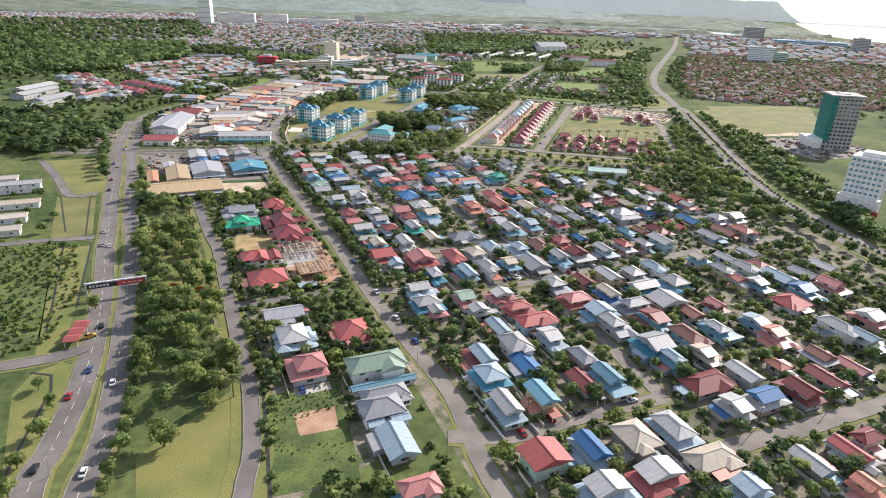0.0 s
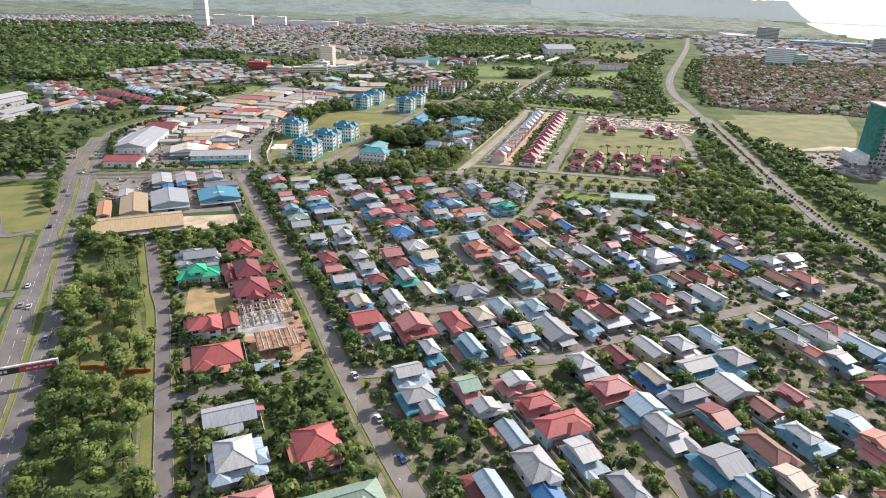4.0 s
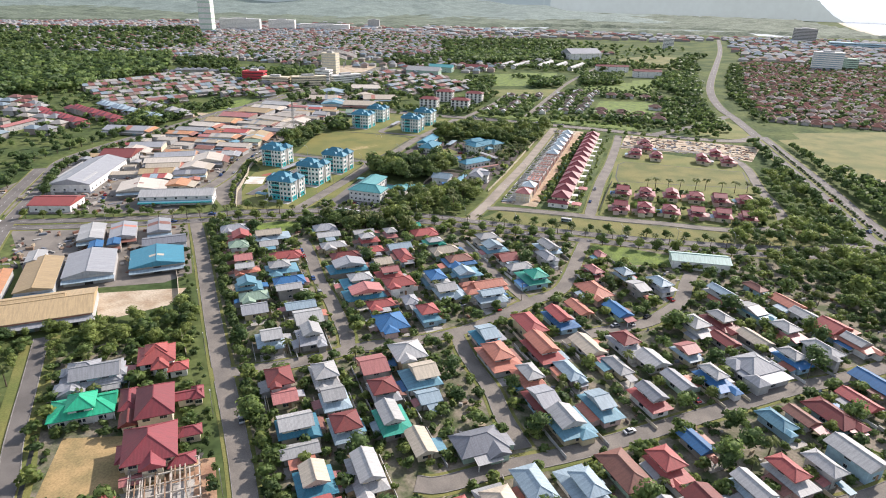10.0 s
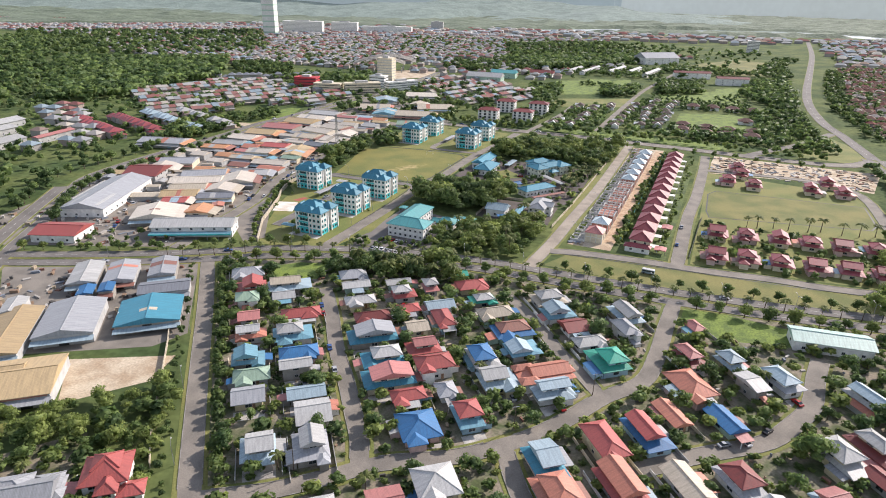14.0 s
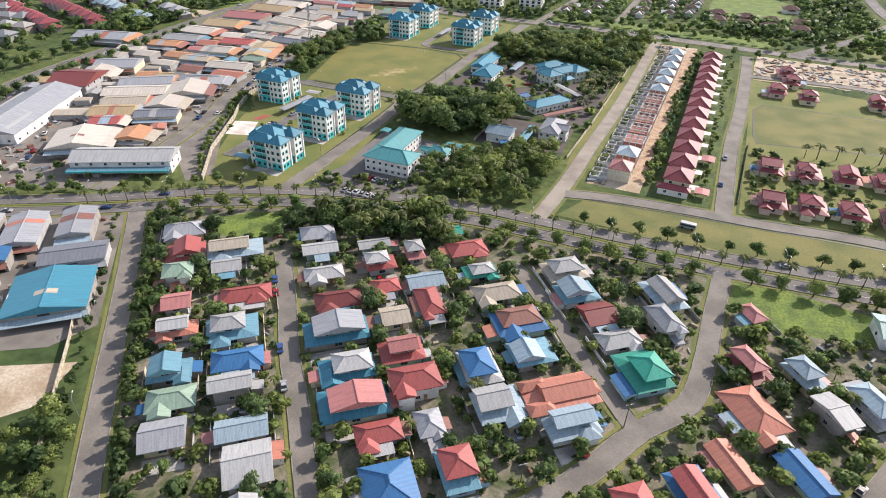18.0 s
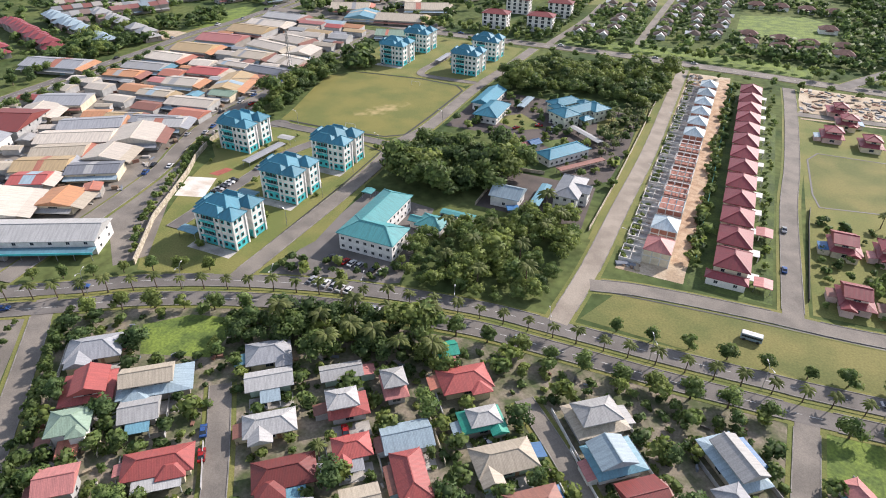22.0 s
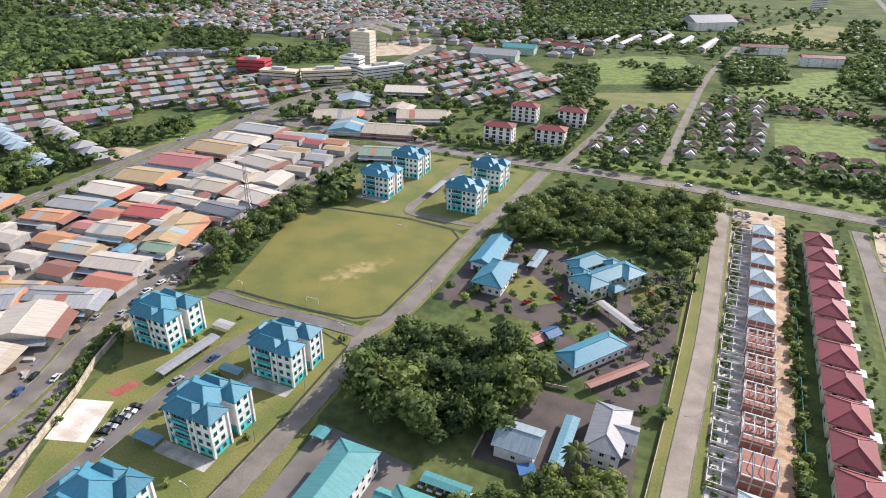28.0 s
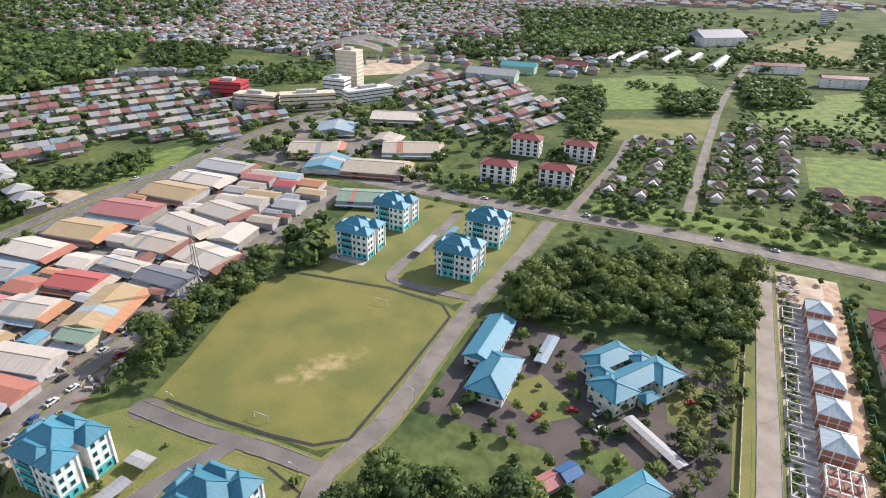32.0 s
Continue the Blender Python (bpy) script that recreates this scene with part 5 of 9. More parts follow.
house(47.9, 223.6, 7.3, 12.5, "y", "u", 2, "y")
house(41.5, 235.6, 8.7, 14.7, "n", "h", 2, "n")
house(54.8, 246.5, 8.8, 14.9, "w", "u", 2, "s")
house(30.3, 246.4, 8.5, 16.0, "m", "u", 2, "s")
house(13.6, 236.4, 9.3, 16.7, "w", "u", 2, "g")
house(71.7, 258.1, 8.0, 13.7, "l", "u", 2, "s")
house(77.0, 247.8, 8.3, 14.2, "o", "u", 2, "p")
house(90.8, 286.8, 13.9, 12.8, "r", "h", 1, "r")
house(99.7, 298.3, 8.8, 15.0, "b", "gv", 2, "b")
house(91.4, 316.1, 9.7, 15.4, "l", "gv", 1, "l")
house(114.0, 309.9, 8.8, 15.0, "p", "gu", 2, "p")
house(79.6, 298.5, 7.3, 12.4, "w", "u", 2, "s")
house(83.8, 327.9, 9.8, 11.8, "p", "h", 1, "p")
house(103.9, 265.0, 8.8, 15.0, "w", "h", 2, "w")
house(120.4, 279.4, 8.8, 15.0, "w", "gv", 2, "w")
house(113.5, 257.0, 8.8, 15.0, "l", "u", 2, "w")
house(117.4, 338.9, 8.0, 13.6, "w", "gv", 1, "w")
house(105.0, 324.5, 8.0, 13.6, "g", "gv", 1, "g")
house(-120.6, 201.7, 15.4, 10.1, "g", "gu", 1, "g")
house(-106.1, 184.3, 14.4, 15.7, "w", "u", 2, "l")
house(-93.3, 168.7, 13.3, 14.4, "p", "u", 2, "p")
house(-88.7, 198.8, 13.2, 14.3, "r", "h", 1, "r")
house(-70.0, 177.1, 20.2, 10.8, "e", "h", 2, "e")
house(-49.3, 141.9, 9.5, 14.6, "l", "gv", 1, "l")
house(-36.7, 124.6, 11.2, 6.6, "p", "h", 2, "p")

# ---- larger buildings ----
def block(name, parent, x0, y0, z0, x1, y1, z1, mat, label=""):
    b = bmesh.new()
    box(b, x0, y0, z0, x1, y1, z1)
    return part(name, b, mat, parent, label)


def roof_part(parent, q, z, rise, style, key, name="roof", caps=True):
    b = bmesh.new()
    r0, r1, eave = roof_mesh(b, *q, z, rise, style)
    if caps:
        if (r0 - r1).length > 0.3:
            beam(b, r0 + Vector((0, 0, 0.05)), r1 + Vector((0, 0, 0.05)), 0.14)
        if style == "h":
            for e in eave:
                beam(b, e + Vector((0, 0, 0.03)), (r0 if (e - r0).length < (e - r1).length else r1) + Vector((0, 0, 0.03)), 0.12)
    slope_uv(b)
    return part(name, b, ROOF[key], parent)


def shed(x, y, w, d, key, turn, h=5.0):
    """An industrial shed: walls, low gable roof in sheets, roof vents, roller doors and small windows."""
    r = random.Random(int(x * 13 + y * 7))
    if turn == 40:
        key = r.choice("ggw") if key in "wg" else key
    else:
        key = r.choice("kkgwy") if key == "w" else r.choice("gkwk") if key == "g" else key
    w, d, h = w * 1.14, d * 1.14, h - 1.2 + 1.0 * r.random()
    foot(x, y, w, d, turn)
    s = empty("industrial_shed", pose(x, y, 0, 0, 0, turn), f"industrial shed under a {COLOUR_WORD[key]} sheet metal roof", "shed", "industrial sheds")
    # the darkest tone puts the shade of the shed fronts into the wall colour
    wall = WALL[r.choice(["shaded", "grey", "cream", "shaded", "grey"])]
    block("wall", s, -w / 2 + 0.4, -d / 2 + 0.4, 0, w / 2 - 0.4, d / 2 - 0.4, h, wall)
    style = "gx" if w > d * 1.15 else "gy"
    rf = roof_part(s, (-w / 2, -d / 2, w / 2, d / 2), h + 0.1, min(w, d) * 0.11, style, key)
    k = r.randrange(2)
    if k and max(w, d) > 14:                                   # a translucent or patched strip of sheets
        b = bmesh.new()
        L = w if style == "gx" else d
        m = min(w, d) / 2
        rise = min(w, d) * 0.11
        a0 = r.uniform(-0.35, 0.1) * L
        a1 = a0 + r.uniform(2.0, 5.0)
        for sgn in (-1, 1):
            pts = [(a0, sgn * m * 0.96, h + 0.14 + rise * 0.04), (a1, sgn * m * 0.96, h + 0.14 + rise * 0.04), (a1, sgn * 0.3, h + 0.14 + rise * 0.98), (a0, sgn * 0.3, h + 0.14 + rise * 0.98)]
            if style == "gy":
                pts = [(p[1], p[0], p[2]) for p in pts]
            b.faces.new([b.verts.new(p) for p in pts])
        b.normal_update()
        for f in b.faces:
            if f.normal.z < 0:
                f.normal_flip()
        slope_uv(b)
        part("roof_patch", b, ROOF[r.choice("wgnoyl")], rf, "newer sheets in the roof")
    n = max(1, int(w / 13))
    for i in range(n):
        dx = -w / 2 + w * (i + 0.5) / n
        b = bmesh.new()
        box(b, dx - 1.7, -d / 2 + 0.34, 0, dx + 1.7, -d / 2 + 0.42, 3.3)
        for z in (0.8, 1.6, 2.4):
            box(b, dx - 1.7, -d / 2 + 0.32, z, dx + 1.7, -d / 2 + 0.35, z + 0.05)
        part("roller_door", b, r.choice([STEEL, DARK, DARK, WALL["blue"]]), s)
    windows_round(s, -w / 2 + 0.4, -d / 2 + 0.4, w / 2 - 0.4, d / 2 - 0.4, 3.6, "w", 11.0, (0, 1, 2))
    b = bmesh.new()                                            # lean-to canopy along the front
    for p in [[(-w / 2, -d / 2 + 0.3, h - 1.2), (w / 2, -d / 2 + 0.3, h - 1.2), (w / 2, -d / 2 - 2.6, h - 1.8), (-w / 2, -d / 2 - 2.6, h - 1.8)]]:
        hi_ = [b.verts.new(q) for q in p]
        lo_ = [b.verts.new((q[0], q[1], q[2] - 0.12)) for q in p]
        b.faces.new(hi_[::-1])
        b.faces.new(lo_)
        for i in range(4):
            b.faces.new((hi_[i], hi_[(i + 1) % 4], lo_[(i + 1) % 4], lo_[i]))
    slope_uv(b)
    part("canopy", b, ROOF[r.choice("wgnl")], s)
    if w > 13 and turn != 40 and r.random() < 0.75:                           # a lower lean-to roof against the gable end
        b = bmesh.new()
        p = [(w / 2 - 0.3, -d / 2, h + 0.3), (w / 2 - 0.3, d / 2, h + 0.3), (w / 2 + 4.2, d / 2, h - 1.0), (w / 2 + 4.2, -d / 2, h - 1.0)]
        hi_ = [b.verts.new(q) for q in p]
        lo_ = [b.verts.new((q[0], q[1], q[2] - 0.15)) for q in p]
        b.faces.new(hi_[::-1])
        b.faces.new(lo_)
        for i in range(4):
            b.faces.new((hi_[i], hi_[(i + 1) % 4], lo_[(i + 1) % 4], lo_[i]))
        bmesh.ops.recalc_face_normals(b, faces=b.faces)
        slope_uv(b)
        part("side_canopy", b, ROOF[r.choice("OYoknykgs")], s)
    return s


def store_shed(x, y, w, d, key, turn, h):
    """A small workshop filling the gap between larger sheds: walls and a low sheet roof."""
    foot(x, y, w, d, turn)
    o = empty("workshop", pose(x, y, 0, 0, 0, turn), f"small workshop under a {COLOUR_WORD[key]} sheet roof", "workshop", "small workshops")
    block("wall", o, -w / 2 + 0.3, -d / 2 + 0.5, 0, w / 2 - 0.3, d / 2 - 0.3, h, WALL["grey" if w > 8 else "shaded"])
    roof_part(o, (-w / 2, -d / 2, w / 2, d / 2), h + 0.06, min(w, d) * 0.12, "gx" if w > d else "gy", key, caps=False)


AQUA_FRAME = material("aqua_paint", (0.05, 0.50, 0.52), 0.6)
bm = bmesh.new()
box(bm, -0.75, -0.07, -0.8, 0.75, 0.03, 0.8, 0)
box(bm, -0.6, -0.09, -0.62, 0.6, -0.06, 0.66, 1)
AQUA_WIN = bpy.data.meshes.new("window")
bm.to_mesh(AQUA_WIN)
bm.free()
AQUA_WIN.materials.append(AQUA_FRAME)
AQUA_WIN.materials.append(GLASS)


def apartment_block(x, y, turn=0.0):
    """Four storeys, aqua ground floor, white above, two wings with a recess between them, many-hipped blue roof."""
    a = empty("apartment_block", pose(x, y, 0, 0, 0, turn), "four-storey white and aqua apartment block with hipped blue roof", "apartment block", "blue-roofed apartment blocks")
    plan = ((-9, -5.5, 4.6, 5.5), (-7.2, -8.4, 3.2, -5.5), (3.2, -8.4, 9, -1.6), (2.4, 1.8, 9, 8.4), (-6.5, 5.5, 2.4, 8.0), (-10.2, -3.4, -9, 3.4))
    for q in plan:
        block("ground_floor_wall", a, q[0], q[1], 0, q[2], q[3], 3.1, WALL["aqua"], "aqua painted ground floor")
        block("upper_wall", a, q[0], q[1], 3.1, q[2], q[3], 12.6, WALL["white"])
    for f in range(4):
        z = 1.8 + 3.1 * f
        for wx in (-6.0, -3.4, -0.6, 2.0):
            place("window", AQUA_WIN, a, "", pose(wx, -8.43, z))
        for wx in (4.6, 7.4):
            place("window", AQUA_WIN, a, "", pose(wx, -8.43, z))
        for wy in (-7.0, -4.4, 3.2, 6.2):
            place("window", AQUA_WIN, a, "", pose(9.03, wy, z, 0, 0, 90))
        for wy in (-2.2, 0.2, 2.4):
            place("window", AQUA_WIN, a, "", pose(-10.23, wy, z, 0, 0, 270))
        if f:
            b = bmesh.new()
            box(b, -5.0, -9.4, z - 1.7, 1.0, -8.4, z - 1.5)
            box(b, -5.0, -9.4, z - 1.5, 1.0, -9.3, z - 0.7)
            part("balcony", b, AQUA_FRAME, a, "aqua balcony front")
            b = bmesh.new()
            box(b, -11.2, -3.0, z - 1.7, -10.2, 3.0, z - 1.5)
            box(b, -11.2, -3.0, z - 1.5, -11.1, 3.0, z - 0.7)
            part("balcony", b, AQUA_FRAME, a, "aqua balcony front")
            # a flat dark sheet on the wall stands in for shade behind the balcony
            block("balcony_shade", a, -4.8, -8.46, z - 0.7, 0.8, -8.41, z + 0.9, GLASS, "dark sheet painting the shade inside the balcony")
    roof_part(a, (-9.8, -6.4, 5.6, 6.4), 12.6, 4.2, "h", "A")
    roof_part(a, (-8.0, -9.2, 4.0, -2.0), 12.7, 2.6, "h", "A")
    roof_part(a, (2.0, -9.2, 9.8, -0.8), 12.8, 2.9, "h", "A")
    roof_part(a, (1.4, 1.0, 9.8, 9.2), 12.8, 2.9, "h", "A")
    roof_part(a, (-7.3, 3.0, 3.0, 8.8), 12.7, 2.4, "h", "A")
    roof_part(a, (-10.9, -4.2, -6.0, 4.2), 12.65, 2.2, "h", "A")
    for px, py in ((-7.2, -8.4), (-5.2, -8.4), (1.2, -8.4), (3.2, -8.4), (9, -8.4), (9, -1.6), (9, 1.8), (9, 8.4)):
        block("pilaster", a, px - 0.35, py - 0.35, 0, px + 0.35, py + 0.35, 12.4, WALL["white"])
    foot(x, y, 21, 19, turn)
    return a


flats = apartment_block(-250.7, 543.5)
for fx, fy in ((-249, 578), (-299, 575), (-250.5, 506), (-296, 730), (-295, 765), (-245, 732), (-244.5, 768)):
    copy_thing(flats, pose(fx, fy, 0))
    foot(fx, fy, 21, 19, 0)


def hall(x, y, w, d, key, turn=0.0, h=4.0, style="h", wall="white", label="", wings=(), name="office_building", rise=0.22, win="s"):
    """A plain building with a hip or gable roof and rows of windows; wings: further rectangles in its own frame."""
    foot(x, y, w, d, turn)
    o = empty(name, pose(x, y, 0, 0, 0, turn), label or f"{wall} building with {COLOUR_WORD[key]} roof", name.replace("_", " "))
    for q, st in [((-w / 2, -d / 2, w / 2, d / 2), style)] + list(wings):
        i = (q[0] + 0.8, q[1] + 0.8, q[2] - 0.8, q[3] - 0.8)
        block("wall", o, i[0], i[1], 0, i[2], i[3], h, WALL[wall])
        roof_part(o, q, h + 0.05 + 0.02 * (q[0] % 3), min(q[2] - q[0], q[3] - q[1]) * rise, st, key)
        for k in range(int(h // 3)):
            windows_round(o, *i, 1.7 + 3.1 * k, win, (3.0 if name == "office_building" else 6.0) if y < 800 else 13.0, (2,))
    return o


hall(-203.5, 533, 13, 36, "T", 0, 7.0, "h", "white", "long two-storey office with a teal green roof", [((-6.5, -19, 16.5, -5), "h")])
hall(-184, 541, 11, 10, "T", 0, 3.6, "h", "white", "small pavilion with a teal pyramid roof", name="pavilion")
hall(-190.5, 541, 6, 5, "T", 0, 3.2, "gx", "white", "low teal-roofed link building", name="pavilion")
hall(-212, 682, 11.5, 29, "A", 0, 4.2, "gy", "white", "long white office under blue sheet roofs", [((1.5, -31, 15.5, -7), "h")])
court_office = hall(-159.3, 679.5, 10.6, 20, "A", -34.4, 6.4, "gy", "sage", "two-storey office round a small court under joined blue hipped roofs",
                    [((-6.2, -17.4, 7.2, -5.5), "h"), ((-17.8, -9.4, -7.4, 9.4), "h"), ((-11.7, -12.7, -2.0, -5.0), "h"), ((-4.4, 2.7, 8.8, 14.6), "h"), ((-9.4, 4.5, -1.8, 12.0), "h")], rise=0.21)
block("porch_wall", court_office, 6.0, -5.0, 0, 9.4, 0.6, 3.6, WALL["sage"])
roof_part(court_office, (5.0, -6.0, 10.2, 1.4), 3.7, 1.5, "h", "A", "porch_roof")
hall(-154.8, 626.5, 10.5, 26, "A", -34.4, 4.2, "h", "white", "long white single-storey hall with blue hip roof")
hall(-165, 574.5, 13, 12, "l", 0, 4.6, "gx", "white", "white store under a pale blue gable roof", name="store")
hall(-142, 587.5, 11, 21, "g", 0, 6.2, "h", "white", "two-storey white house with pale grey hip roof", [((-1, -4, 8.5, 4), "gx")])
hall(-174.5, 626.8, 6, 7.5, "p", -34, 2.8, "gy", "grey", "small shed with rusty sheet roof", name="store")
hall(-170.6, 631, 6, 6.5, "b", -34, 3.6, "gy", "white", "small store with blue gable roof", name="store")
hall(2, 482, 29, 13, "c", 7, 4.6, "gx", "white", "long white hall with a mint green roof", name="community_hall", rise=0.14)
hall(-205, 520.5, 6, 3, "b", 0, 2.6, "gx", "white", "small blue-roofed entrance canopy", name="entrance_canopy")


def carport(x, y, w, d, key, turn=0.0, h=2.6, label=""):
    o = empty("carport", pose(x, y, 0, 0, 0, turn), label or f"open carport with {COLOUR_WORD[key]} sheet roof on posts", "carport", "carports")
    roof_part(o, (-w / 2, -d / 2, w / 2, d / 2), h + 0.2, 0.35, "gx" if w > d else "gy", key, caps=False)
    n = max(2, int(max(w, d) / 7) + 1)
    for k in range(n):
        f = k / (n - 1) - 0.5
        for s in (-0.42, 0.42):
            px, py = (f * (w - 0.6), s * d) if w > d else (s * w, f * (d - 0.6))
            block("post", o, px - 0.07, py - 0.07, 0, px + 0.07, py + 0.07, h + 0.1, STEEL)
    foot(x, y, w, d, turn)


carport(-153, 581.4, 4.4, 21, "s")
carport(-144.3, 618.4, 3.4, 26, "n", -38, label="long open carport with brownish red tile roof")
carport(-150, 654.5, 4.0, 23, "w", 51, label="covered walkway under a white vaulted roof")
carport(-191.5, 686, 4.6, 18, "l", -2)
carport(-281.3, 566.5, 4.6, 24.5, "g", -5)
carport(-262.4, 566, 8.5, 3.6, "s")
carport(-263, 531.6, 8.6, 4.2, "s")
carport(-282.5, 585.3, 7.6, 4.8, "w")
carport(-264, 499, 8.0, 4.4, "s")
carport(-268, 745, 4.0, 20, "g")
carport(-262, 762, 4.2, 14, "s")
carport(-178, 552, 14, 4, "T", 0, label="long carport with a teal roof")
carport(-160, 566, 5, 4, "b", 30)
carport(-219, 554, 4.6, 4.6, "T", 0, label="small guardhouse roof in teal over a gateway")

# terrace under construction: brick shells with white concrete frames, some roofed in pale sheet
SLAB = material("pale_slab", (0.58, 0.565, 0.53), 0.9, 0, 0.12, 0.3, 2.0, 0.0, (0.42, 0.40, 0.37))
FRAME_WHITE = material("white_concrete_frame", (0.62, 0.60, 0.56), 0.85, 0, 0.12, 0.6, 3.0)


def terrace_shell(x, y, state, turn=-1.7):
    u = empty("unfinished_house", pose(x, y, 0, 0, 0, turn), {
        "roof": "unfinished brick terrace house with pale metal roof", "frame": "unfinished brick terrace house, open white concrete frame and grey trusses",
        "blue": "unfinished brick terrace house with blue insulated trusses", "red": "nearly finished terrace house with a red roof"}[state],
        "house", "terrace under construction")
    foot(x - 3, y, 18, 15, turn)
    h = 5.6
    block("wall", u, -4.6, -5.0, 0, 4.6, 5.0, 4.0 if state == "frame" else h, WALL["brick"] if state != "red" else WALL["cream"], "red brick walls")
    for cx in (-4.6, -1.5, 1.5, 4.6):
        for cy in (-5.0, 0.0, 5.0):
            block("column", u, cx - 0.2, cy - 0.2, 0, cx + 0.2, cy + 0.2, h, FRAME_WHITE)
    for cy in (-5.0, 0.0, 5.0):
        for z in (3.0, h - 0.3):
            block("beam", u, -4.8, cy - 0.24, z, 4.8, cy + 0.24, z + 0.35, FRAME_WHITE)
    for cx in (-4.6, 4.6):
        block("beam", u, cx - 0.26, -5.2, h - 0.32, cx + 0.26, 5.2, h + 0.05, FRAME_WHITE)
    if state == "frame" or state == "blue":
        for k in range(4):
            cx = -4.5 + 3.0 * k
            b = bmesh.new()
            beam(b, (cx, -5.2, h + 0.1), (cx, 0, h + 2.2), 0.09)
            beam(b, (cx, 5.2, h + 0.1), (cx, 0, h + 2.2), 0.09)
            beam(b, (cx, -5.2, h + 0.1), (cx, 5.2, h + 0.1), 0.07)
            part("roof_truss", b, STEEL if state == "frame" else ROOF["A"], u)
    else:
        roof_part(u, (-4.9, -5.3, 4.9, 5.3), h + 0.05, 2.7, "h", "L" if state == "roof" else "p")
    block("slab", u, -12.2, -7.2, 0, -4.6, 7.2, 0.28, SLAB, "bare concrete floor slab")
    for cy in (-7.2, -2.0, 2.6, 7.2):
        block("party_wall", u, -12.2, cy - 0.12, 0.2, -4.6, cy + 0.12, 1.5, FRAME_WHITE)
    for cx in (-12.2, -8.4):
        block("low_wall", u, cx - 0.12, -7.2, 0.2, cx + 0.12, 2.6, 1.3, FRAME_WHITE)
    return u


for k in range(13):
    ty = 557.8 + 16.6 * k
    tx = -102.6 + (ty - 557.8) * 0.0225
    terrace_shell(tx, ty, "red" if k == 0 else "roof" if k == 1 or k > 6 else "blue" if k == 2 else "frame")

# red-roofed terrace
red_unit = None
for k in range(13):
    ty = 558.5 + 16.5 * k
    m = pose(-78.0 + (ty - 558.5) * 0.017, ty, 0, 0, 0, -1.7)
    foot(-78.0 + (ty - 558.5) * 0.017, ty, 13, 15, -1.7)
    if red_unit:
        copy_thing(red_unit, m)
        continue
    red_unit = empty("terrace_house", m, "terrace house pair with crimson hip roof and cream walls", "house", "red-roofed terrace")
    block("wall", red_unit, -5.2, -6.4, 0, 5.2, 6.4, 6.0, WALL["cream"])
    block("link_wall", red_unit, -3.6, 6.4, 0, 4.6, 9.6, 4.4, WALL["cream"])
    roof_part(red_unit, (-6.0, -7.1, 6.0, 7.1), 6.1, 3.1, "h", "R")
    roof_part(red_unit, (-4.4, 5.6, 5.4, 10.4), 4.5, 1.2, "gx", "R", "link_roof")
    block("car_porch", red_unit, 5.2, -5.4, 2.6, 9.2, -0.8, 2.8, WALL["white"])
    for px in (-5.0, -1.2):
        block("porch_post", red_unit, 8.8, px, 0, 9.1, px + 0.3, 2.6, WALL["white"])
    windows_round(red_unit, -5.2, -6.4, 5.2, 6.4, 4.7, "s", 4.2, (2,))
    windows_round(red_unit, -5.2, -6.4, 5.2, 6.4, 1.6, "w", 6.0, (0, 2))
hall(-79, 550.5, 14, 5.5, "R", -1.7, 3.2, "h", "white", "low white annex with crimson roof", name="annex")
carport(-67.5, 553, 6, 6, "p", -1.7)
carport(-67, 589, 6, 7, "p", -1.7)

# semi-detached red-roofed houses
semi = []
for k in range(6):
    semi += [(-40 + 15.2 * k, 556 + 1.8 * k), (-40 + 15.6 * k, 591 + 1.6 * k)]
semi += [(-35, 709), (-18, 704), (19, 709), (38, 710), (-26, 733), (31, 731), (-29, 752)]
for k, (sx, sy) in enumerate(semi):
    house(sx, sy, 10.5, 12.0, "R", "u", 2, "R", 2.0, "cream" if k % 3 else "pink", "semi-detached houses")

# the large villas by the main road, composed of hipped blocks; u and v run along and across the plots
def manor(blocks, wall, label, posts=(), group="large villas"):
    u0, v0 = (blocks[0][0] + blocks[0][2]) / 2, (blocks[0][1] + blocks[0][3]) / 2
    c, s = math.cos(radians(39)), math.sin(radians(39))
    o = empty("villa", pose(u0 * c - v0 * s, u0 * s + v0 * c, 0, 0, 0, 39), label, "house", group)
    for k, (a, b_, c_, d_, eave, rise, style, key) in enumerate(blocks):
        q = (a - u0, b_ - v0, c_ - u0, d_ - v0)
        uc, vc = (a + c_) / 2, (b_ + d_) / 2
        foot(uc * c - vc * s, uc * s + vc * c, c_ - a, d_ - b_, 39)
        i_ = (q[0] + 0.9, q[1] + 0.9, q[2] - 0.9, q[3] - 0.9)
        block("wall", o, i_[0], i_[1], 0, i_[2], i_[3], eave, WALL[wall])
        roof_part(o, q, eave + 0.05 + 0.015 * k, rise, style, key)
        if eave > 4:
            windows_round(o, *i_, eave - 1.1, "w", 3.6, (1, 2))
        windows_round(o, *i_, 1.5, "w", 5.0, (1, 2))
    for pu, pv in posts:
        block("post", o, pu - u0 - 0.15, pv - v0 - 0.15, 0, pu - u0 + 0.15, pv - v0 + 0.15, 3.1, WALL["white"])
    return o


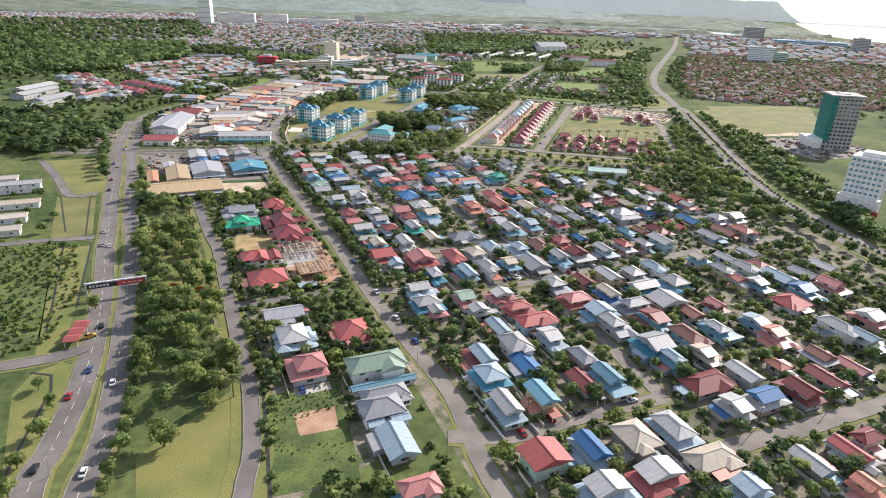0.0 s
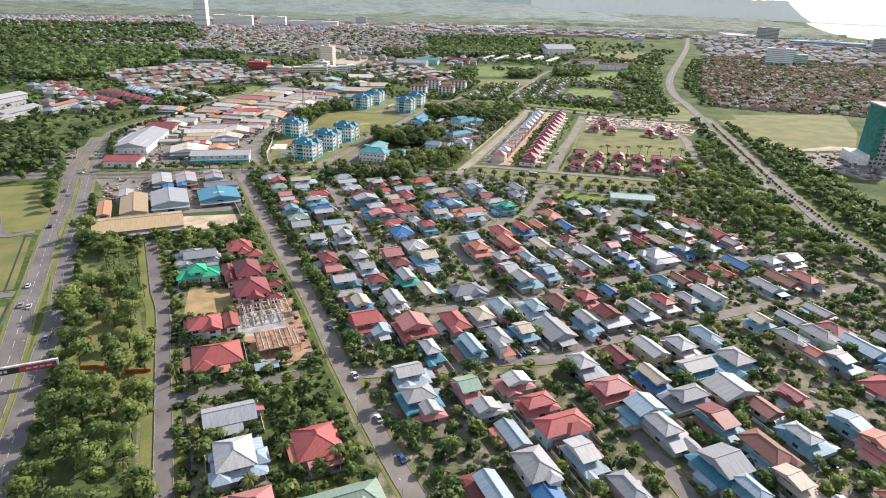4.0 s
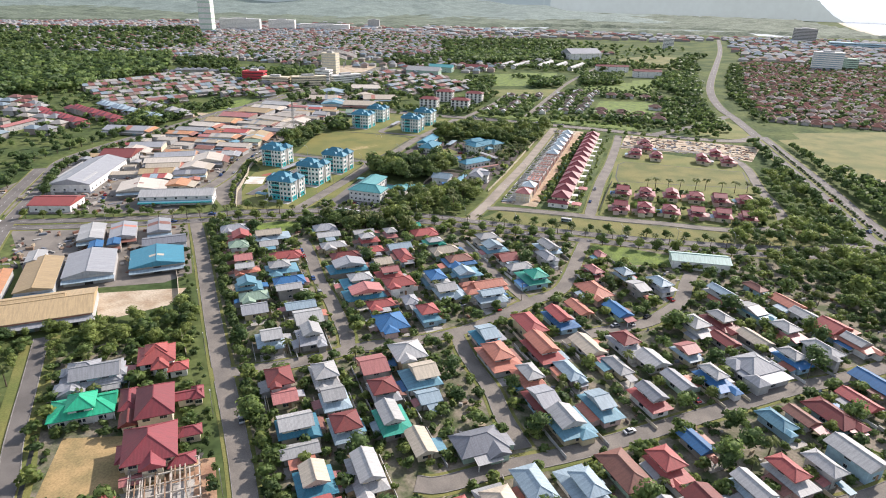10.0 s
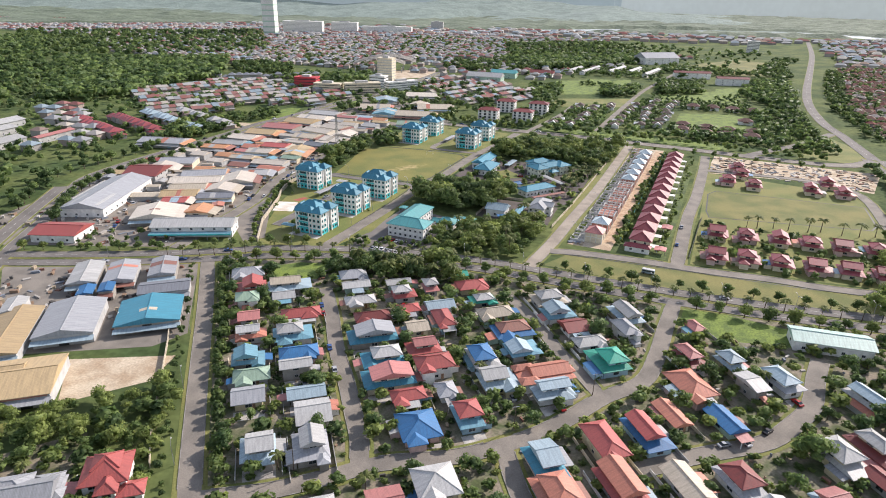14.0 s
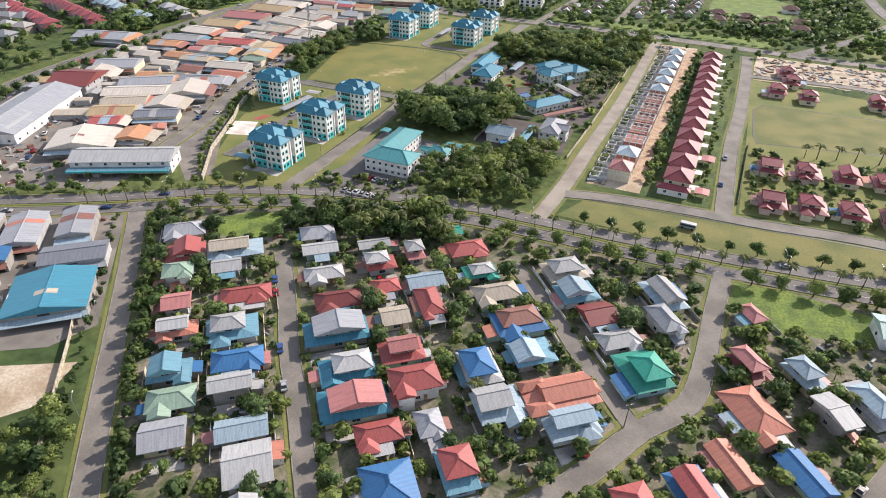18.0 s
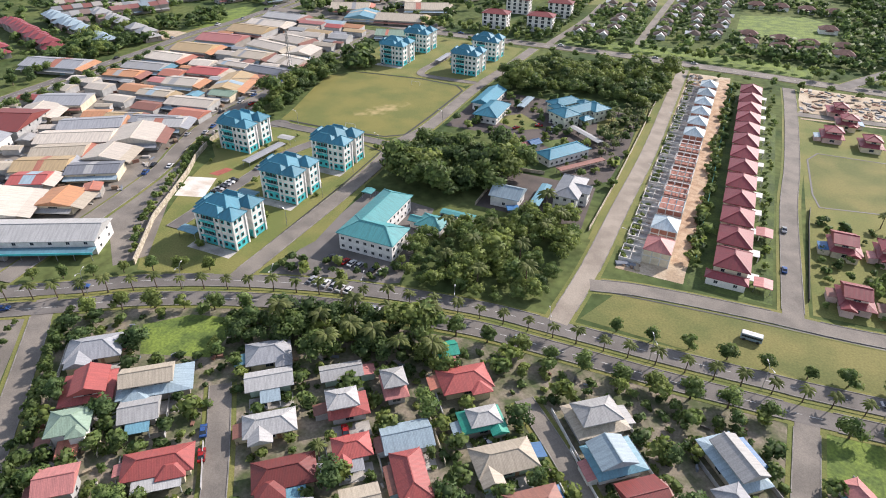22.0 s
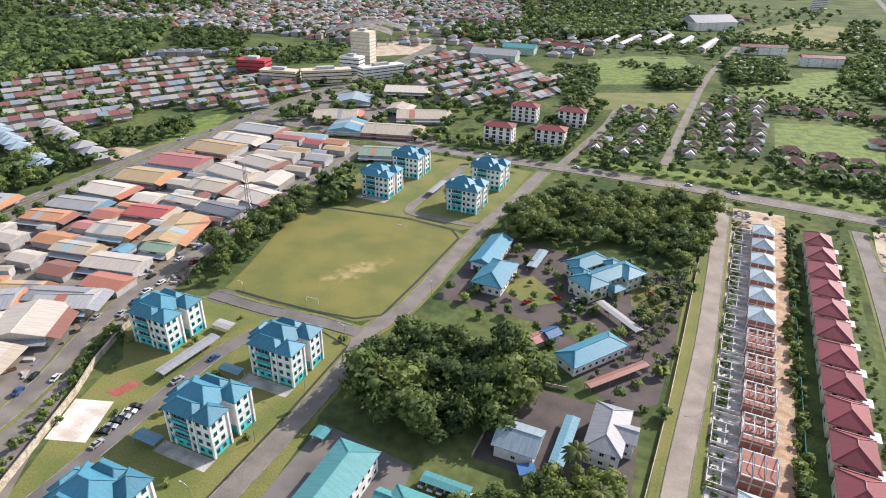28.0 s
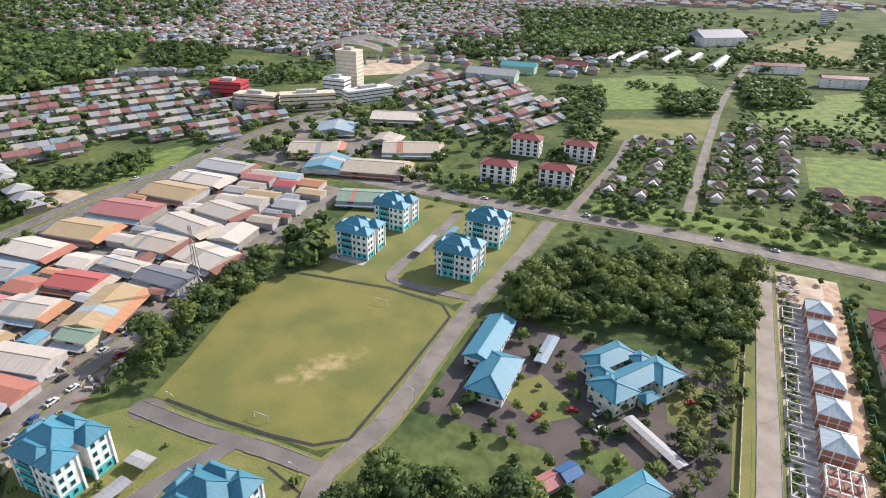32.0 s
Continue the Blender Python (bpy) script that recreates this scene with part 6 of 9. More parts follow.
manor([(20.5, 339, 39.5, 351, 3.2, 2.0, "h", "E"), (25.6, 340.2, 34.2, 349.6, 5.3, 2.5, "h", "E"), (33, 343, 39.8, 350.5, 3.3, 1.6, "gx", "E")], "white",
      "white two-storey villa with bright emerald green roofs", [(21.2 + 3.0 * k, 339.4) for k in range(7)])
manor([(23.0, 361.2, 33.4, 369.8, 5.3, 1.9, "h", "g"), (31.8, 356.4, 40.2, 370.2, 3.7, 1.9, "h", "g"), (34.5, 352.6, 40, 356.6, 2.8, 0.8, "gx", "w")], "white", "white villa with pale grey roofs")
manor([(45, 360, 57.5, 372.4, 5.4, 2.9, "h", "r"), (47.5, 364, 55, 371, 6.9, 2.0, "h", "r"), (49.5, 356.4, 55.4, 364, 5.0, 1.7, "h", "r"), (54.5, 356.4, 61.6, 362.6, 3.1, 1.4, "h", "r")], "white", "white villa with stepped red hipped roofs")
manor([(45.8, 328.4, 57.3, 345.8, 5.7, 3.6, "h", "R"), (40.4, 338, 46.6, 350.4, 3.4, 1.6, "h", "R"), (41, 329.6, 46.6, 337, 3.3, 1.5, "gy", "m"), (57, 338.2, 65.4, 343.6, 3.0, 1.2, "gx", "R"), (62, 337.2, 66, 344.6, 3.1, 1.4, "h", "R")], "cream", "cream villa with broad dark red roofs")
manor([(43.4, 308, 58.2, 324.8, 5.7, 4.2, "h", "R"), (48, 305.2, 55, 314, 5.2, 2.0, "gy", "R"), (41.6, 312, 45, 320, 4.0, 1.0, "h", "R"), (55.2, 306.2, 62.8, 311.8, 3.2, 1.5, "h", "R"), (57.4, 318.8, 64.8, 324, 3.2, 1.5, "h", "R"), (43, 303.6, 49, 307.6, 2.7, 0.7, "gx", "p")], "cream", "cream villa with broad dark red roofs and gabled bays")
manor([(23.4, 287, 36.2, 298.4, 4.8, 2.7, "h", "r"), (28.6, 284.6, 36, 292, 4.9, 2.0, "gy", "r"), (22, 290, 26, 299, 3.2, 0.9, "h", "r"), (36.8, 288, 42.8, 300.2, 3.2, 1.4, "gy", "r")], "white", "white villa with red tiled roofs")
manor([(44, 152, 58.4, 163, 4.4, 3.0, "h", "g"), (46.5, 161, 63, 168.8, 3.6, 2.2, "h", "g"), (58.4, 159, 63.4, 164.6, 2.9, 1.2, "h", "w"), (45, 150, 50.5, 154, 2.8, 0.8, "gx", "l"), (52.5, 149.4, 59, 154, 2.9, 0.8, "gx", "l")], "white", "grey-roofed villa with pale blue lean-to roofs")
manor([(45, 169.6, 68.6, 173.4, 2.9, 0.6, "gx", "s")], "grey", "long low outbuilding with a blue sheet roof", group="outbuildings")

# ---- industrial sheds ----
shed(-425.5, 621.2, 18.5, 11.8, "O", 13)
shed(-425.2, 638.0, 23.3, 13.7, "g", 11)
shed(-427.8, 659.0, 22.4, 15.8, "k", 5)
shed(-425.5, 682.8, 23.7, 18.7, "Y", 9)
shed(-426.0, 710.8, 28.2, 19.2, "p", 8)
shed(-424.0, 741.0, 27.4, 20.2, "Y", 4)
shed(-425.8, 764.5, 27.6, 16.7, "k", 3)
shed(-426.5, 787.2, 28.1, 17.1, "g", 3)
shed(-382.5, 689.0, 20.2, 15.9, "y", 3)
shed(-384.0, 709.8, 26.5, 14.7, "k", -8)
shed(-380.5, 732.0, 21.1, 15.9, "g", -6)
shed(-356.8, 711.5, 15.4, 17.1, "w", 8)
shed(-351.5, 687.8, 21.2, 17.2, "g", -6)
shed(-354.0, 664.8, 21.9, 11.8, "G", 1)
shed(-384.2, 647.2, 18.9, 13.3, "r", 11)
shed(-379.8, 666.2, 18.9, 8.4, "k", 2)
shed(-382.2, 624.0, 17.7, 13.3, "k", 12)
shed(-357.2, 637.0, 15.0, 27.3, "Y", 18)
shed(-382.5, 602.8, 16.7, 9.6, "y", 10)
shed(-355.5, 601.5, 23.1, 12.8, "g", 12)
shed(-350.0, 620.5, 12.3, 10.0, "e", 10)
shed(-352.5, 571.8, 19.9, 10.2, "w", 20)
shed(-324.9, 494.8, 13.2, 12.8, "O", 23)
shed(-321.4, 506.4, 6.6, 6.6, "o", 37)
shed(-348.8, 500.1, 13.0, 10.9, "r", 28)
shed(-334.5, 519.3, 19.0, 11.2, "G", 31)
shed(-356.7, 511.9, 19.9, 13.8, "Y", 30)
shed(-362.5, 525.1, 20.4, 14.8, "y", 33)
shed(-341.5, 532.7, 15.4, 14.2, "g", 23)
shed(-369.3, 539.6, 29.8, 14.5, "g", 31)
shed(-376.2, 554.8, 26.0, 14.2, "g", 35)
shed(-346.1, 554.7, 19.8, 19.3, "w", 30)
shed(-347.7, 571.6, 19.9, 13.2, "g", 24)
shed(-372.4, 570.2, 15.3, 8.3, "Y", 23)
shed(-415.3, 554.4, 15.9, 17.2, "w", 29)
shed(-418.0, 572.8, 22.5, 17.3, "g", 27)
shed(-342.0, 478.5, 21.9, 20.2, "g", 35)
shed(-477.4, 616.9, 33.8, 18.1, "w", 15)
shed(-398.8, 843.9, 29.2, 24.0, "w", 25)
shed(-374.3, 822.3, 23.1, 24.0, "s", 17)
shed(-343.2, 829.6, 33.7, 24.0, "y", 15)
shed(-322.4, 783.8, 28.7, 17.5, "e", 19)
shed(-387.5, 943.1, 33.8, 24.0, "w", 20)
shed(-413.1, 894.4, 26.2, 24.0, "l", 24)
shed(-339.8, 873.9, 34.0, 24.0, "y", 25)
shed(-306.0, 403.4, 11.0, 21.0, "w", 40)
shed(-293.5, 412.0, 11.5, 20.0, "g", 40)
shed(-280.0, 423.5, 10.5, 18.0, "g", 40)
shed(-264.2, 408.6, 18.6, 10.8, "G", 40)
shed(-253.0, 390.0, 21.5, 20.0, "A", 40)
shed(-275.3, 371.8, 18.8, 26.0, "g", 40)
shed(-292.2, 392.0, 6.0, 8.5, "b", 40)
shed(-285.1, 396.6, 5.5, 8.0, "b", 40)
shed(-261.8, 329.0, 40.0, 22.0, "Y", 40)
shed(-287.2, 355.0, 13.5, 33.0, "Y", 40)
shed(-305.0, 369.0, 7.3, 12.2, "g", 40)
shed(-298.0, 343.0, 6.5, 24.0, "O", 40)
shed(-366.0, 886.0, 14.0, 18.0, "y", 10)
# the white works beside the junction, its red-roofed front hall and the maroon shed behind
works = hall(-396, 492, 27, 66, "g", 23, 5.4, "gy", "white", "long white two-storey works under a pale metal roof", name="works_hall", rise=0.13)
roof_part(works, (-18, -14, -12.6, 26), 4.2, 0.9, "gy", "w", "side_roof")
block("side_wall", works, -17.4, -13.4, 0, -13.4, 25.4, 4.1, WALL["white"])
roof_part(works, (-9, -30, 9, -8), 6.8, 1.6, "gy", "w", "raised_roof")
hall(-366, 437, 25, 20, "r", 21, 4.4, "gx", "white", "low hall with a bright red sheet roof", name="works_hall", rise=0.12)
hall(-412, 538, 24, 30, "m", 23, 6.0, "gx", "grey", "shed with a maroon sheet roof", name="works_hall", rise=0.14)
# the long pale warehouse along the boulevard, a blue-green canopy down its front
wh = hall(-306.5, 472, 44, 16, "w", 27, 6.0, "gx", "white", "long white warehouse under a smooth pale roof", name="warehouse", rise=0.16)
roof_part(wh, (-21.5, -11.4, 21.5, -7.4), 3.4, 0.5, "gx", "s", "canopy", False)
block("fascia", wh, -21.6, -11.6, 2.7, 21.6, -11.4, 3.5, WALL["aqua"], "blue-green fascia board")
for k in range(8):
    block("canopy_post", wh, -20.6 + 5.9 * k, -11.2, 0, -20.4 + 5.9 * k, -11.0, 2.8, STEEL)
# small workshops pressed in between the sheds, open lanes left for cars
srng = random.Random(77)
made = 0
for tries in range(3400):
    sx, sy = srng.uniform(-440, -342), srng.uniform(500, 796)
    if abs(sx + 407) < 6 or abs(sx + 368) < 2.5:
        continue
    sw, sd = (srng.uniform(12, 20), srng.uniform(9, 14)) if tries < 1400 else (srng.uniform(6.5, 12), srng.uniform(5, 9))
    turn_ = 28 if sy < 585 else 8
    if all(free((sx + a * sw, sy + b * sd), 0.4) for a in (-0.4, 0, 0.4) for b in (-0.4, 0, 0.4)):
        store_shed(sx, sy, sw, sd, srng.choice("kkkOYoggwyynrpls"), turn_, srng.uniform(2.8, 4.2))
        made += 1
        if made == 52:
            break
# the long tan shed: a raised ridge vent over half its length and a rust-red gutter
vent = empty("roof_vent", pose(-264.5, 329.5, 0, 0, 0, 40), "raised ridge vent on the long tan shed roof", "roof vent")
block("cheek", vent, -13, -0.2, 6.0, 13, 3.4, 7.2, WALL["shaded"])
roof_part(vent, (-13.6, -0.8, 13.6, 4.0), 7.2, 0.5, "gx", "Y")
block("gutter", vent, -18.5, -14.6, 4.1, 23.5, -14.1, 4.6, WALL["brick"], "rust-red gutter board")

# ---- far town ----
# muted, low-contrast roof colours with distance haze worked into them
FAR_ROOF = palette("far_hazed_roofs", [(0.24, 0.125, 0.115), (0.31, 0.31, 0.30), (0.33, 0.31, 0.285), (0.23, 0.24, 0.25), (0.21, 0.265, 0.30), (0.36, 0.33, 0.285), (0.22, 0.10, 0.09), (0.27, 0.27, 0.27), (0.21, 0.16, 0.14)], 0.75)
FAR_ROOF_RED = palette("far_tile_roofs", [(0.14, 0.05, 0.04), (0.115, 0.05, 0.042), (0.17, 0.065, 0.055), (0.13, 0.075, 0.06), (0.15, 0.085, 0.065), (0.30, 0.26, 0.24), (0.22, 0.19, 0.18)], 0.7)
FAR_ROOF_PALE = palette("far_pale_roofs", [(0.46, 0.46, 0.45), (0.34, 0.34, 0.34), (0.44, 0.41, 0.36), (0.24, 0.10, 0.09), (0.28, 0.33, 0.36), (0.36, 0.26, 0.20)], 0.6)
FAR_WALL = palette("far_walls", [(0.38, 0.36, 0.34), (0.33, 0.30, 0.27), (0.27, 0.26, 0.25), (0.34, 0.28, 0.25)], 0.85)


def far_houses(name, poly, turn, du, dv, w, d, h, mats, label, seed, keep=0.85, roads=True):
    """Rows of small houses with hipped roofs filling an outline, far off: one mesh."""
    q = random.Random(seed)
    c, s = math.cos(radians(turn)), math.sin(radians(turn))
    us = [x * c + y * s for x, y in poly]
    vs = [-x * s + y * c for x, y in poly]
    V, F, M = [], [], []
    v = min(vs)
    while v < max(vs):
        u = min(us) + q.uniform(0, du)
        while u < max(us):
            x, y = u * c - v * s, u * s + v * c
            u += du * q.uniform(0.9, 1.15)
            if q.random() > keep or not inside((x, y), poly) or not free((x, y), max(w, d) * 0.5, roads):
                continue
            a, b, hh = w * q.uniform(0.8, 1.1) / 2, d * q.uniform(0.8, 1.1) / 2, h * q.choice((0.6, 1, 1))
            n = len(V)
            P = lambda i, j, z: (x + i * c - j * s, y + i * s + j * c, z)
            V += [P(-a, -b, 0), P(a, -b, 0), P(a, b, 0), P(-a, b, 0), P(-a, -b, hh), P(a, -b, hh), P(a, b, hh), P(-a, b, hh)]
            for f in ((0, 1, 5), (0, 5, 4), (1, 2, 6), (1, 6, 5), (2, 3, 7), (2, 7, 6), (3, 0, 4), (3, 4, 7)):
                F.append(tuple(n + k for k in f))
                M.append(1)
            n = len(V)
            o = 1.2
            k = min(a, b) * 0.8
            V += [P(-a - o, -b - o, hh), P(a + o, -b - o, hh), P(a + o, b + o, hh), P(-a - o, b + o, hh), P(-a + k, 0, hh + b * 0.55), P(a - k, 0, hh + b * 0.55)]
            for f in ((0, 1, 5), (0, 5, 4), (1, 2, 5), (2, 3, 4), (2, 4, 5), (3, 0, 4), (0, 2, 1), (0, 3, 2)):
                F.append(tuple(n + k2 for k2 in f))
                M.append(0)
            FARFOOT.append((x, y))
        v += dv
    if V:
        tagged(new(name, mesh_from(name, V, F, list(mats), M)), label, "houses", kind="stuff")


FARFOOT = []
for wx, wy, ww, wd in ((-662, 592, 20, 56), (-634, 566, 18, 56), (-588, 545, 20, 48), (-566, 503, 15, 30), (-577, 590, 9, 40)):
    hall(wx, wy, ww, wd, "w" if ww > 9 else "p", 8, 5.5, "gy", "grey", "long warehouse under a pale sheet roof" if ww > 9 else "long low building with a faded red roof", name="warehouse", rise=0.12)


def far_rows(name, poly, turn, gap, label, seed):
    """Short terraces far off: joined units with a shared ridge, stepped lengths and a low lean-to in front; one mesh."""
    q = random.Random(seed)
    c, s = math.cos(radians(turn)), math.sin(radians(turn))
    us = [x * c + y * s for x, y in poly]
    vs = [-x * s + y * c for x, y in poly]
    V, F, M = [], [], []
    v = min(vs) + gap / 2
    while v < max(vs):
        u = min(us)
        while u < max(us):
            n_units, tall, tone = q.randint(2, 6), q.choice((3.2, 5.8, 5.8)), q.random()
            for k in range(n_units):
                x, y = u * c - v * s, u * s + v * c
                u += 7.6
                if not inside((x, y), poly) or not free((x, y), 5):
                    continue
                a, b, hh = 3.75, 4.6 + 1.2 * tone, tall + q.uniform(-0.25, 0.25)
                P = lambda i, j, z: (x + i * c - j * s, y + i * s + j * c, z)
                n = len(V)
                V += [P(i, j, z) for z in (0, hh) for i, j in ((-a, -b), (a, -b), (a, b), (-a, b))]
                F += [tuple(n + k2 for k2 in f) for f in ((0, 1, 5), (0, 5, 4), (1, 2, 6), (1, 6, 5), (2, 3, 7), (2, 7, 6), (3, 0, 4), (3, 4, 7))]
                M += [1] * 8
                n = len(V)
                V += [P(-a, -b - 0.8, hh - 0.2), P(a, -b - 0.8, hh - 0.2), P(a, b + 0.8, hh - 0.2), P(-a, b + 0.8, hh - 0.2), P(-a, 0, hh + b * 0.4), P(a, 0, hh + b * 0.4)]
                F += [tuple(n + k2 for k2 in f) for f in ((0, 1, 5), (0, 5, 4), (2, 3, 4), (2, 4, 5), (1, 2, 5), (3, 0, 4), (0, 2, 1), (0, 3, 2))]
                M += [0] * 8
                n = len(V)
                V += [P(-a * 0.9, -b - 0.8, 2.9), P(a * 0.9, -b - 0.8, 2.9), P(a * 0.9, -b - 4.4, 2.5), P(-a * 0.9, -b - 4.4, 2.5)]
                F += [(n, n + 2, n + 1), (n, n + 3, n + 2)]
                M += [0] * 2
            u += q.uniform(3, 9)
        v += gap
    tagged(new(name, mesh_from(name, V, F, [FAR_ROOF, FAR_WALL], M)), label, "houses", kind="stuff")


far_rows("far_estate", ESTATE_WEST, 63, 25, "terrace rows of low houses with red, grey and white roofs", 1)
far_houses("far_estate", ESTATE_BACK, 20, 12, 19, 10, 11, 5.5, (FAR_ROOF, FAR_WALL), "distant houses with mixed roofs among trees", 2, 0.75)
far_rows("far_estate", ESTATE_MID, 70, 24, "terrace rows with mixed roofs beyond the avenue", 3)
far_houses("far_estate", EAST_TILES, -12, 11.5, 17, 9.0, 9.5, 3.6, (FAR_ROOF_RED, FAR_WALL), "dense estate of brown tiled houses", 6, 0.95)
far_houses("far_estate", ESTATE_CITY, 15, 15, 21, 11.5, 10, 5.0, (FAR_ROOF, FAR_WALL), "far town roofs in mixed colours", 7, 0.86, False)
far_houses("far_estate", [(160, 1660), (200, 2440), (420, 2600), (800, 2560), (1000, 2200), (800, 1500), (640, 1580), (420, 1660)], -8, 24, 30, 18, 14, 7.0, (FAR_ROOF_PALE, FAR_WALL), "far pale town roofs", 8, 0.8, False)
far_houses("far_estate", [(-2600, 1500), (-1500, 1400), (-1200, 1650), (-720, 1890), (-400, 1890), (-330, 2050), (-900, 2120), (-1500, 2050), (-2500, 1900)], 12, 17, 24, 13, 11, 5.0, (FAR_ROOF, FAR_WALL), "outer town roofs in mixed colours", 28, 0.8, False)
far_houses("far_estate", ESTATE_LEFT, 12, 14, 24, 11, 11, 5.5, (FAR_ROOF, FAR_WALL), "houses with mixed roofs beside the highway", 10, 0.8)
far_houses("far_estate", [(-500, 1150), (-300, 1180), (-100, 1700), (-380, 1800), (-700, 1500)], 5, 17, 28, 12, 11, 5, (FAR_ROOF, FAR_WALL), "scattered roofs among the trees of the far town", 12, 0.62)
far_houses("far_estate", [(-1700, 2000), (-900, 1950), (0, 2150), (300, 2500), (-200, 2450), (-1500, 2300)], 5, 26, 42, 22, 14, 7, (FAR_ROOF_PALE, FAR_WALL), "line of far pale buildings before the river", 13, 0.6, False)
for bx_, by_, bw_, bk_ in ((-360, 292, 30, "w"), (-334, 270, 24, "y"), (-320, 248, 24, "k"), (-307, 232, 24, "k"), (-388, 300, 30, "k"), (-360, 255, 26, "w")):
    hall(bx_, by_, bw_, 9, bk_, 40, 6.0 if bk_ == "w" else 3.6, "gx", "white", "long white barrack block with a pale roof", name="barrack_block", rise=0.16)
far_houses("far_estate", ESTATE_GREY, 38, 9, 26, 9.1, 11, 6, (ROOF["G"], FAR_WALL), "grey rows of townhouses before the wood", 31, 1.0, False)
for k, key_ in enumerate("RRlw"):
    far_houses("far_terrace", [(-640 + 22 * k, 640 + 24 * k), (-628 + 22 * k, 660 + 24 * k), (-528 + 22 * k, 622 + 24 * k), (-534 + 22 * k, 606 + 24 * k)], -20, 7.5, 16, 7.4, 12, 6,
               (ROOF[key_], FAR_WALL), f"row of terrace houses with {COLOUR_WORD[key_]} roofs", 20 + k, 1.0)


def tower(x, y, w, d, h, floors, wall, glass, turn=0.0, name="office_block", label="", cols=8, cap=None):
    """A block of storeys with a grid of real window strips, a parapet and plant on the roof."""
    foot(x, y, w, d, turn)
    t = empty(name, pose(x, y, 0, 0, 0, turn), label, name.replace("_", " "))
    block("wall", t, -w / 2, -d / 2, 0, w / 2, d / 2, h, wall)
    fh = h / floors
    for k in range(floors):
        z = k * fh + fh * 0.35
        block("window_band", t, -w / 2 - 0.06, -d / 2 - 0.06, z, w / 2 + 0.06, d / 2 + 0.06, z + fh * (0.42 if y < 800 else 0.26), glass)
    for i in range(cols + 1 if y < 700 else 0):
        a, e = -w / 2 + w * i / cols, -d / 2 + d * i / cols
        block("pier", t, a - w / cols * 0.16, -d / 2 - 0.3, 0, a + w / cols * 0.16, -d / 2, h, wall)
        block("pier", t, w / 2, e - d / cols * 0.16, 0, w / 2 + 0.3, e + d / cols * 0.16, h, wall)
        block("pier", t, -w / 2 - 0.3, e - d / cols * 0.16, 0, -w / 2, e + d / cols * 0.16, h, wall)
    block("parapet", t, -w / 2 - 0.3, -d / 2 - 0.3, h, w / 2 + 0.3, d / 2 + 0.3, h + 0.8, cap or wall)
    block("roof_plant", t, -w / 5, -d / 5, h + 0.8, w / 6, d / 4, h + 3.2, WALL["grey"])
    return t


tower(-1227, 1739, 34, 34, 200, 14, WALL["white"], WALL["green"], 20, "tower", "tall pale tower with greenish base", 5)
tower(-1195, 1850, 118, 22, 32, 9, WALL["white"], WALL["grey"], 18, label="long white apartment slab in the far town", cols=14)
tower(-1105, 1935, 78, 22, 29, 8, WALL["white"], WALL["grey"], 18, label="white apartment slab in the far town", cols=10)
tower(-995, 2000, 150, 24, 18, 5, WALL["white"], WALL["grey"], 18, label="long low white building in the far town", cols=16)
tower(-906, 2175, 38, 22, 28, 8, WALL["grey"], WALL["grey"], 18, label="grey slab block in the far town")
tower(-558, 944, 30, 17, 15, 4, WALL["red"], GLASS, 14, "shop_building", "red four-storey shop building")
tower(-483, 1030, 22, 15, 36, 10, WALL["cream"], WALL["grey"], 4, "office_tower", "pale slab tower with blank side walls", 4)
tower(-481, 1003, 22, 14, 15, 4, WALL["white"], GLASS, 4, "shop_building", "white four-storey shop building")
tower(-513, 926, 36, 13, 12, 4, WALL["cream"], GLASS, 12, "shop_row", "cream row of shophouses", 10)
tower(-474, 945, 46, 13, 13, 4, WALL["cream"], GLASS, 40, "shop_row", "cream row of shophouses", 12)
tower(-440, 990, 46, 12, 12, 4, WALL["white"], GLASS, 60, "shop_row", "white row of shophouses", 12)
for ax, ay in ((-267, 850), (-267, 911), (-230, 913), (-232, 858)):
    foot(ax, ay, 22, 16, 0)
    fl = empty("apartment_block", pose(ax, ay, 0, 0, 0, 4), "four-storey white flats with red tiled roof", "apartment block", "red-roofed flats")
    block("wall", fl, -10, -6.5, 0, 10, 6.5, 12, WALL["white"])
    roof_part(fl, (-10.8, -7.3, 10.8, 7.3), 12.05, 2.4, "h", "m")
    for z in (1.8, 4.8, 7.8, 10.6):
        windows_round(fl, -10, -6.5, 10, 6.5, z, "d", 5.0, (2,))
# no windows yet: the DARK bands paint the shade inside the open floors
t = tower(210, 679, 25, 24, 48, 13, WALL["grey"], DARK, 5, "unfinished_tower", "grey concrete tower under construction with green netting", 7)
NET = material("green_netting", (0.03, 0.20, 0.17), 0.9, 0, 0.15, 0.3, 2.0)
block("safety_net", t, -13.3, -12.6, 7, -12.2, 12.4, 50, NET, "green safety netting")
block("net_return", t, -13.2, -13.2, 7, -8.0, -12.4, 50, NET, "green safety netting")
block("podium", t, -26, -14, 0, -13.5, 12, 9, WALL["white"], "white podium")
block("roof_deck", t, -14.5, -14, 49.5, 14.5, 14, 50.6, CONCRETE, "pale overhanging roof deck")
for z in range(7, 48, 4):
    block("floor_slab", t, -12.9, -13.2, z, 13.2, 13.2, z + 0.5, CONCRETE)
t = tower(172, 466, 21, 17, 36, 10, WALL["white"], ROOF["s"], -30, "office_block", "white stepped office block with blue window bands", 7)
block("lower_wing", t, -12, -14, 0, 13, -8.5, 11, WALL["white"])
block("red_portal", t, 4, -15, 0, 14, -14, 4, WALL["red"])
block("penthouse", t, -6, -4, 36.8, 8, 6, 39.5, WALL["white"])
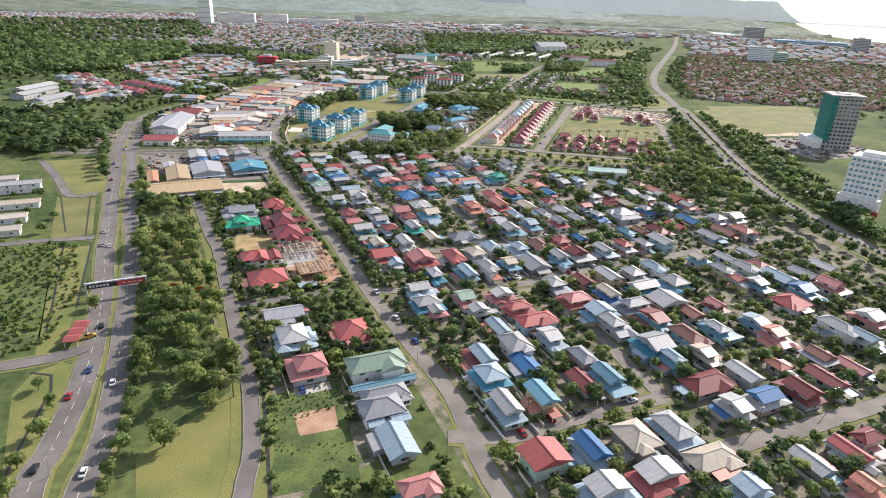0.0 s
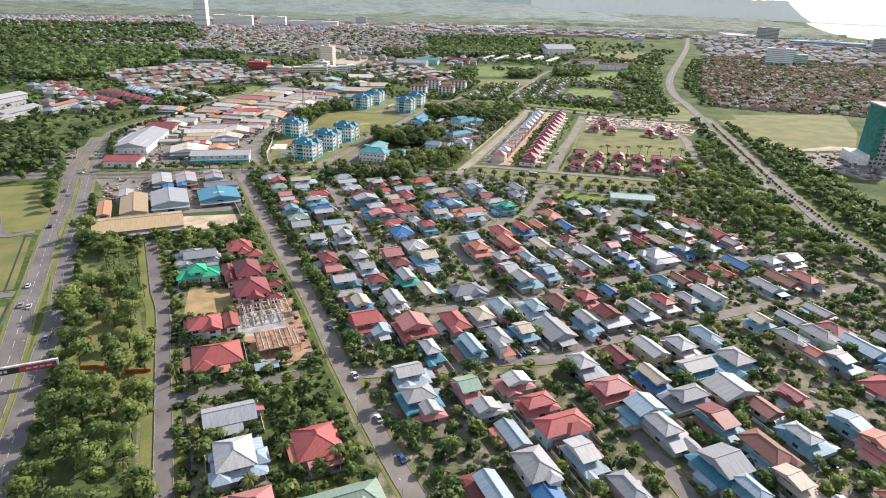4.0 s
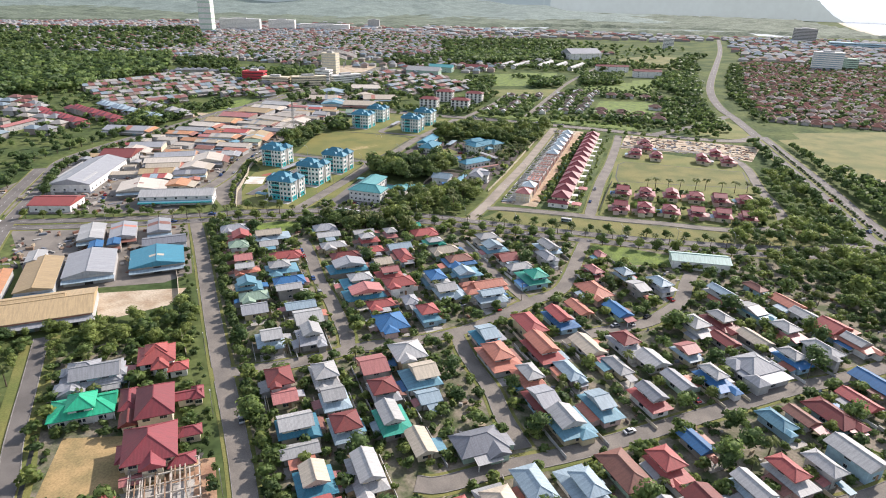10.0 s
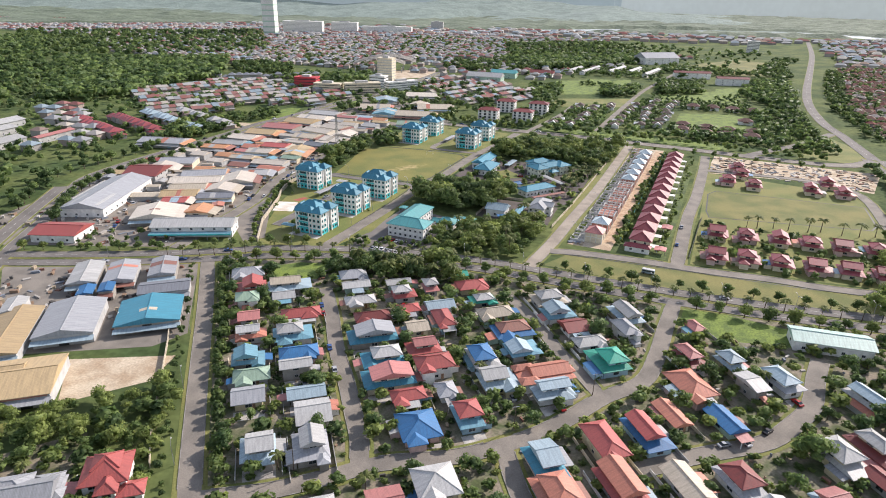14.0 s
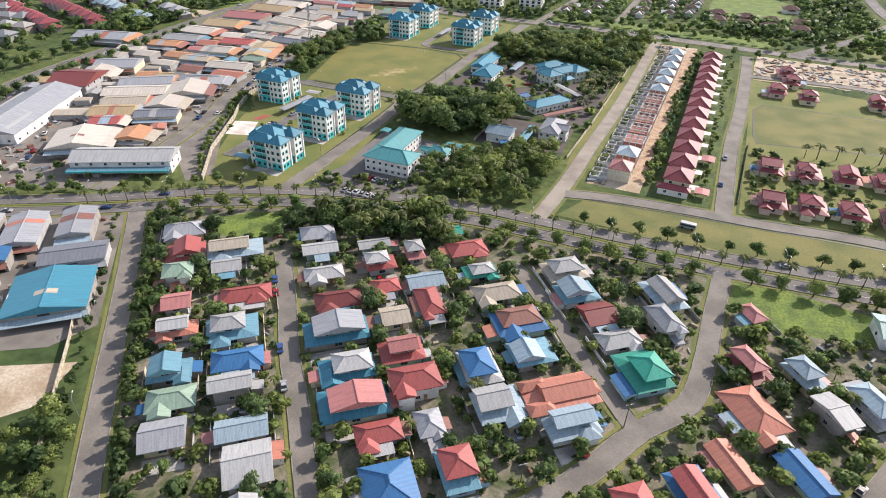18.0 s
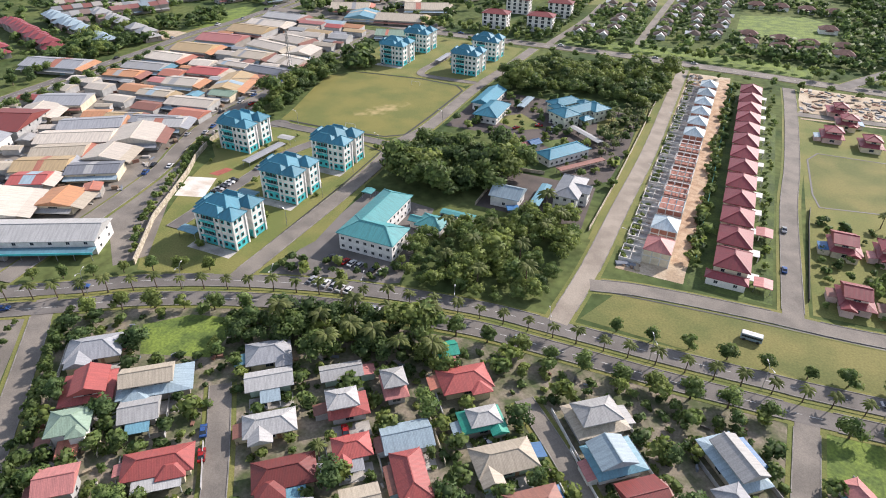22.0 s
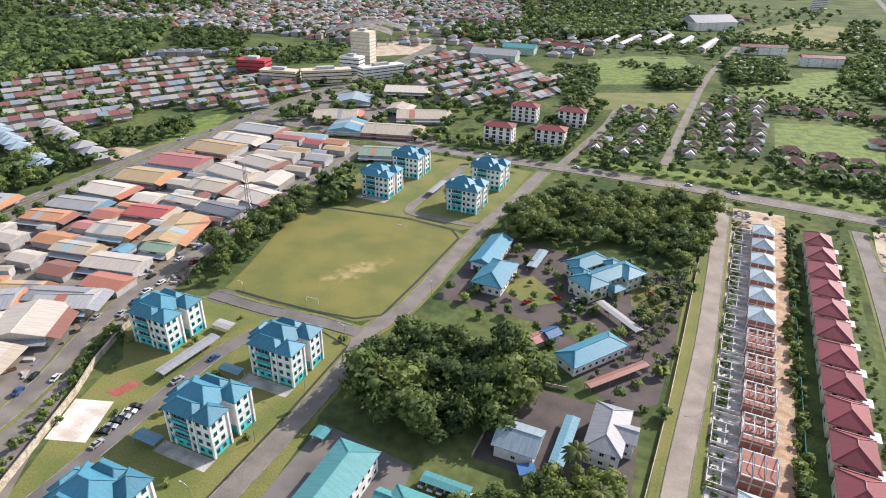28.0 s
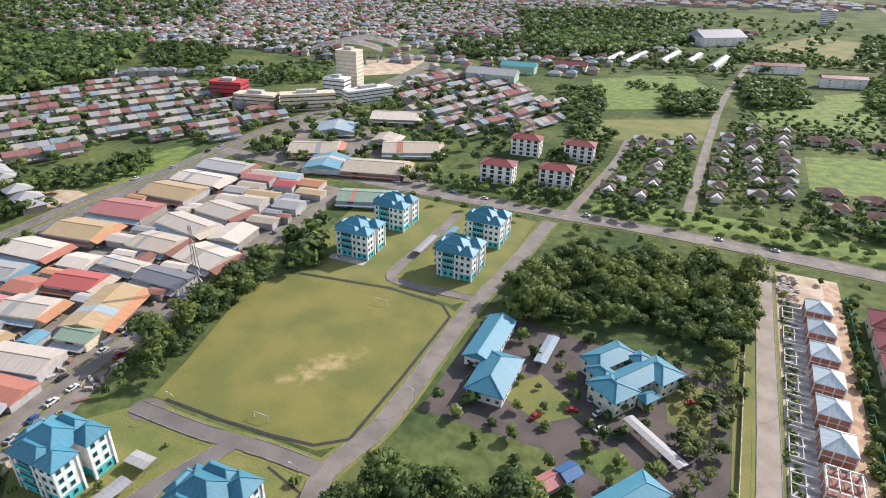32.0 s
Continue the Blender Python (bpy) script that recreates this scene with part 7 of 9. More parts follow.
tower(300, 1570, 52, 18, 34, 9, WALL["white"], ROOF["s"], -10, "office_block", "pale block with blue-green window bands", 10)
tower(330, 1600, 60, 20, 22, 6, WALL["green"], GLASS, -10, "office_block", "pale green block in the far town", 10)
tower(17, 1925, 26, 20, 26, 8, WALL["white"], GLASS, 0, "office_block", "white block in the far town")
tower(430, 2440, 60, 40, 42, 10, WALL["grey"], DARK, 0, "office_block", "dark block near the shore")
tower(560, 2250, 200, 40, 16, 3, WALL["blue"], GLASS, -6, "warehouse", "long low blue-grey shed near the shore", 20)
tower(640, 2050, 40, 30, 40, 10, WALL["grey"], GLASS, -10, "office_block", "grey block near the shore")
hall(-165, 1545, 74, 44, "g", 38, 12, "gx", "white", "large sports hall with grey ribbed roof", name="sports_hall", rise=0.2)
hall(-90, 1338, 58, 13, "m", 17, 9, "gx", "white", "long white school block with red roof", name="school_block")
hall(-30, 1283, 47, 13, "m", 15, 10, "gx", "white", "long white school block with red roof", name="school_block")
hall(-372, 1135, 54, 24, "w", 4, 8, "gx", "green", "pale green school with white roof", name="school_block")
hall(-360, 1190, 40, 18, "T", 4, 8, "gx", "green", "pale school block with teal roof", name="school_block")
hall(-311, 1236, 38, 18, "m", 2, 6, "gx", "white", "white school block with a red roof", name="school_block")
hall(-277, 1327, 10, 66, "w", -6, 5, "gy", "white", "long pale-roofed classroom block", name="school_block")
hall(-184, 1372, 9, 70, "w", -8, 5, "gy", "white", "long pale-roofed classroom block", name="school_block")
hall(-252, 1335, 10, 90, "w", -8, 5, "gy", "white", "long pale-roofed classroom block", name="school_block")
hall(-213, 1365, 10, 90, "w", -8, 5, "gy", "white", "long pale-roofed classroom block", name="school_block")
hall(-154, 1355, 10, 92, "w", -8, 5, "gy", "white", "long pale-roofed classroom block", name="school_block")
# the swept concrete hall under construction
cv = empty("curved_hall", pose(-560, 1190, 0, 0, 0, 25), "large curved pale roof of an unfinished hall", "hall")
for k, off_ in enumerate((0, 34)):
    b = bmesh.new()
    rows = []
    for i in range(13):
        t_ = i / 12
        xx, zz = -42 + 84 * t_ - off_ * 0.5, 6 + 15 * math.sin(math.pi * (0.15 + 0.7 * t_))
        rows.append([b.verts.new((xx, -12 - off_ + 6 * math.sin(3 * t_), zz)), b.verts.new((xx, 10 - off_ + 6 * math.sin(3 * t_), zz + 3))])
    for p, q in zip(rows, rows[1:]):
        b.faces.new((p[0], q[0], q[1], p[1]))
    bmesh.ops.solidify(b, geom=b.faces[:], thickness=1.2)
    part("roof_shell", b, CONCRETE, cv)
    for i in range(6):
        block("pier", cv, -40 + 15 * i - off_ * 0.5, -6 - off_, 0, -38 + 15 * i - off_ * 0.5, -4 - off_, 8, CONCRETE)
foot(-560, 1190, 90, 70, 25)

# hills on the horizon
bm = bmesh.new()
HN = 60
gh = []
for j in range(16):
    row = []
    for i in range(HN + 1):
        x = -5200 + 6400 * i / HN
        y = 2700 + 150 * j + 0.12 * x
        f = math.sin(math.pi * j / 15)
        hgt = f * (40 + 80 * noise.noise((x * 0.0011, y * 0.0016, 0.3)) + 40 * noise.noise((x * 0.004, y * 0.004, 2.0)))
        hgt *= max(0.0, min(1.0, (300 - x) / 1500))
        row.append(bm.verts.new((x, y, max(hgt, 0) - 0.5)))
    gh.append(row)
for p, q in zip(gh, gh[1:]):
    for i in range(HN):
        bm.faces.new((p[i], p[i + 1], q[i + 1], q[i]))
# distance haze is put into the greyed colour and a faint glow
FOREST = material("hazed_forest", (0.13, 0.17, 0.14), 0.95, 0, 0.35, 0.02, 0.12, 6.0, (0.075, 0.105, 0.085))
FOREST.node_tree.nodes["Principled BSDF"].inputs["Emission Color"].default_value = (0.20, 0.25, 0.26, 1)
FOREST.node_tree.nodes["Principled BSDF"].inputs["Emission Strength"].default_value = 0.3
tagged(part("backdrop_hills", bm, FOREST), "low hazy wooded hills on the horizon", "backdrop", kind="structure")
# the unbroken canopy of the plain before the hills, too far to tell its trees apart
# greyed, lightened green: some distance haze is mixed into this colour
CANOPY = material("hazed_canopy", (0.14, 0.175, 0.12), 0.95, 0, 0.22, 0.012, 0.09, 4.0, (0.09, 0.118, 0.078))
RIVER = [(-860, 2200), (-716, 2420), (-420, 2740), (-19, 2900), (209, 3000), (392, 2900), (480, 2760), (392, 2720), (209, 2820), (-19, 2720), (-323, 2590), (-678, 2218), (-775, 2036)]
V, F, edge_ = [], [], set()
cols, rows_ = 170, 110
for j in range(rows_ + 1):
    for i in range(cols + 1):
        x, y = -4300 + 30.0 * i, 1280 + 30.0 * j
        h_ = 9 + 9 * noise.noise((x * 0.013, y * 0.013, 0.0)) + 5 * noise.noise((x * 0.05, y * 0.05, 5.0))
        V.append((x + 9 * noise.noise((x, y, 1.0)), y + 9 * noise.noise((x, y, 2.0)), max(0.5, h_)))
for j in range(rows_):
    for i in range(cols):
        x, y = -4300 + 30.0 * (i + 0.5), 1280 + 30.0 * (j + 0.5)
        shore = 790 if y < 3300 else 790 + (y - 3300) * 0.15
        if x > shore or y < 2180 + 0.42 * max(0, x + 900) - 0.9 * max(0, -1450 - x) or inside((x, y), RIVER):
            k = j * (cols + 1) + i
            edge_ |= {k, k + 1, k + cols + 1, k + cols + 2}
            continue
        k = j * (cols + 1) + i
        F += [(k, k + 1, k + cols + 2), (k, k + cols + 2, k + cols + 1)]
V = [(p[0], p[1], -0.5 if k in edge_ or k <= cols else p[2]) for k, p in enumerate(V)]
tagged(new("forest_canopy", mesh_from("forest_canopy", V, F, [CANOPY])), "unbroken forest canopy on the far plain", "forest", kind="stuff")
b = bmesh.new()
ribbon(b, smooth([(1500, 2480), (1050, 2650), (924, 2757), (868, 2870), (829, 3050), (848, 3287), (985, 4210), (1110, 4900), (1290, 5990)]), 34, 0.09)
tagged(part("beach", b, BEACH), "pale sand beach along the bay", "beach", kind="structure")

# distance: a pale glowing band, haze painted into its colour, far behind everything, wooded ridge to the west, open sea
# to the east
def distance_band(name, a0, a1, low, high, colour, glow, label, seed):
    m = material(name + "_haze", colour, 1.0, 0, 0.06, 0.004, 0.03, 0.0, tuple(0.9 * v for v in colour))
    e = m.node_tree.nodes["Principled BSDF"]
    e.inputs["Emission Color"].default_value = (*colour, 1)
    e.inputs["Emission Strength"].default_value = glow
    b = bmesh.new()
    V = []
    for k in range(121):
        a = radians(a0 + (a1 - a0) * k / 120)
        R_ = 4750 if name == "backdrop_sea" else 4600
        x, y = -60 + R_ * math.sin(a), 200 + R_ * math.cos(a)
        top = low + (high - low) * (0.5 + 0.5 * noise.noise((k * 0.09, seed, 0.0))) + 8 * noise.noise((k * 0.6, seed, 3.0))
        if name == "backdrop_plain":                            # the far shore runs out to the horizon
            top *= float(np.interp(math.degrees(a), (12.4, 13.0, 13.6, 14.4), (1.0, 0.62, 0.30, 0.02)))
        V.append((b.verts.new((x, y, -5)), b.verts.new((x, y, top))))
    for p, q in zip(V, V[1:]):
        b.faces.new((p[0], q[0], q[1], p[1]))
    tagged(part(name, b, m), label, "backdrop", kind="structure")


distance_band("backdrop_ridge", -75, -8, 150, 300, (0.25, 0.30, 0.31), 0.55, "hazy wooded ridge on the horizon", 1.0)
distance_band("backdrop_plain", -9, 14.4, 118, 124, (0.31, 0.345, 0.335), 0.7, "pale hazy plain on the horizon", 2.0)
# the glow of the sea band stands in for sun glare
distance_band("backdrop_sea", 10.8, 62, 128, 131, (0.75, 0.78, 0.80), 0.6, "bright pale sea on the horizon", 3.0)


# villas beyond the second avenue: brown roofs with white gables, each its own house
def villa(x, y, w, d, turn, key, gable):
    r = random.Random(int(x * 7 + y * 3))
    foot(x, y, w, d, turn)
    b = bmesh.new()
    box(b, -w / 2 + 0.7, -d / 2 + 0.7, 0, w / 2 - 0.7, d / 2 - 0.7, 3.8)
    ob = part("villa", b, WALL["white"], where=pose(x, y, 0, 0, 0, turn))
    tagged(ob, "white villa with brown tiled roof and a pale front gable" if gable else "white two-storey villa with dark red tiled roof", "house", "villas beyond the avenue")
    b = bmesh.new()
    roof_mesh(b, -w / 2, -d / 2, w / 2, d / 2, 3.8, min(w, d) * 0.26, "h")
    slope_uv(b)
    part("roof", b, VILLA_ROOF[key], ob)
    b = bmesh.new()
    g = w * 0.3 if gable else w * 0.22
    gx = r.uniform(-0.15, 0.15) * w
    roof_mesh(b, gx - g, -d / 2 - 1.6, gx + g, 0, 3.6 if gable else 2.8, g * 0.6, "gy")
    slope_uv(b)
    part("porch_roof", b, WALL["white"] if gable and r.random() < 0.85 else VILLA_ROOF[key], ob)


VILLA_ROOF = [material("villa_tile_" + n, c, 0.85, 0, 0.2, 0.4, 3.0, 0.0, tuple(0.65 * v for v in c)) for n, c in (("brown", (0.105, 0.075, 0.06)), ("dark_red", (0.15, 0.075, 0.062)))]
vr = random.Random(8)
for poly, step_u, step_v in ((ESTATE_TREES, 19, 24), (ESTATE_TREES_B, 20, 23)):
    x0, x1 = min(p[0] for p in poly), max(p[0] for p in poly)
    y0, y1 = min(p[1] for p in poly), max(p[1] for p in poly)
    yy = y0 + 10
    while yy < y1:
        xx = x0 + 9
        while xx < x1:
            px, py = xx + vr.uniform(-4, 4), yy + vr.uniform(-6, 6)
            if inside((px, py), poly) and free((px, py), 5):
                villa(px, py, vr.uniform(9.5, 12), vr.uniform(9, 11), vr.choice((4, 94, -86, 4)), 0, True)
            xx += step_u
        yy += step_v
for px, py in ((-73, 1035), (-52, 1037), (-30, 1036), (-78, 912), (-78, 887), (-55, 908), (-56, 882), (-35, 904), (-37, 880), (-18, 960), (-12, 905), (-14, 882), (-8, 1035)):
    villa(px, py, 15, 11, 4, 1, False)
patch("meadow", [(-265, 1152), (-237, 1242), (-181, 1261), (-155, 1200), (-160, 1150), (-190, 1166)], BRIGHT, 0.05, "bright green meadow", "meadow")
patch("meadow", [(-112, 1072), (-118, 1131), (-70, 1181), (-22, 1240), (-22, 1090)], BRIGHT, 0.05, "bright green meadow", "meadow")

# ---- plants ----
def along(line, step, off, start=0.0):
    """Points at even steps along a line, moved sideways."""
    P = [Vector(p) for p in offset(line, off)]
    need, out = start, []
    for p, q in zip(P, P[1:]):
        L = (q - p).length
        while need <= L:
            out.append(tuple(p.lerp(q, need / L)))
            need += step
        need -= L
    return out


ESTATE = [(-262, 446), (-180, 345), (-66, 200), (-18, 145), (20, 110), (130, 215), (145, 330), (105, 410), (30, 500), (-60, 490), (-150, 484), (-222, 468)]
PLOTS = [(-208, 352), (-140, 274), (-108, 238), (-72, 196), (-46, 160), (-22, 125), (-75, 115), (-100, 140), (-150, 200), (-228, 300)]
garden = spots_in(ESTATE, 6.6, 2.4, 5.8, [0, 1, 1, 2, 2], 0.6, 3)
garden += spots_in(PLOTS, 6.2, 3.0, 6.6, [0, 1, 1, 2], 0.6, 4)
garden = [g for g in garden if not any(inside(g[:2], q) for q in CLEAR)]
rng.shuffle(garden)
for x, y, h, tone in garden[:80]:
    tree(x, y, h + 1.1, tone)
for x, y, h, tone in garden[80:138]:
    palm(x, y, h + 0.6, "garden palms", "garden palm with drooping fronds")
tall = [g for g in spots_in(ESTATE, 19, 5.5, 9.0, [0, 0, 1], 1.2, 13) if not any(inside(g[:2], q) for q in CLEAR)]
tall += [(x, y, 8.5 + k % 3, k % 2) for k, (x, y) in enumerate([(8, 339), (1, 330), (13, 370), (5, 348), (15, 326), (-12, 406), (4, 426), (55, 398), (37, 396), (41, 425), (56, 385), (-32, 413), (-81, 373), (-22, 324)]) if free((x, y), 0.6)]  # the big trees of the eastern lanes
grove("garden_trees", tall, WOODY, LEAF, "tall dark mango and fruit trees standing over the gardens", "trees", 10)
grove("garden_shrubs", garden[138:], LITE, LEAF, "garden trees and tall shrubs between the houses", "shrubs", 8, 1.3)
low = spots_in(ESTATE, 4.6, 0.8, 2.2, [0, 1, 1, 2], 0.3, 6) + spots_in(PLOTS, 4.0, 1.0, 2.2, [0, 1, 2], 0.3, 7)
verge_spots = [(-114.6 + 2.6 * rng.random() + 0.0225 * (y - 557), y, 0.7 + 1.1 * rng.random(), rng.randrange(1, 3)) for y in (552 + 1.35 * k for k in range(165)) if rng.random() < 0.75]
grove("verge_bushes", verge_spots, BUSH, LEAF, "low bushes and weeds along the road before the unfinished terrace", "bushes", 19, 1.3)
grove("garden_bushes", [g for g in low if not any(inside(g[:2], q) for q in CLEAR)], BUSH, LEAF, "low bushes and hedges in the gardens", "bushes", 9, 1.5)

# woods
for nm, poly, gap, h0, h1, tones, lab in (
        ("wood", WOOD_NORTH, 4.5, 7, 11, [0, 1, 1, 2], "dense green wood behind the offices"),
        ("wood", WOOD_MID, 4.4, 9, 14, [0, 0, 1, 1], "dark dense clump of tall trees"),
        ("wood", WOOD_SOUTH, 4.2, 4, 9, [1, 1, 2, 2], "thick green scrub and young trees"),
        ("wood", WOOD_BELT, 4.2, 5, 10, [0, 0, 1], "dark tree belt along the boulevard"),
        ("wood", WOOD_EAST, 5.2, 5, 9, [0, 1, 1], "dark tree belt beside the estate"),
        ("wood", WOOD_EAST_FAR, 6.2, 5, 9, [0, 1, 1, 2], "tree belt along the far road"),
        ("wood", WOOD_SHED, 4.0, 3, 7, [1, 2, 2], "trees and scrub behind the tan shed"),
        ("wood", [(-285, 318), (-262, 318), (-246, 302), (-252, 290), (-275, 300)], 5.2, 6, 11, [0, 1, 1, 2], "mixed trees between lane and highway"),
        ("wood", WOOD_FIELD, 5.0, 7, 11, [0, 1], "trees beside the football pitch"),
        ("wood", WOOD_CORNER, 6.0, 6, 10, [0, 1, 1], "scrubby wood beside the far highway")):
    spots = []                                             # crowns rise and change tone in drifts, a few stand well above the rest
    for x, y, h, tone in spots_in(poly, gap, h0, h1, tones, 0.8, len(lab)):
        drift = noise.noise((x * 0.06, y * 0.06, len(lab)))
        h = h * (0.92 + 0.55 * drift + (0.4 if rng.random() < 0.1 else 0.0))
        if drift + rng.uniform(-0.2, 0.2) > 0.12:
            tone = min(2, tone + 1)
        elif drift < -0.25:
            tone = max(0, tone - 1)
        spots.append((x, y, max(h, 2.0), tone))
    grove(nm, spots, WOODY, LEAF, lab, "wood", len(lab))
for nm, poly, gap, h0, h1, lab in (
        ("far_wood", WOOD_LEFT, 7.5, 8, 13, "green wood beside the highway"),
        ("far_wood", WOOD_FAR_LEFT, 9.5, 10, 16, "wide dark green wood before the far town"),
        ("far_wood", WOOD_RIVER, 15, 10, 16, "dark trees of the far town"),
        ("far_wood", [(-198, 1146), (-151, 1172), (-147, 1090), (-189, 1068)], 6.0, 6, 11, "dense wood beside the country road"),
        ("far_wood", [(-240, 1190), (-190, 1192), (-185, 1166), (-235, 1160)], 6.5, 3, 7, "scrub at the edge of the meadow"),
        ("far_wood", [(-133, 1252), (-71, 1273), (-70, 1165), (-100, 1132), (-123, 1130)], 6.0, 6, 11, "dense wood before the school"),
        ("far_wood", [(-5, 1300), (45, 1390), (50, 1300), (42, 1100), (0, 1110), (-20, 1180)], 6.5, 6, 11, "dense wood towards the highway"),
        ("far_wood", [(-128, 1122), (-60, 1110), (-10, 1190), (-10, 1068), (-125, 1064)], 9.5, 2.5, 6, "shrubs scattered over wild grass"),
        ("far_wood", [(-300, 1130), (-250, 1130), (-229, 986), (-246, 963), (-275, 1040)], 6.0, 4, 9, "overgrown scrub beside the row houses"),
        ("far_wood", [(-450, 1426), (-330, 1560), (-200, 1640), (-190, 1540), (-237, 1430), (-271, 1367), (-336, 1328)], 7.5, 8, 14, "tall wood behind the schools"),
        ("far_wood", [(-300, 1290), (-140, 1290), (-130, 1420), (-290, 1420)], 9, 4, 8, "trees between the classroom blocks"),
        ("far_wood", [(-480, 1240), (-420, 1240), (-330, 1330), (-420, 1420), (-520, 1330)], 8.5, 6, 11, "trees west of the schools"),
        ("far_wood", [(60, 1400), (60, 1600), (100, 1750), (60, 1750), (-10, 1400)], 10, 6, 11, "trees beside the park"),
        ("far_wood", [(-140, 1400), (-60, 1380), (0, 1420), (-20, 1460), (-135, 1490)], 8.5, 5, 10, "trees behind the school blocks"),
        ("far_wood", WOOD_HIGHWAY, 7, 6, 10, "roadside trees beyond the highway"),
        ("far_wood", ESTATE_TREES, 5.8, 3, 7, "trees hiding the brown roofs"),
        ("far_wood", ESTATE_TREES_B, 5.8, 3, 7, "trees hiding the brown roofs"),
        ("far_wood", ESTATE_BACK, 17, 6, 11, "trees among the distant houses"),
        ("far_wood", ESTATE_WEST, 9.5, 4.5, 8.5, "trees among the low houses"),
        ("far_wood", EAST_TILES, 11, 4.5, 8, "trees among the tiled roofs"),
        ("far_wood", ESTATE_CITY, 23, 5, 10, "trees of the far town"),
        ("far_wood", [(160, 1660), (200, 2440), (420, 2600), (800, 2560), (1000, 2200), (800, 1500)], 30, 6, 11, "trees of the far town"),
        ("far_wood", [(-450, 820), (-310, 820), (-270, 930), (-280, 1050), (-420, 1100), (-450, 1000)], 15, 6, 11, "trees beyond the avenue"),
        ("far_wood", [(-250, 828), (-216, 826), (-214, 990), (-240, 985), (-250, 900)], 6.6, 4, 8, "trees behind the red-roofed flats"),
        ("far_wood", [(-200, 858), (-90, 858), (-30, 872), (60, 868), (60, 852), (-70, 836), (-200, 830)], 14, 6, 10, "roadside trees along the avenue"),
        ("far_wood", [(-88, 850), (50, 850), (48, 905), (-88, 905)], 6.8, 5, 9, "garden trees along the avenue"),
        ("far_wood", [(-12, 905), (45, 900), (40, 1060), (-12, 1040)], 8.5, 5, 9, "garden trees before the highway"),
        ("far_wood", [(-88, 1020), (-18, 1018), (-12, 1062), (-88, 1066)], 7.5, 4, 8, "garden trees round the villas"),
        ("far_wood", [(-700, 1500), (-380, 1180), (-90, 1290), (60, 1900), (-300, 2000), (-900, 1900)], 27, 6, 12, "trees scattered over the far town"),
        ("far_wood", [(330, 700), (280, 930), (540, 960), (560, 1300), (480, 1560), (640, 2100), (1100, 1900), (900, 900), (420, 560)], 24, 5, 10, "scattered trees of the eastern town"),
        ("far_wood", [(-480, 700), (-545, 560), (-700, 560), (-900, 800), (-760, 900), (-560, 720)], 15, 4, 8, "trees and scrub beyond the western highway"),
        ("far_wood", [(-440, 340), (-610, 470), (-900, 620), (-1000, 300), (-600, 200)], 12, 6, 11, "trees and scrub west of the highway"),
        ("far_wood", [(-528, 674), (-489, 693), (-471, 702), (-474, 640), (-500, 620)], 6.5, 5, 10, "dense trees beside the western highway"),
        ("far_wood", [(-515, 712), (-494, 792), (-472, 765), (-481, 715)], 6.5, 5, 9, "tree belt below the terrace rows"),
        ("far_wood", [(-725, 1004), (-827, 1115), (-728, 1146), (-661, 1054)], 8.5, 7, 12, "wood behind the grey townhouses"),
        ("far_wood", [(-660, 990), (-580, 985), (-520, 1040), (-560, 1120), (-650, 1060)], 9.5, 5, 10, "trees behind the shop buildings"),
        ("far_wood", [(14, 905), (44, 900), (36, 1100), (40, 1330), (10, 1330)], 8, 5, 10, "trees along the eastern highway"),
        ("far_wood", [(92, 905), (104, 920), (96, 1063), (118, 1300), (150, 1560), (128, 1560), (96, 1300), (80, 1100)], 7.5, 5, 9, "trees along the eastern highway"),
        ("far_wood", [(-735, 660), (-990, 890), (-1700, 1380), (-1500, 1000), (-1000, 620)], 15, 9, 15, "forest west of the far town"),
        ("far_wood", [(-608, 580), (-454, 497), (-415, 414), (-451, 445), (-560, 520)], 13, 5, 9, "trees on the grass west of the highway"),
        ("far_wood", [(-418, 800), (-382, 797), (-369, 775), (-395, 770)], 7, 4, 7, "trees behind the sheds"),
        ("far_wood", [(-343, 738), (-326, 746), (-300, 706), (-311, 695)], 6, 6, 10, "tall trees behind the football pitch"),
        ("far_wood", [(-1150, 1000), (-1800, 1400), (-1300, 1800), (-900, 1300)], 20, 10, 16, "forest beyond the highway")):
    grove(nm, spots_in(poly, gap, h0, h1, [0, 0, 1, 1], 1.0, len(lab) + 3, gap < 14), FARCROWN, LEAF, lab, "wood", len(lab) + 1, 1.15)

DSIDE = smooth([(-67, 203), (-103, 245), (-136, 286), (-173, 328), (-204, 364), (-243, 410), (-272, 444)])
hedge = [(x + rng.uniform(-1.4, 1.4), y + rng.uniform(-1.4, 1.4), rng.uniform(2.6, 6.0), rng.choice([0, 1, 1])) for x, y in along(DSIDE, 2.6, -7.2, 40)]
hedge += [(x + rng.uniform(-1.4, 1.4), y + rng.uniform(-1.4, 1.4), rng.uniform(2.0, 4.0), rng.choice([0, 1])) for x, y in along(DSIDE, 5.2, 7.6, 2)]
grove("roadside_hedge", [g for g in hedge if free(g[:2], 0.2)], LITE, LEAF, "dense uneven hedge and trees along the main road", "hedge", 21)

# belt between highway and lane: separate trees and palms
for x, y, h, tone in spots_in(WOOD_ROAD, 8.6, 7, 13.5, [1, 1, 2, 2, 2], 1.0, 31):
    tree(x, y, h, tone, group="highway belt trees")
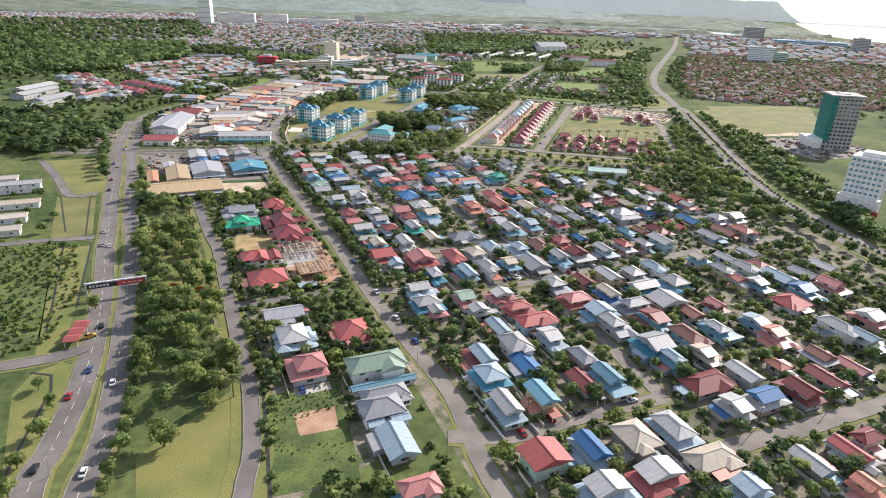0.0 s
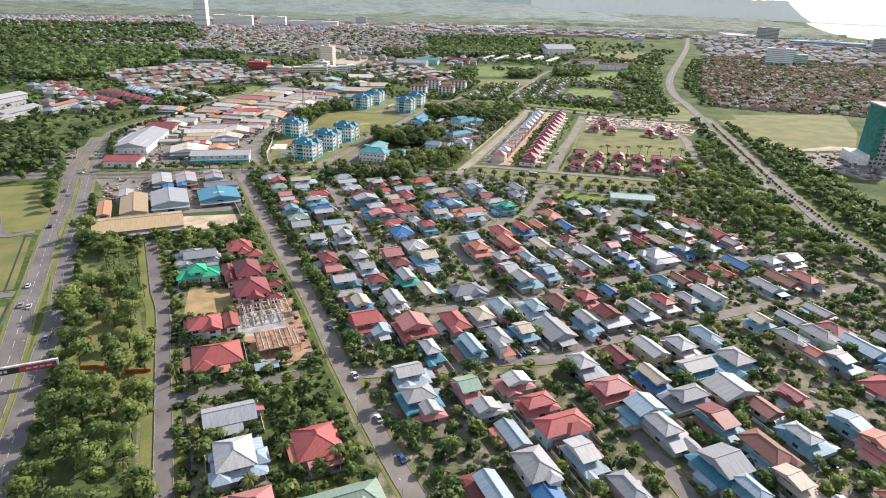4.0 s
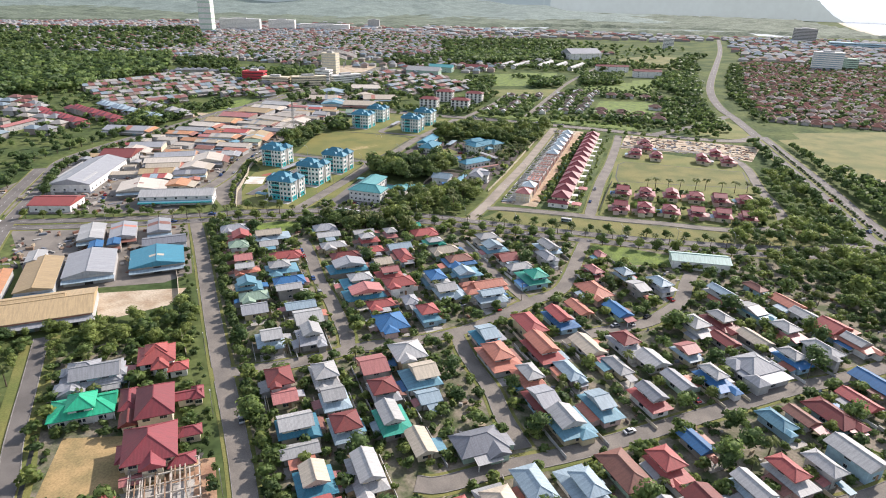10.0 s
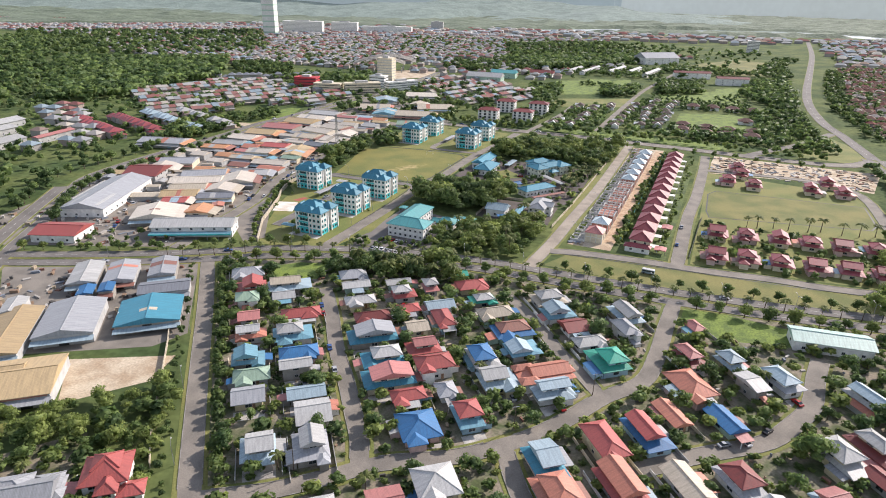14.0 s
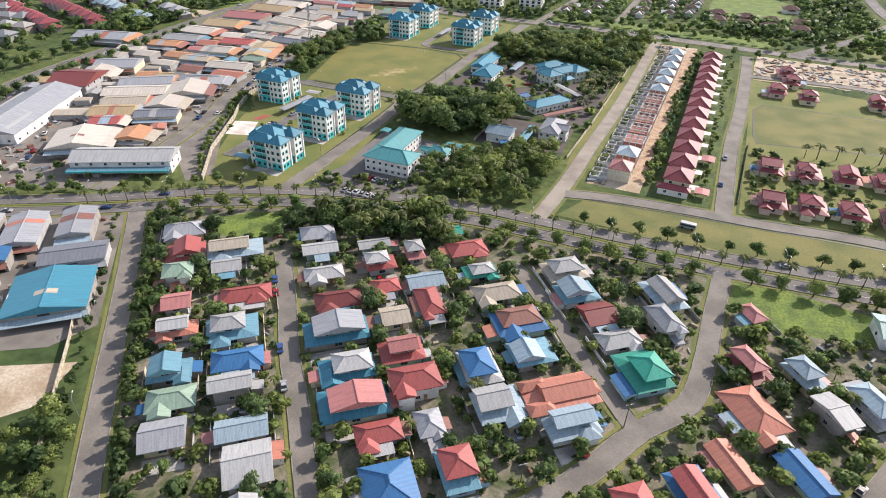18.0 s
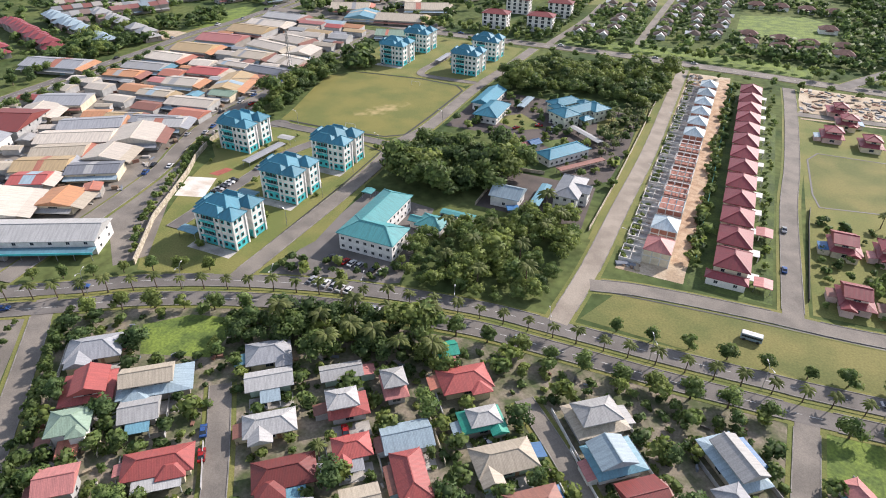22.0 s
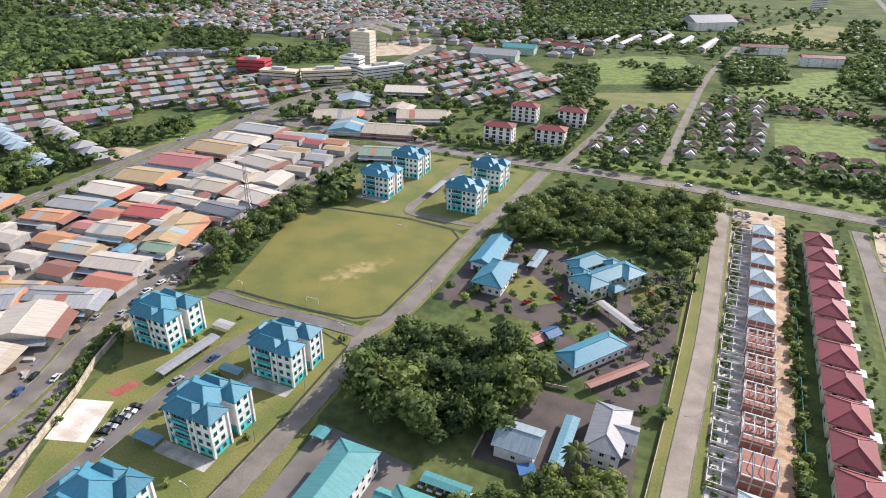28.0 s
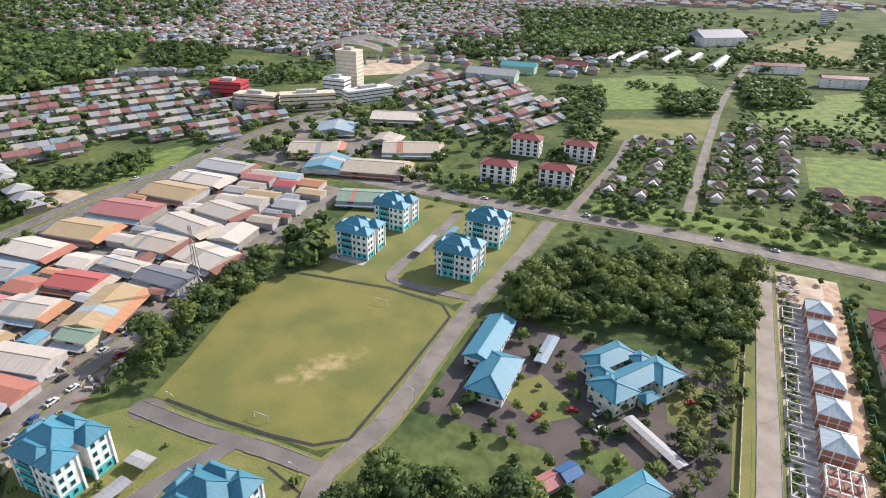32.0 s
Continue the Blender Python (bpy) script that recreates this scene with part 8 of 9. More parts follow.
for x, y, h, tone in spots_in([(-163, 205), (-150, 216), (-112, 160), (-105, 140), (-115, 135), (-125, 160)], 6.5, 5.5, 8, [0], 0.6, 33) + spots_in([(-249, 290), (-234, 294), (-207, 268), (-182, 240), (-192, 238), (-222, 262)], 6.0, 5, 8, [0], 0.6, 34):
    palm(x, y, h, "belt palms", "leaning coconut palm with long fronds")
HWY = smooth([(-88, 44), (-124, 96), (-132, 112), (-142, 128), (-172, 168), (-204, 209), (-229, 242), (-253, 268), (-288, 309), (-332, 362)])
for x, y in along(HWY, 8.5, -6.5, 4):
    tree(x + rng.uniform(-0.8, 0.8), y + rng.uniform(-0.8, 0.8), rng.uniform(5.0, 7.0), rng.choice([0, 1]), group="highway avenue trees", label="clipped round-crowned tree beside the highway")
BV = smooth(BOULEVARD)
for x, y in along(BV, 7.6, 0.0, 40):
    if -300 < x < 70:
        palm(x + rng.uniform(-0.4, 0.4), y, rng.uniform(4.6, 6.2))
for x, y in along(BV, 9.6, -10.0, 60):
    if -268 < x < 60 and free((x, y), 0.6):
        tree(x, y + rng.uniform(-0.6, 0.6), rng.uniform(5.8, 8.4), rng.choice([1, 2, 2, 3, 3] if x < -190 else [1, 1, 2]), group="boulevard trees")
for x, y in along(BV, 10.6, 10.5, 290):
    if -112 < x < 70 and free((x, y), 0.6):
        tree(x, y + rng.uniform(-0.5, 0.5), rng.uniform(5.0, 6.6), 1, group="boulevard trees")
for x, y in along(BV, 9.5, 11.0, 6):
    if x < -240 and free((x, y), 0.6):
        tree(x, y, rng.uniform(4.5, 6.5), rng.choice([1, 2]), group="boulevard trees")
FARHW = smooth([(-400, 455), (-440, 505), (-446, 560), (-448, 620), (-452, 674)])
for x, y in along(FARHW, 10, 0, 0):
    tree(x + 10, y - 4, rng.uniform(7, 9.5), rng.choice([0, 1]), group="highway avenue trees", label="round-crowned green tree beside the highway")
for x, y in along(FARHW, 12, 0, 0):
    tree(x - 28, y, rng.uniform(7, 10), rng.choice([0, 1]), group="highway avenue trees", label="round-crowned green tree beside the highway")
spots = []
HE = smooth([(190, 300), (159, 373), (145, 401), (133, 433), (121, 490), (108, 566), (98, 675), (87, 802)])
for x, y in along(HE, 5, 0, 0):
    spots.append((x, y, rng.uniform(1.4, 2.2), 0))
grove("median_hedge", spots, BUSH, LEAF, "row of dark clipped bushes on the highway median", "hedge", 3)
spots = [(x + rng.uniform(-2, 2), y, rng.uniform(5, 9), rng.choice([0, 1])) for x, y in along(HE, 6, -16, 0)] + [(x + rng.uniform(-3, 3), y, rng.uniform(6, 9), 0) for x, y in along(HE, 6, 18, 0)]
AV2 = [(-430, 818), (-320, 811), (-167, 808), (-85, 802), (40, 800)]
spots += [(x, y + rng.uniform(-2, 2), rng.uniform(5, 9), rng.choice([0, 1, 2])) for x, y in along(AV2, 9, 14, 0)] + [(x, y + rng.uniform(-3, 3), rng.uniform(5, 9), rng.choice([1, 1, 2])) for x, y in along(AV2, 8, 27, 0)]
spots += [(x, y, rng.uniform(4, 7), 1) for x, y in along(AV2, 16, -13, 130)]
grove("roadside_trees", [s for s in spots if free(s[:2], 0.3)], LITE, LEAF, "roadside trees along the far avenues", "trees", 4)
spots = [(-90.5 + 0.027 * (y - 560) + rng.uniform(-2.2, 2.4), y, rng.uniform(1.6, 4.5), rng.choice([0, 1, 2])) for y in np.arange(556, 780, 2.1)]
spots += [(-68 + 0.027 * (y - 560) + rng.uniform(-1, 2), y, rng.uniform(1.2, 3.0), rng.choice([1, 2])) for y in np.arange(556, 780, 5.5)]
spots += [(x, y, rng.uniform(2, 4.5), rng.choice([0, 1])) for x, y, _, _ in spots_in([(-50, 545), (45, 555), (50, 615), (-48, 612)], 6, 2, 4, [0], 1.0, 51)]
spots += [(x, y, h, t_) for x, y, h, t_ in spots_in([(-222, 640), (-128, 600), (-126, 702), (-180, 705), (-215, 700)], 8, 2.4, 6, [0, 1, 2], 1.0, 52)]
spots += [(x, y, h, t_) for x, y, h, t_ in spots_in([(-224, 487), (-180, 500), (-184, 512), (-222, 500)], 4.5, 2.2, 4.5, [0, 1, 2], 0.6, 53)]
spots += [(x, y, h, t_) for x, y, h, t_ in spots_in([(-300, 500), (-240, 490), (-236, 600), (-310, 600)], 16, 1.5, 3.5, [1, 2], 1.0, 54)]
grove("compound_shrubs", spots, LITE[:3] + BUSH, LEAF, "shrubs and small trees in the compounds", "shrubs", 11)
spots = spots_in(WOOD_PALM, 4.2, 3.5, 6.0, [0], 0.3, 55) + spots_in([(-140, 600), (-129, 600), (-128, 700), (-134, 700)], 4.5, 3, 5, [0], 0.3, 56)
for x, y, h, t_ in spots[:40]:
    palm(x, y, h, "compound palms", "small palm in the office grounds")
spots = spots_in([(-318, 588), (-312, 600), (-312, 640), (-330, 700), (-336, 700), (-322, 620)], 6, 4, 8, [0, 1], 0.5, 57)
spots += spots_in([(-310, 545), (-318, 560), (-322, 590), (-314, 590), (-308, 560)], 4, 2, 4.5, [0, 1], 0.5, 58)
spots += spots_in([(-330, 420), (-300, 440), (-320, 470), (-360, 440)], 7, 3, 5, [1], 0.8, 59)
spots += spots_in([(-560, 520), (-470, 540), (-465, 700), (-520, 680)], 13, 5, 9, [0, 1], 0.8, 60)
spots += spots_in([(-345, 300), (-300, 260), (-215, 160), (-190, 120), (-330, 150), (-420, 330)], 16, 3, 8, [0, 1, 2], 1.0, 61)
grove("scrub", spots, LITE, LEAF, "scrub and bushy trees by the roads", "shrubs", 12)
for x, y in along([(-400, 414), (-391, 403), (-369, 377), (-351, 357), (-326, 331)], 11, 0, 4):
    tree(x, y, rng.uniform(8.5, 11), rng.choice([0, 1]), group="highway avenue trees", label="round-crowned green tree beside the highway")
for x, y in ((-162, 126), (-154, 114), (-149, 101), (-142, 92), (-174, 132), (-199, 184), (-213, 196), (-300, 262), (-318, 262)):
    tree(x, y, rng.uniform(5, 7), rng.choice([1, 2]), group="highway avenue trees", label="young tree on the grass beside the highway")
wildf = [(-205, 135), (-330, 215), (-262, 238), (-222, 200), (-196, 158)]
grove("wild_bushes", spots_in(wildf, 3.4, 0.8, 2.6, [1, 2, 2], 0.5, 71), BUSH, LEAF, "lush low scrub in the overgrown field", "bushes", 22)
grove("plot_scrub", spots_in([(-98, 150), (-94, 160), (-81, 169), (-72, 158), (-84, 146), (-92, 138)], 1.7, 0.35, 0.9, [2, 2, 1], 0.3, 73) + spots_in([(-90, 137), (-84, 129), (-62, 131), (-66, 140), (-78, 134)], 1.9, 0.3, 0.7, [2, 1], 0.3, 74), BUSH, LEAF, "lush creepers and weeds on the empty plot", "bushes", 23)
for k in range(9):
    palm(-26 + 8.5 * k + rng.uniform(-2, 2), 619 + rng.uniform(-3, 3) + 1.2 * k, rng.uniform(6, 8), "roadside palms", "slim palm on the open green")
spots = [(x + rng.uniform(-1, 1), y + rng.uniform(-1, 1), rng.uniform(2.0, 4.5), rng.choice([1, 2])) for x, y in along([(-271, 480), (-287, 504), (-295, 520), (-303, 540), (-311, 554), (-318, 572)], 3.6, 2.4, 1)]
grove("wall_shrubs", spots, LITE, LEAF, "shrubs along the top of the retaining wall", "shrubs", 24)
# palms and bananas standing above the belt along the boulevard and in the scrub behind the offices
for x, y, h, t_ in (spots_in(WOOD_BELT, 8.5, 5.5, 8.5, [0], 0.6, 81)[:26] + spots_in(WOOD_SOUTH, 11, 5.5, 8.0, [0], 0.6, 82)[:10]):
    palm(x, y, h + 1.5, "belt palms", "feathery palm rising out of the tree belt")

# ---- small things ----
lay_kerbs()


def car_meshes():
    """Body with bonnet and boot, glasshouse, and a wheel."""
    b = bmesh.new()
    prof = [(-2.1, 0.35), (-2.15, 0.75), (-1.95, 0.92), (-1.2, 0.98), (1.0, 0.95), (2.0, 0.78), (2.15, 0.6), (2.1, 0.35)]
    L = [[b.verts.new((x, s * 0.86, z)) for x, z in prof] for s in (-1, 1)]
    n = len(prof)
    for i in range(n):
        j = (i + 1) % n
        b.faces.new((L[0][i], L[0][j], L[1][j], L[1][i]))
    b.faces.new(L[0][::-1])
    b.faces.new(L[1])
    box(b, -0.85, -0.62, 1.40, 0.3, 0.62, 1.47)
    bmesh.ops.recalc_face_normals(b, faces=b.faces[:])
    body = bpy.data.meshes.new("body")
    b.to_mesh(body)
    b.free()
    b = bmesh.new()
    lo = [b.verts.new(p) for p in ((-1.6, -0.78, 0.95), (1.0, -0.78, 0.93), (1.0, 0.78, 0.93), (-1.6, 0.78, 0.95))]
    hi = [b.verts.new(p) for p in ((-0.9, -0.64, 1.41), (0.35, -0.64, 1.41), (0.35, 0.64, 1.41), (-0.9, 0.64, 1.41))]
    for i in range(4):
        b.faces.new((lo[i], lo[(i + 1) % 4], hi[(i + 1) % 4], hi[i]))
    b.faces.new(hi)
    glass = bpy.data.meshes.new("glasshouse")
    b.to_mesh(glass)
    b.free()
    glass.materials.append(GLASS)
    b = bmesh.new()
    bmesh.ops.create_cone(b, cap_ends=True, segments=10, radius1=0.32, radius2=0.32, depth=0.22, matrix=Matrix.Rotation(radians(90), 4, "X"))
    wheel = bpy.data.meshes.new("wheel")
    b.to_mesh(wheel)
    b.free()
    wheel.materials.append(DARK)
    return body, glass, wheel


BODY, GLASSHOUSE, WHEEL = car_meshes()
BODIES = {}
for key in CAR:
    BODIES[key] = BODY.copy()
    BODIES[key].materials.append(CAR[key])


BODIES_FAR = {}
for key in CAR:                                        # far cars: the wheels in one mesh with the body
    b = bmesh.new()
    b.from_mesh(BODIES[key])
    n0 = len(b.faces)
    for wx in (-1.3, 1.35):
        for wy in (-0.8, 0.8):
            bmesh.ops.create_cone(b, cap_ends=True, segments=8, radius1=0.32, radius2=0.32, depth=0.22, matrix=pose(wx, wy, 0.32, 90))
    b.faces.ensure_lookup_table()
    for f in b.faces[n0:]:
        f.material_index = 1
    BODIES_FAR[key] = bpy.data.meshes.new("body")
    b.to_mesh(BODIES_FAR[key])
    b.free()
    BODIES_FAR[key].materials.append(CAR[key])
    BODIES_FAR[key].materials.append(DARK)


def car(x, y, turn, key, van=False):
    c = empty("car", pose(x, y, 0.14, 0, 0, turn) @ Matrix.Diagonal((1.08 if van else 1, 1.05 if van else 1, 1.28 if van else 1, 1)), f"{key} {'van' if van else 'car'} on its wheels", "car", "cars")
    place("body", BODIES_FAR[key], c)
    place("glasshouse", GLASSHOUSE, c)


def cars_along(line, step, off, n0, keys="white white silver black white red silver blue".split(), p=0.7):
    P = along(line, step, off, n0)
    for a, b in zip(P, P[1:]):
        if rng.random() < p * 0.85:
            f = rng.uniform(0, 0.5)
            car(a[0] + (b[0] - a[0]) * f, a[1] + (b[1] - a[1]) * f, math.degrees(math.atan2(b[1] - a[1], b[0] - a[0])), rng.choice(keys), rng.random() < 0.15)


HWL = smooth([(-96, 40), (-139, 95), (-146, 109), (-160, 134), (-181, 164), (-214, 205), (-242, 237), (-264, 264), (-299, 305), (-342, 358), (-388, 412)])
cars_along(HWL, 34, 1.8, 30, p=0.6)
cars_along(HWL, 47, -1.8, 12, p=0.5)
cars_along(HWY, 45, 0.5, 20, p=0.6)
cars_along(BV, 40, -5, 60, p=0.5)
cars_along(BV, 60, 5, 30, p=0.4)
cars_along(smooth([(-19, 138), (-40, 173), (-67, 203), (-103, 245), (-136, 286), (-173, 328)]), 22, -2.4, 5, p=0.55)
cars_along([(-151, 376), (-171, 400), (-204, 442)], 13, 2.0, 3, p=0.6)
cars_along([(-17, 158), (0, 172), (31, 195)], 18, 1.8, 4, p=0.6)
cars_along([(-43, 264), (-14, 287), (37, 328), (79, 360)], 20, 1.9, 4, p=0.5)
cars_along([(-62, 307), (-31, 330), (27, 379)], 20, 1.9, 4, p=0.5)
cars_along([(-48, 391), (-23, 411), (-8, 438)], 14, 1.8, 2, p=0.6)
cars_along([(-313, 528), (-325, 560), (-333, 590), (-335, 640), (-338, 700)], 7, 3.6, 2, p=0.55)
cars_along([(-313, 528), (-325, 560), (-333, 590), (-335, 640), (-338, 700)], 9, -4.0, 2, p=0.5)
cars_along([(-458, 618), (-462, 674), (-467, 726), (-458, 773), (-465, 853)], 26, 4, 2, p=0.6)
cars_along([(-274, 515), (-275, 556), (-268, 590)], 16, 1.8, 5, p=0.6)
cars_along([(-389, 817), (-252, 813), (-167, 816), (-85, 812)], 30, 4, 3, p=0.5)
cars_along([(133, 433), (121, 490), (108, 566), (98, 675)], 40, 5, 3, p=0.7)
cars_along([(-58, 560), (-56, 660)], 28, 2.2, 8, p=0.7)
cars_along([(-346, 446), (-352, 462), (-372, 487), (-380, 520)], 6.5, 2.6, 2, p=0.6)
cars_along([(-340, 540), (-352, 570), (-358, 610), (-362, 650)], 8, 0.5, 2, p=0.5)
for k in range(8):
    if k != 5:
        car(-208.5 + 2.9 * k, 507.5, 82, ["black", "white", "red", "white", "silver", "white", "black", "white"][k])
for k in range(6):
    car(-207 + 2.8 * k, 493.5, 88, "white" if k % 3 else "silver", k == 2)
for k in range(6):
    car(-278.5, 529 + 2.4 * k, 20, ["black", "silver", "black", "silver", "white", "black"][k])
for k in range(6):
    car(-184.5 + 2.7 * k, 551.6, 90, ["silver", "white", "white", "black", "silver", "white"][k])
for x, y, a in ((-171, 668, 60), (-168, 662, 60), (-176, 660, 20), (-186, 652, 60), (-140, 680, 10), (-150, 683, 20), (-166, 655, 50)):
    car(x, y, a, rng.choice(["white", "silver", "red", "white"]))
# yards and drives of the houses
yard_rng = random.Random(4)
for fx, fy, hw, hd, c, s in FOOT[:240]:
    if yard_rng.random() < 0.5:
        t_ = math.degrees(math.atan2(s, c))
        u, v = yard_rng.uniform(-hw * 0.5, hw * 0.5), -hd - yard_rng.uniform(1.6, 2.4)
        b = bmesh.new()
        box(b, -hw * 0.9, -hd - 4.2, 0.0, hw * 0.9, -hd + 0.5, 0.05 + yard_rng.uniform(0, 0.012))
        tagged(part("paved_yard", b, CONCRETE, where=pose(fx, fy, 0, 0, 0, t_)), "worn concrete forecourt of a house", "forecourt", "forecourts")
        if yard_rng.random() < 0.45:
            px, py = fx + u * c - v * s, fy + u * s + v * c
            if not any(abs((px - q[0]) * q[4] + (py - q[1]) * q[5]) < q[2] + 0.8 and abs(-(px - q[0]) * q[5] + (py - q[1]) * q[4]) < q[3] + 0.8 for q in FOOT[:240]):
                car(px, py, t_ + 90, yard_rng.choice(["white", "silver", "black", "red", "blue"]))
    if yard_rng.random() < 0.55:
        t_ = math.degrees(math.atan2(s, c))
        b = bmesh.new()
        for side in (-1, 1):
            if yard_rng.random() < 0.6:
                box(b, side * (hw + 1.3) - 0.08, -hd - 4, 0, side * (hw + 1.3) + 0.08, hd + 1.5, 1.3)
        if len(b.verts):
            tagged(part("garden_wall", b, WALL[yard_rng.choice(["white", "grey", "cream"])], where=pose(fx, fy, 0, 0, 0, t_)), "low rendered wall beside a house plot", "wall", "garden walls")
        else:
            b.free()


def lamp_post(x, y, turn, arms=1, h=9.0):
    l_ = empty("street_lamp", pose(x, y, 0, 0, 0, turn), "tall grey street lamp with curved arm", "street lamp", "street lamps")
    b = bmesh.new()
    tube(b, [(0, 0, 0), (0, 0, h * 0.9)], [0.11, 0.07], 6)
    part("pole", b, STEEL, l_)
    for s in ((1,) if arms == 1 else (1, -1)):
        b = bmesh.new()
        beam(b, (0, 0, h * 0.88), (s * 0.9, 0, h * 0.98), 0.05)
        beam(b, (s * 0.9, 0, h * 0.98), (s * 2.0, 0, h), 0.045)
        part("arm", b, STEEL, l_)
        block("lamp_head", l_, s * 2.3 - 0.45, -0.14, h - 0.06, s * 2.3 + 0.3, 0.14, h + 0.1, FRAME)


for x, y in along(BV, 30, 0.8, 20):
    if -330 < x < 80:
        lamp_post(x, y, 110, 2)
for x, y in along(HWL, 32, -4.6, 10):
    lamp_post(x, y, 40, 1)
for x, y in along([(-40, 173), (-103, 245), (-173, 328), (-243, 410)], 38, 4.6, 20):
    lamp_post(x, y, 130, 1, 8)
for x, y in ((-236, 520), (-236, 545), (-236, 570), (-238, 598), (-223, 640), (-114, 560), (-113, 620), (-112, 690), (-290, 606)):
    lamp_post(x, y, 180, 1, 8)


def wall_line(name, pts, h, t_, mat, label, category="wall"):
    b = bmesh.new()
    for p, q in zip(pts, pts[1:]):
        d = (Vector(q) - Vector(p)).normalized()
        n = Vector((-d.y, d.x)) * t_ / 2
        P, Q = Vector(p) - d * t_ / 2, Vector(q) + d * t_ / 2
        c = [P - n, Q - n, Q + n, P + n]
        lo = [b.verts.new((u.x, u.y, 0)) for u in c]
        hi = [b.verts.new((u.x, u.y, h)) for u in c]
        b.faces.new(hi)
        for i in range(4):
            b.faces.new((lo[i], lo[(i + 1) % 4], hi[(i + 1) % 4], hi[i]))
    return tagged(part(name, b, mat), label, category)


RENDER_WALL = material("stained_wall", (0.50, 0.44, 0.34), 0.9, 0, 0.2, 0.5, 2.0, 0.02, (0.30, 0.26, 0.19))
wall_line("retaining_wall", [(-268, 476), (-285, 502), (-292, 518), (-301, 538), (-309, 552), (-316, 570), (-317, 586)], 2.4, 0.5, RENDER_WALL, "long stained concrete retaining wall", "wall")
wall_line("boundary_wall", [(-129, 566), (-127, 610), (-126, 650), (-125, 700), (-124, 760)], 1.6, 0.25, RENDER_WALL, "pale boundary wall along the road")
wall_line("boundary_wall", [(-89.5, 560), (-87.5, 640), (-84.5, 780)], 1.8, 0.2, NET, "dark green site fence behind the terrace", "fence")
wall_line("boundary_wall", [(-53, 552), (-50, 610), (-49, 622)], 1.4, 0.15, DARK, "dark fence round the house plots", "fence")
wall_line("boundary_wall", [(-254, 402), (-232, 378), (-197, 337), (-186, 326)], 1.8, 0.2, RENDER_WALL, "pale wall along the main road")
wall_line("boundary_wall", [(-176, 566), (-176, 604), (-158, 606)], 1.6, 0.2, RENDER_WALL, "stained yard wall")
wall_line("site_barrier", [(-192, 209), (-182, 213), (-172, 213), (-163, 217)], 1.3, 0.12, ORANGE, "orange-red plastic barrier on the grass", "barrier")
wall_line("site_barrier", [(-201, 220), (-199, 226)], 2.4, 2.2, ORANGE, "bright orange container on the verge", "container")
DITCH = material("wet_drain", (0.035, 0.035, 0.03), 0.6)
for pts, w_ in (([(-298, 609.5), (-277, 609.5), (-258, 610.5), (-243, 612.5), (-234.6, 619), (-233.6, 650), (-233.4, 694), (-240, 701.3), (-266, 703.4), (-309, 697.5)], 1.2),
                ([(-47, 677), (-42, 687), (48, 691), (48, 653), (44, 643), (-45, 626), (-47, 638), (-47, 677)], 0.8),
                ([(-120, 529), (-72, 533.5), (0, 538), (40, 545)], 0.7), ([(-74, 110), (-93, 140), (-118, 178), (-150, 216), (-200, 275)], 1.2),
                ([(-327, 294), (-279, 249)], 0.8), ([(-312, 302), (-263, 246)], 0.8), ([(-266, 235), (-247, 213), (-220, 183), (-203, 163)], 0.9), ([(-254, 241), (-231, 212), (-207, 182)], 0.9),
                ([(-185, 139), (-177, 140), (-170, 133), (-160, 115), (-150, 98)], 0.9),
                ([(-262, 461), (-232, 470), (-205, 480)], 0.7), ([(-234, 490), (-234.5, 560), (-236, 596), (-250, 600)], 0.8)):
    b = bmesh.new()
    ribbon(b, pts, w_, 0.108)
    tagged(part("drain", b, DITCH), "dark open concrete drain", "drain", kind="structure")
# loose clutter on yards and building sites
CLUTTER = palette("yard_clutter", [(0.36, 0.34, 0.31), (0.24, 0.17, 0.12), (0.44, 0.42, 0.39), (0.10, 0.095, 0.09), (0.22, 0.12, 0.09), (0.18, 0.20, 0.23), (0.34, 0.28, 0.20)], 0.8)


def clutter(name, polys, n, lo, hi, label, seed, tall=1.0):
    q = random.Random(seed)
    V, F = [], []
    for poly in polys:
        xs, ys = [p[0] for p in poly], [p[1] for p in poly]
        made = 0
        for _ in range(n * 6):
            p = (q.uniform(min(xs), max(xs)), q.uniform(min(ys), max(ys)))
            if made >= n or not inside(p, poly) or not free(p, 0.4) or any(inside(p, z) for z in CLEAR):
                continue
            made += 1
            a, w_, d_, h_ = q.uniform(0, 3.14), q.uniform(lo, hi), q.uniform(lo, hi) * 0.4, q.uniform(0.2, 1.0) * tall
            c, s = math.cos(a), math.sin(a)
            k = len(V)
            for z in (0, h_):
                for i, j in ((-1, -1), (1, -1), (1, 1), (-1, 1)):
                    V.append((p[0] + i * w_ * c - j * d_ * s, p[1] + i * w_ * s + j * d_ * c, z))
            F += [(k + 4, k + 5, k + 6), (k + 4, k + 6, k + 7)]
            for i in range(4):
                j = (i + 1) % 4
                F += [(k + i, k + j, k + 4 + j), (k + i, k + 4 + j, k + 4 + i)]
    tagged(new(name, mesh_from(name, V, F, [CLUTTER])), label, "clutter", kind="stuff")


clutter("building_debris", [[(-48, 738), (60, 735), (72, 790), (-44, 792)], [(-114, 548), (-108, 548), (-104, 790), (-110, 790)]], 330, 0.5, 2.6, "planks, blocks and rubble on the building land", 1, 0.7)
